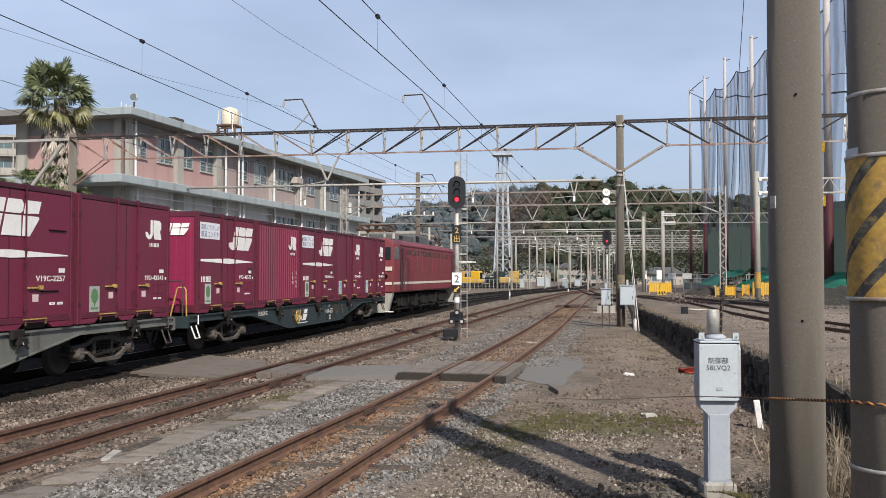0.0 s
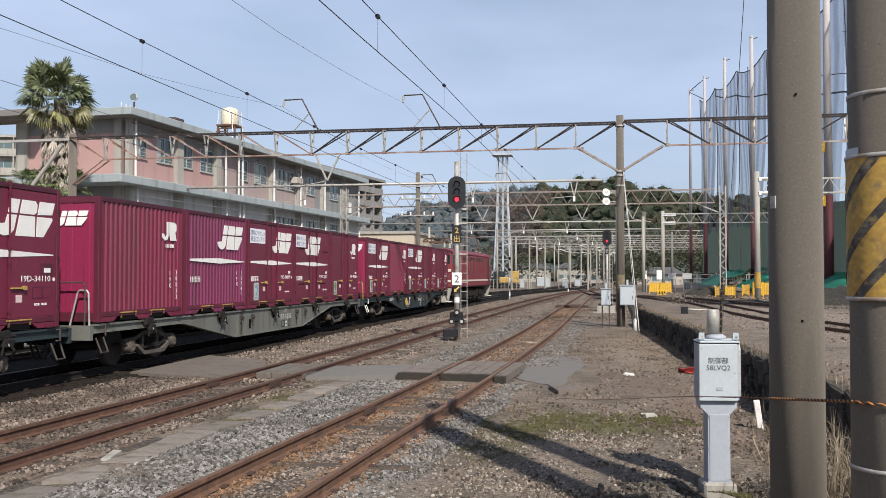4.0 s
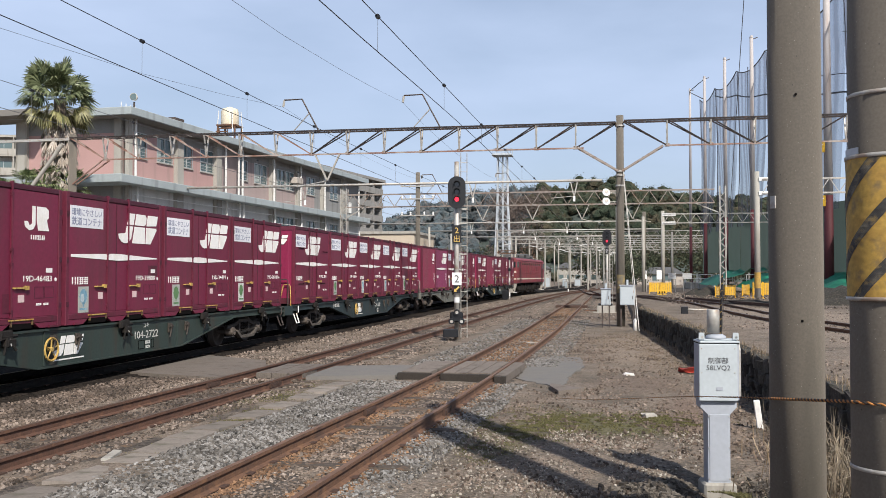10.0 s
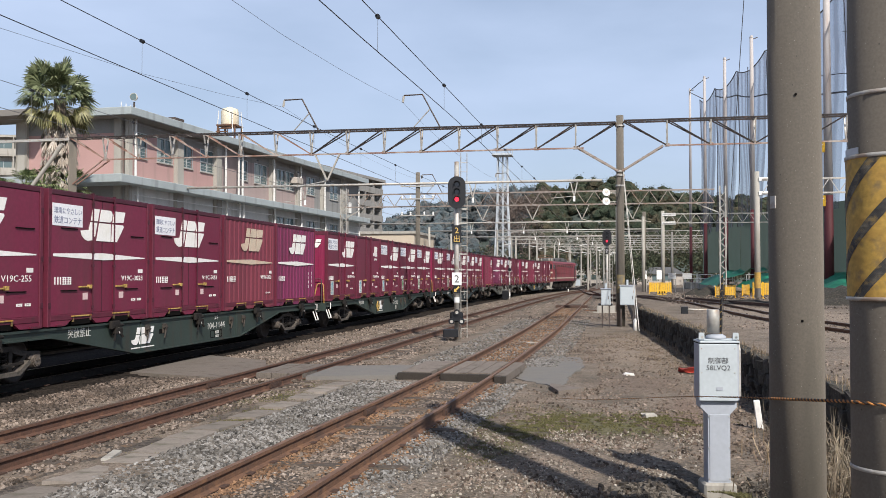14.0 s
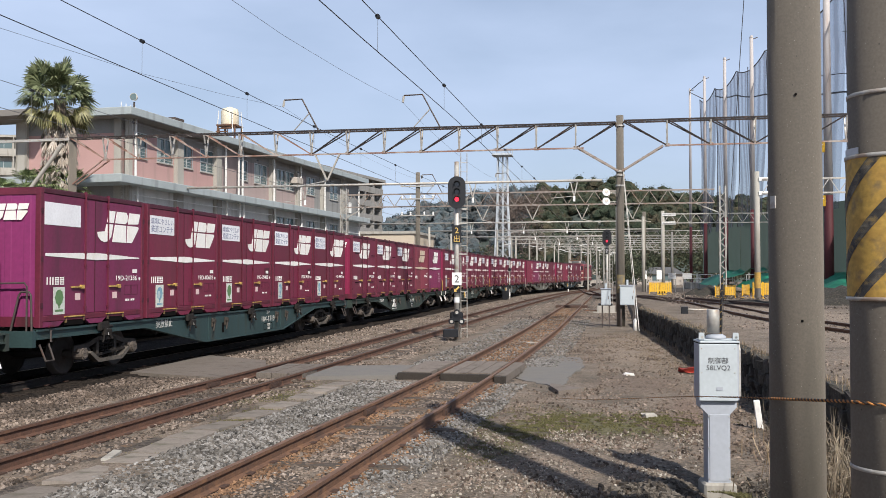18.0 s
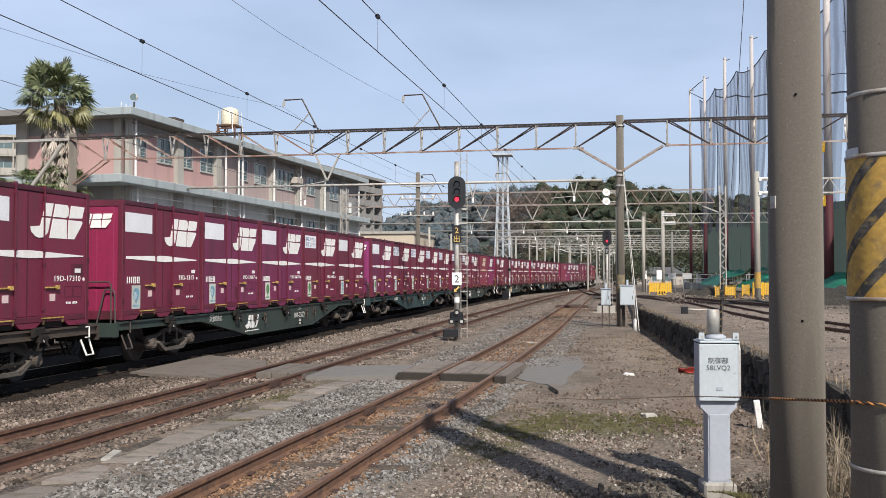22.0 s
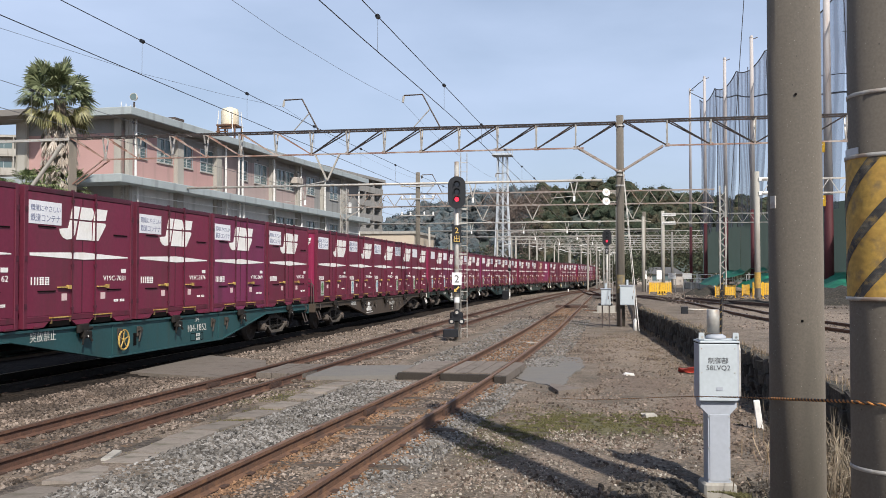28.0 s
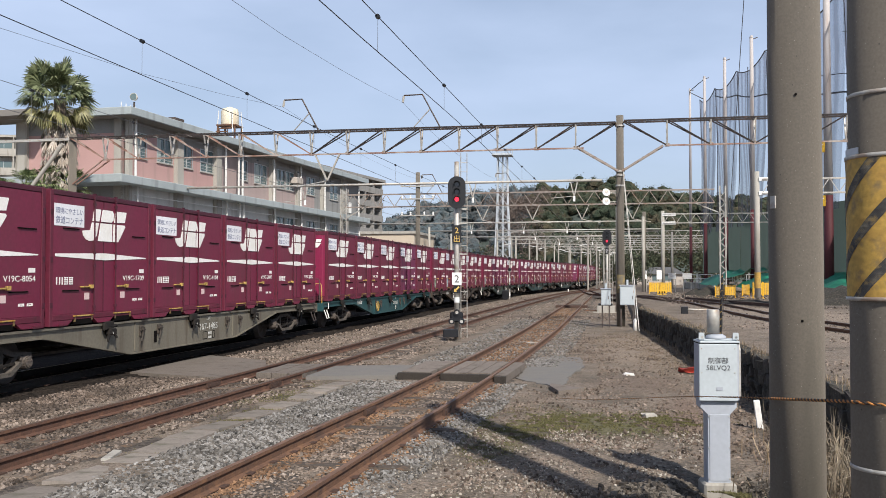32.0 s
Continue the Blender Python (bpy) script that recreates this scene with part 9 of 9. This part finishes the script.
    if not number.startswith("107"):
        writing("notice", "突放禁止", 0.20, PRINT_DIM, ob, Matrix.Translation((1.165, -5.35, 0.765)) @ FACE_X)
    part("small_print", shared("small_print|wagon", lambda: print_bars(-0.03, 0.19, 0.44, 0.51, 1.163, 3), PRINT_DIM), None, ob, at=Matrix.Translation((0, at_, 0)))
    part("small_print", shared("small_print|wagon lower", lambda: print_bars(-0.02, 0.18, 0.345, 0.405, 1.163, 3), PRINT_DIM), None, ob, at=Matrix.Translation((0, at_, 0)))
    return ob


def engine(m):
    """The electric engine at the head of the train."""
    ob = thing("electric_locomotive", m, "faded red electric locomotive with a cream stripe, hauling the train", "locomotive")
    L2, w = 8.75, 1.38
    prof = [(-w, 1.12), (w, 1.12), (w, 3.30), (w - 0.06, 3.48), (w - 0.28, 3.62), (-w + 0.28, 3.62), (-w + 0.06, 3.48), (-w, 3.30)]
    bm = bmesh.new()
    lo = [bm.verts.new((x, -L2 + (0.0 if z < 2.4 else (z - 2.4) * 0.07), z)) for x, z in prof]
    hi = [bm.verts.new((x, L2 - (0.0 if z < 2.4 else (z - 2.4) * 0.07), z)) for x, z in prof]
    bm.faces.new(lo)
    bm.faces.new(hi[::-1])
    for i in range(8):
        j = (i + 1) % 8
        bm.faces.new((lo[i], hi[i], hi[j], lo[j]))
    bmesh.ops.recalc_face_normals(bm, faces=bm.faces[:])
    bmesh.ops.bevel(bm, geom=[e_ for e_ in bm.edges], offset=0.06, segments=3, affect="EDGES")
    part("body", bm, LOCO_RED, ob)
    part("gutter", bx(w - 0.03, w + 0.03, -7.4, 7.4, 3.34, 3.38), LOCO_RED, ob)
    part("roof", bx(-1.05, 1.05, -8.0, 8.0, 3.60, 3.66, 0.02), LOCO_GREY, ob)
    for y0, y1, z in ((-5.2, -1.4, 4.02), (-1.2, 2.4, 4.14), (2.6, 4.6, 4.0)):
        rb = part("roof_box", bx(-0.78, 0.78, y0, y1, 3.64, z, 0.08), LOCO_GREY, ob, "flat grey roof equipment box")
        part("louvre", bx(0.77, 0.795, y0 + 0.2, y0 + 0.9, 3.74, z - 0.1), GRIME, rb)
    for s in (-1, 1):
        part("side_stripe", bx(*sorted((s * (w - 0.01), s * (w + 0.010))), -L2 + 0.07, L2 - 0.07, 1.50, 1.61), CREAM, ob, "cream stripe")
        y0, y1 = sorted((s * (L2 - 0.01), s * (L2 + 0.014)))
        part("end_stripe", bx(-w + 0.07, w - 0.07, y0, y1, 1.49, 1.61), CREAM, ob, "cream end band")
        part("end_stripe", bx(-w + 0.07, w - 0.07, y0, y1, 2.14, 2.32), CREAM, ob, "cream end band")
        for x0, x1 in ((-1.24, -0.46), (0.46, 1.24)):
            ws = part("windscreen", bx(x0, x1, *sorted((s * (L2 - 0.12), s * (L2 + 0.004))), 2.66, 3.22, 0.02), GLASS, ob, "dark cab window")
            part("wiper", bar(bmesh.new(), (x0 + 0.3, s * (L2 + 0.012), 2.66), (x0 + 0.5, s * (L2 + 0.0), 3.05), 0.02, 0.02), BLACK, ws)
        part("end_door", bx(-0.32, 0.32, *sorted((s * (L2 - 0.1), s * (L2 + 0.02))), 1.2, 3.2, 0.01), LOCO_RED, ob)
        part("cab_window", bx(w - 0.02, w + 0.012, *sorted((s * 8.55, s * 7.75)), 2.66, 3.22, 0.01), CURTAIN, ob, "pale cab side window")
        part("cab_door", bx(w - 0.03, w + 0.012, *sorted((s * 7.35, s * 6.75)), 1.2, 3.2, 0.01), MAROON_DK, ob, "dark cab door")
        for q in (7.42, 6.68):
            part("handrail", rod(bmesh.new(), (w + 0.05, s * q, 1.3), (w + 0.05, s * q, 2.6), 0.018, n=6), DARK_STEEL, ob)
        part("end_skirt", slab(bmesh.new(), [(-1.1, 0.22), (1.1, 0.22), (1.34, 1.1), (-1.34, 1.1)], 1, *sorted((s * 8.45, s * 8.8))), CONC_LITE, ob, "grey end skirt")
        part("jumper", rod(bmesh.new(), (0.8, s * 8.8, 0.95), (0.8, s * 8.93, 0.8), 0.10, n=10), BLACK, ob)
        part("step", bx(1.0, 1.36, *sorted((s * 8.6, s * 8.85)), 0.24, 0.28), WHITE_P, ob)
        part("coupler", bx(-0.16, 0.16, *sorted((s * 8.75, s * 9.15)), 0.74, 0.98, 0.03), RUST_DK, ob)
        for x in (-1.0, 1.0):
            part("tail_lamp", rod(bmesh.new(), (x, s * (L2 - 0.02), 1.88), (x, s * (L2 + 0.05), 1.88), 0.10, n=12), DARKHOLE, ob)
    for i in range(9):
        y = -6.1 + i * 1.33
        fg = part("filter_grille", bx(w - 0.015, w + 0.014, y, y + 1.12, 2.10, 2.86, 0.01), LOCO_RED, ob)
        for k in range(5):
            part("slat", bx(w + 0.012, w + 0.018, y + 0.05, y + 1.07, 2.17 + k * 0.135, 2.21 + k * 0.135), LOCO_RED, fg)
        part("clerestory_window", bx(w - 0.015, w + 0.012, y + 0.08, y + 1.04, 2.94, 3.18), DIM_GLASS, ob, "dim dusty window")
    for y in (-5.4, 0.0, 5.4):
        b = part("bogie", bx(-1.0, 1.0, -1.9, 1.9, 0.55, 1.0, 0.03), GRIME, ob, at=Matrix.Translation((0, y, 0)))
        part("side_frame", slab(bmesh.new(), [(-1.95, 0.62), (-1.8, 0.86), (1.8, 0.86), (1.95, 0.62), (1.5, 0.60), (0.75, 0.42), (-0.75, 0.42), (-1.5, 0.60)], 0, 0.98, 1.14), GRIME, b)
        part("brake_rod", rod(bmesh.new(), (1.10, -1.7, 0.30), (1.10, 1.7, 0.30), 0.035, n=6), GRIME, b)
        for yy in (-1.15, 1.15):
            part("axle_box", axlebox_mesh(1, yy), AXLE, b, at=Matrix.Translation((0.04, 0, 0.13)))
            for k in (-0.32, 0.32):
                part("spring", rod(bmesh.new(), (1.16, yy + k, 0.48), (1.16, yy + k, 0.86), 0.07, n=8), GRIME, b)
            part("sand_pipe", tube(bmesh.new(), [(1.05, yy - 0.62, 0.95), (1.05, yy - 0.6, 0.5), (0.9, yy - 0.5, 0.16)], 0.03), GRIME, b)
            wm = shared("wheelset|engine", wheelset_mesh, WHEEL_M, True)
            wo = part("wheelset", wm, None, b, at=Matrix.Translation((0, yy, 0.405)))
            WHEELSETS.append((wo, yy, -1, 0.405))
    for y in (-2.7, 2.7):
        part("air_tank", rod(bmesh.new(), (0.95, y - 0.6, 0.75), (0.95, y + 0.6, 0.75), 0.2, n=12), GRIME, ob)
        part("equipment_box", bx(0.7, 1.2, y - 0.35, y + 0.35, 0.35, 0.95, 0.03), GRIME, ob)
    for s in (-1, 1):
        pn = bmesh.new()
        y = s * 6.6
        top = 4.30 if s < 0 else 4.95
        low = 4.08 if s < 0 else 3.84
        for x in (-0.62, 0.62):
            bar(pn, (x, y - 0.9, low), (x * 0.85, y + 0.85, low + (top - low) * 0.45), 0.05, 0.05)
            bar(pn, (x * 0.85, y + 0.85, low + (top - low) * 0.45), (x * 0.7, y, top), 0.035, 0.035)
            bar(pn, (x, y + 0.9, low), (x * 0.85, y - 0.85, low + (top - low) * 0.45), 0.05, 0.05)
            bar(pn, (x * 0.85, y - 0.85, low + (top - low) * 0.45), (x * 0.7, y, top), 0.035, 0.035)
        for q in (-0.16, 0.16):
            tube(pn, [(-0.95, y + q, top - 0.16), (-0.72, y + q, top + 0.04), (0.72, y + q, top + 0.04), (0.95, y + q, top - 0.16)], 0.035)
        box(pn, -0.75, 0.75, y - 0.95, y - 0.85, low - 0.04, low + 0.04)
        box(pn, -0.75, 0.75, y + 0.85, y + 0.95, low - 0.04, low + 0.04)
        pg = part("pantograph", pn, RUST, ob, "rust-brown folded current collector" if s < 0 else "rust-brown raised current collector")
        for x in (-0.65, 0.65):
            for q in (-0.9, 0.9):
                part("insulator", lathe(bmesh.new(), [(0.05, 3.64), (0.09, 3.67), (0.05, 3.70), (0.09, 3.73), (0.05, low - 0.03)], 10, center=(x, y + q)), CONC_LITE, pg)
    return ob


DIM_GLASS = mat("dusty dim glass", (0.10, 0.035, 0.04), 0.25, var=0.2, scale=2, bump=0)
P, M = PURPLE, MAROON
# rear to front: style, mark, panel, paint, number
CONSIST = [
    (W_BLUE, "104-657", YELLOW, True, True, [("D", "lean", "text", M, "19D-40575"), ("G", "round", "", M, "19G-3100"), ("D", "lean", "text", M, "19D-33105"), ("D", "round", "", M, "19D-46301"), ("D", "round", "", M, "19D-46412")]),
    (W_GREY, "107-1032", GALV, False, False, [("G", "round", "", M, "19G-20833"), ("G", "lean", "", P, "19G-15201"), ("D", "lean", "text", M, "19D-34519"), ("V", "lean", "text", M, "V19C-2257"), ("D", "round", "", M, "19D-42243")]),
    (W_BLUE, "104-588", YELLOW, True, True, [("V", "lean", "text", M, "V19C-841"), ("D", "lean", "text", M, "19D-33813"), ("D", "lean", "text", M, "19D-20182"), ("D", "lean", "text", M, "19D-36184"), ("D", "lean", "text", M, "19D-34110")]),
    (W_GREEN, "104-2722", YELLOW, True, True, [("D", "lean", "text", M, "19D-39146"), ("D", "round", "", M, "19D-46483"), ("D", "lean", "text", M, "19D-39800"), ("D", "lean", "text", M, "19D-34419"), ("D", "lean", "text", M, "19D-36183")]),
    (W_GREEN, "104-1144", GALV, False, True, [("V", "lean", "text", M, "V19C-255"), ("V", "lean", "text", M, "V19C-3023"), ("V", "lean", "text", M, "V19C-7051"), ("B", "lean", "", FADED, "V19B-5123"), ("B", "lean", "", P, "V19B-1114")]),
    (W_SLATE, "104-1719", DARK_STEEL, False, False, [("D", "lean", "blank", P, "19D-21336"), ("D", "lean", "text", M, "19D-80692"), ("D", "lean", "text", M, "19D-39405"), ("D", "lean", "text", M, "19D-3610"), ("D", "lean", "text", M, "19D-40871")]),
    (W_GREEN, "104-2522", DARK_STEEL, False, True, [("D", "lean", "blank", M, "19D-1313"), ("D", "lean", "blank", P, "19D-21667"), ("D", "lean", "blank", P, "19D-16674"), ("D", "lean", "text", M, "19D-31605"), ("D", "lean", "blank", M, "19D-17845")]),
    (W_BROWN, "104-1577", DARK_STEEL, False, True, [("D", "lean", "text", M, "19D-31620"), ("D", "lean", "text", M, "19D-35863"), ("D", "lean", "text", M, "19D-20332"), ("D", "lean", "text", M, "19D-39552"), ("D", "lean", "blank", M, "19D-17310")]),
    (W_TEAL, "104-1852", YELLOW, True, False, [("V", "lean", "text", M, "V19C-3162"), ("V", "lean", "text", M, "V19C-7031"), ("V", "lean", "text", M, "V19C-3976"), ("V", "lean", "text", P, "V19C-2409"), ("V", "lean", "text", M, "V19C-17")]),
    (W_OLIVE, "107-1485", GALV, False, False, [("V", "lean", "text", M, "V19C-8054"), ("V", "lean", "text", M, "V19C-1709"), ("V", "lean", "text", M, "V19C-4104"), ("V", "lean", "text", M, "V19C-3807"), ("V", "lean", "text", M, "V19C-2025")]),
]
RUN = (95.4213, -4.2477, -4.9948, 10.4664, -7.7701, -3.9448, 4.2625, 0.5807)


def run(t):
    """Metres that the train has gone along its track since 0 s."""
    def p(t_):
        return sum(c * ((t_ - 16) / 16) ** (i + 1) for i, c in enumerate(RUN))
    return p(t) - p(0)


def track_point(s):
    return Vector((main_x(s), s, 0.0))


def vehicle_pose(s, half):
    a_, b_ = track_point(s - half), track_point(s + half)
    d = b_ - a_
    return Matrix.Translation((a_ + b_) / 2) @ Matrix.Rotation(-math.atan2(d.x, d.y), 4, "Z")


TRAIN = []          # (thing, centre at 0 s, half base, offset in the vehicle)
CENTRE0 = 30.7875
LOAD_SHIFT = {0: 0.15, 1: -0.10, 4: -0.36, 8: 0.10, 9: -0.06}   # how far each load sits forward on its wagon
for i, (paint, number, rail_paint, bw, mk, load) in enumerate(CONSIST):
    s0 = CENTRE0 - WAGON * i
    w_ = wagon(paint, number, i, rail_paint, bw, mk, vehicle_pose(s0, 7.1))
    TRAIN.append((w_, s0, 7.1, Matrix()))
    for j, (style, mk2, pan, pnt, num) in enumerate(load):
        off = Matrix.Translation((0, (j - 2) * PITCH + LOAD_SHIFT.get(i, -0.17), 1.0))
        c_ = container(style, mk2, pan, pnt, num, vehicle_pose(s0, 7.1) @ off)
        TRAIN.append((c_, s0, 7.1, off))
s0 = CENTRE0 + WAGON / 2 + 9.25
TRAIN.append((engine(vehicle_pose(s0, 5.4)), s0, 5.4, Matrix()))


def motions():
    steps = [float(t) for t in range(33)]
    for ob, s0_, half, off in TRAIN:
        walk(ob, [(t, vehicle_pose(s0_ + run(t), half) @ off) for t in steps])
    fine = [i / 10 for i in range(321)]
    for ob, y, _, r in WHEELSETS:
        walk(ob, [(t, Matrix.Translation((0, y, r)) @ Matrix.Rotation(-run(t) / r, 4, "X")) for t in fine])


motions()
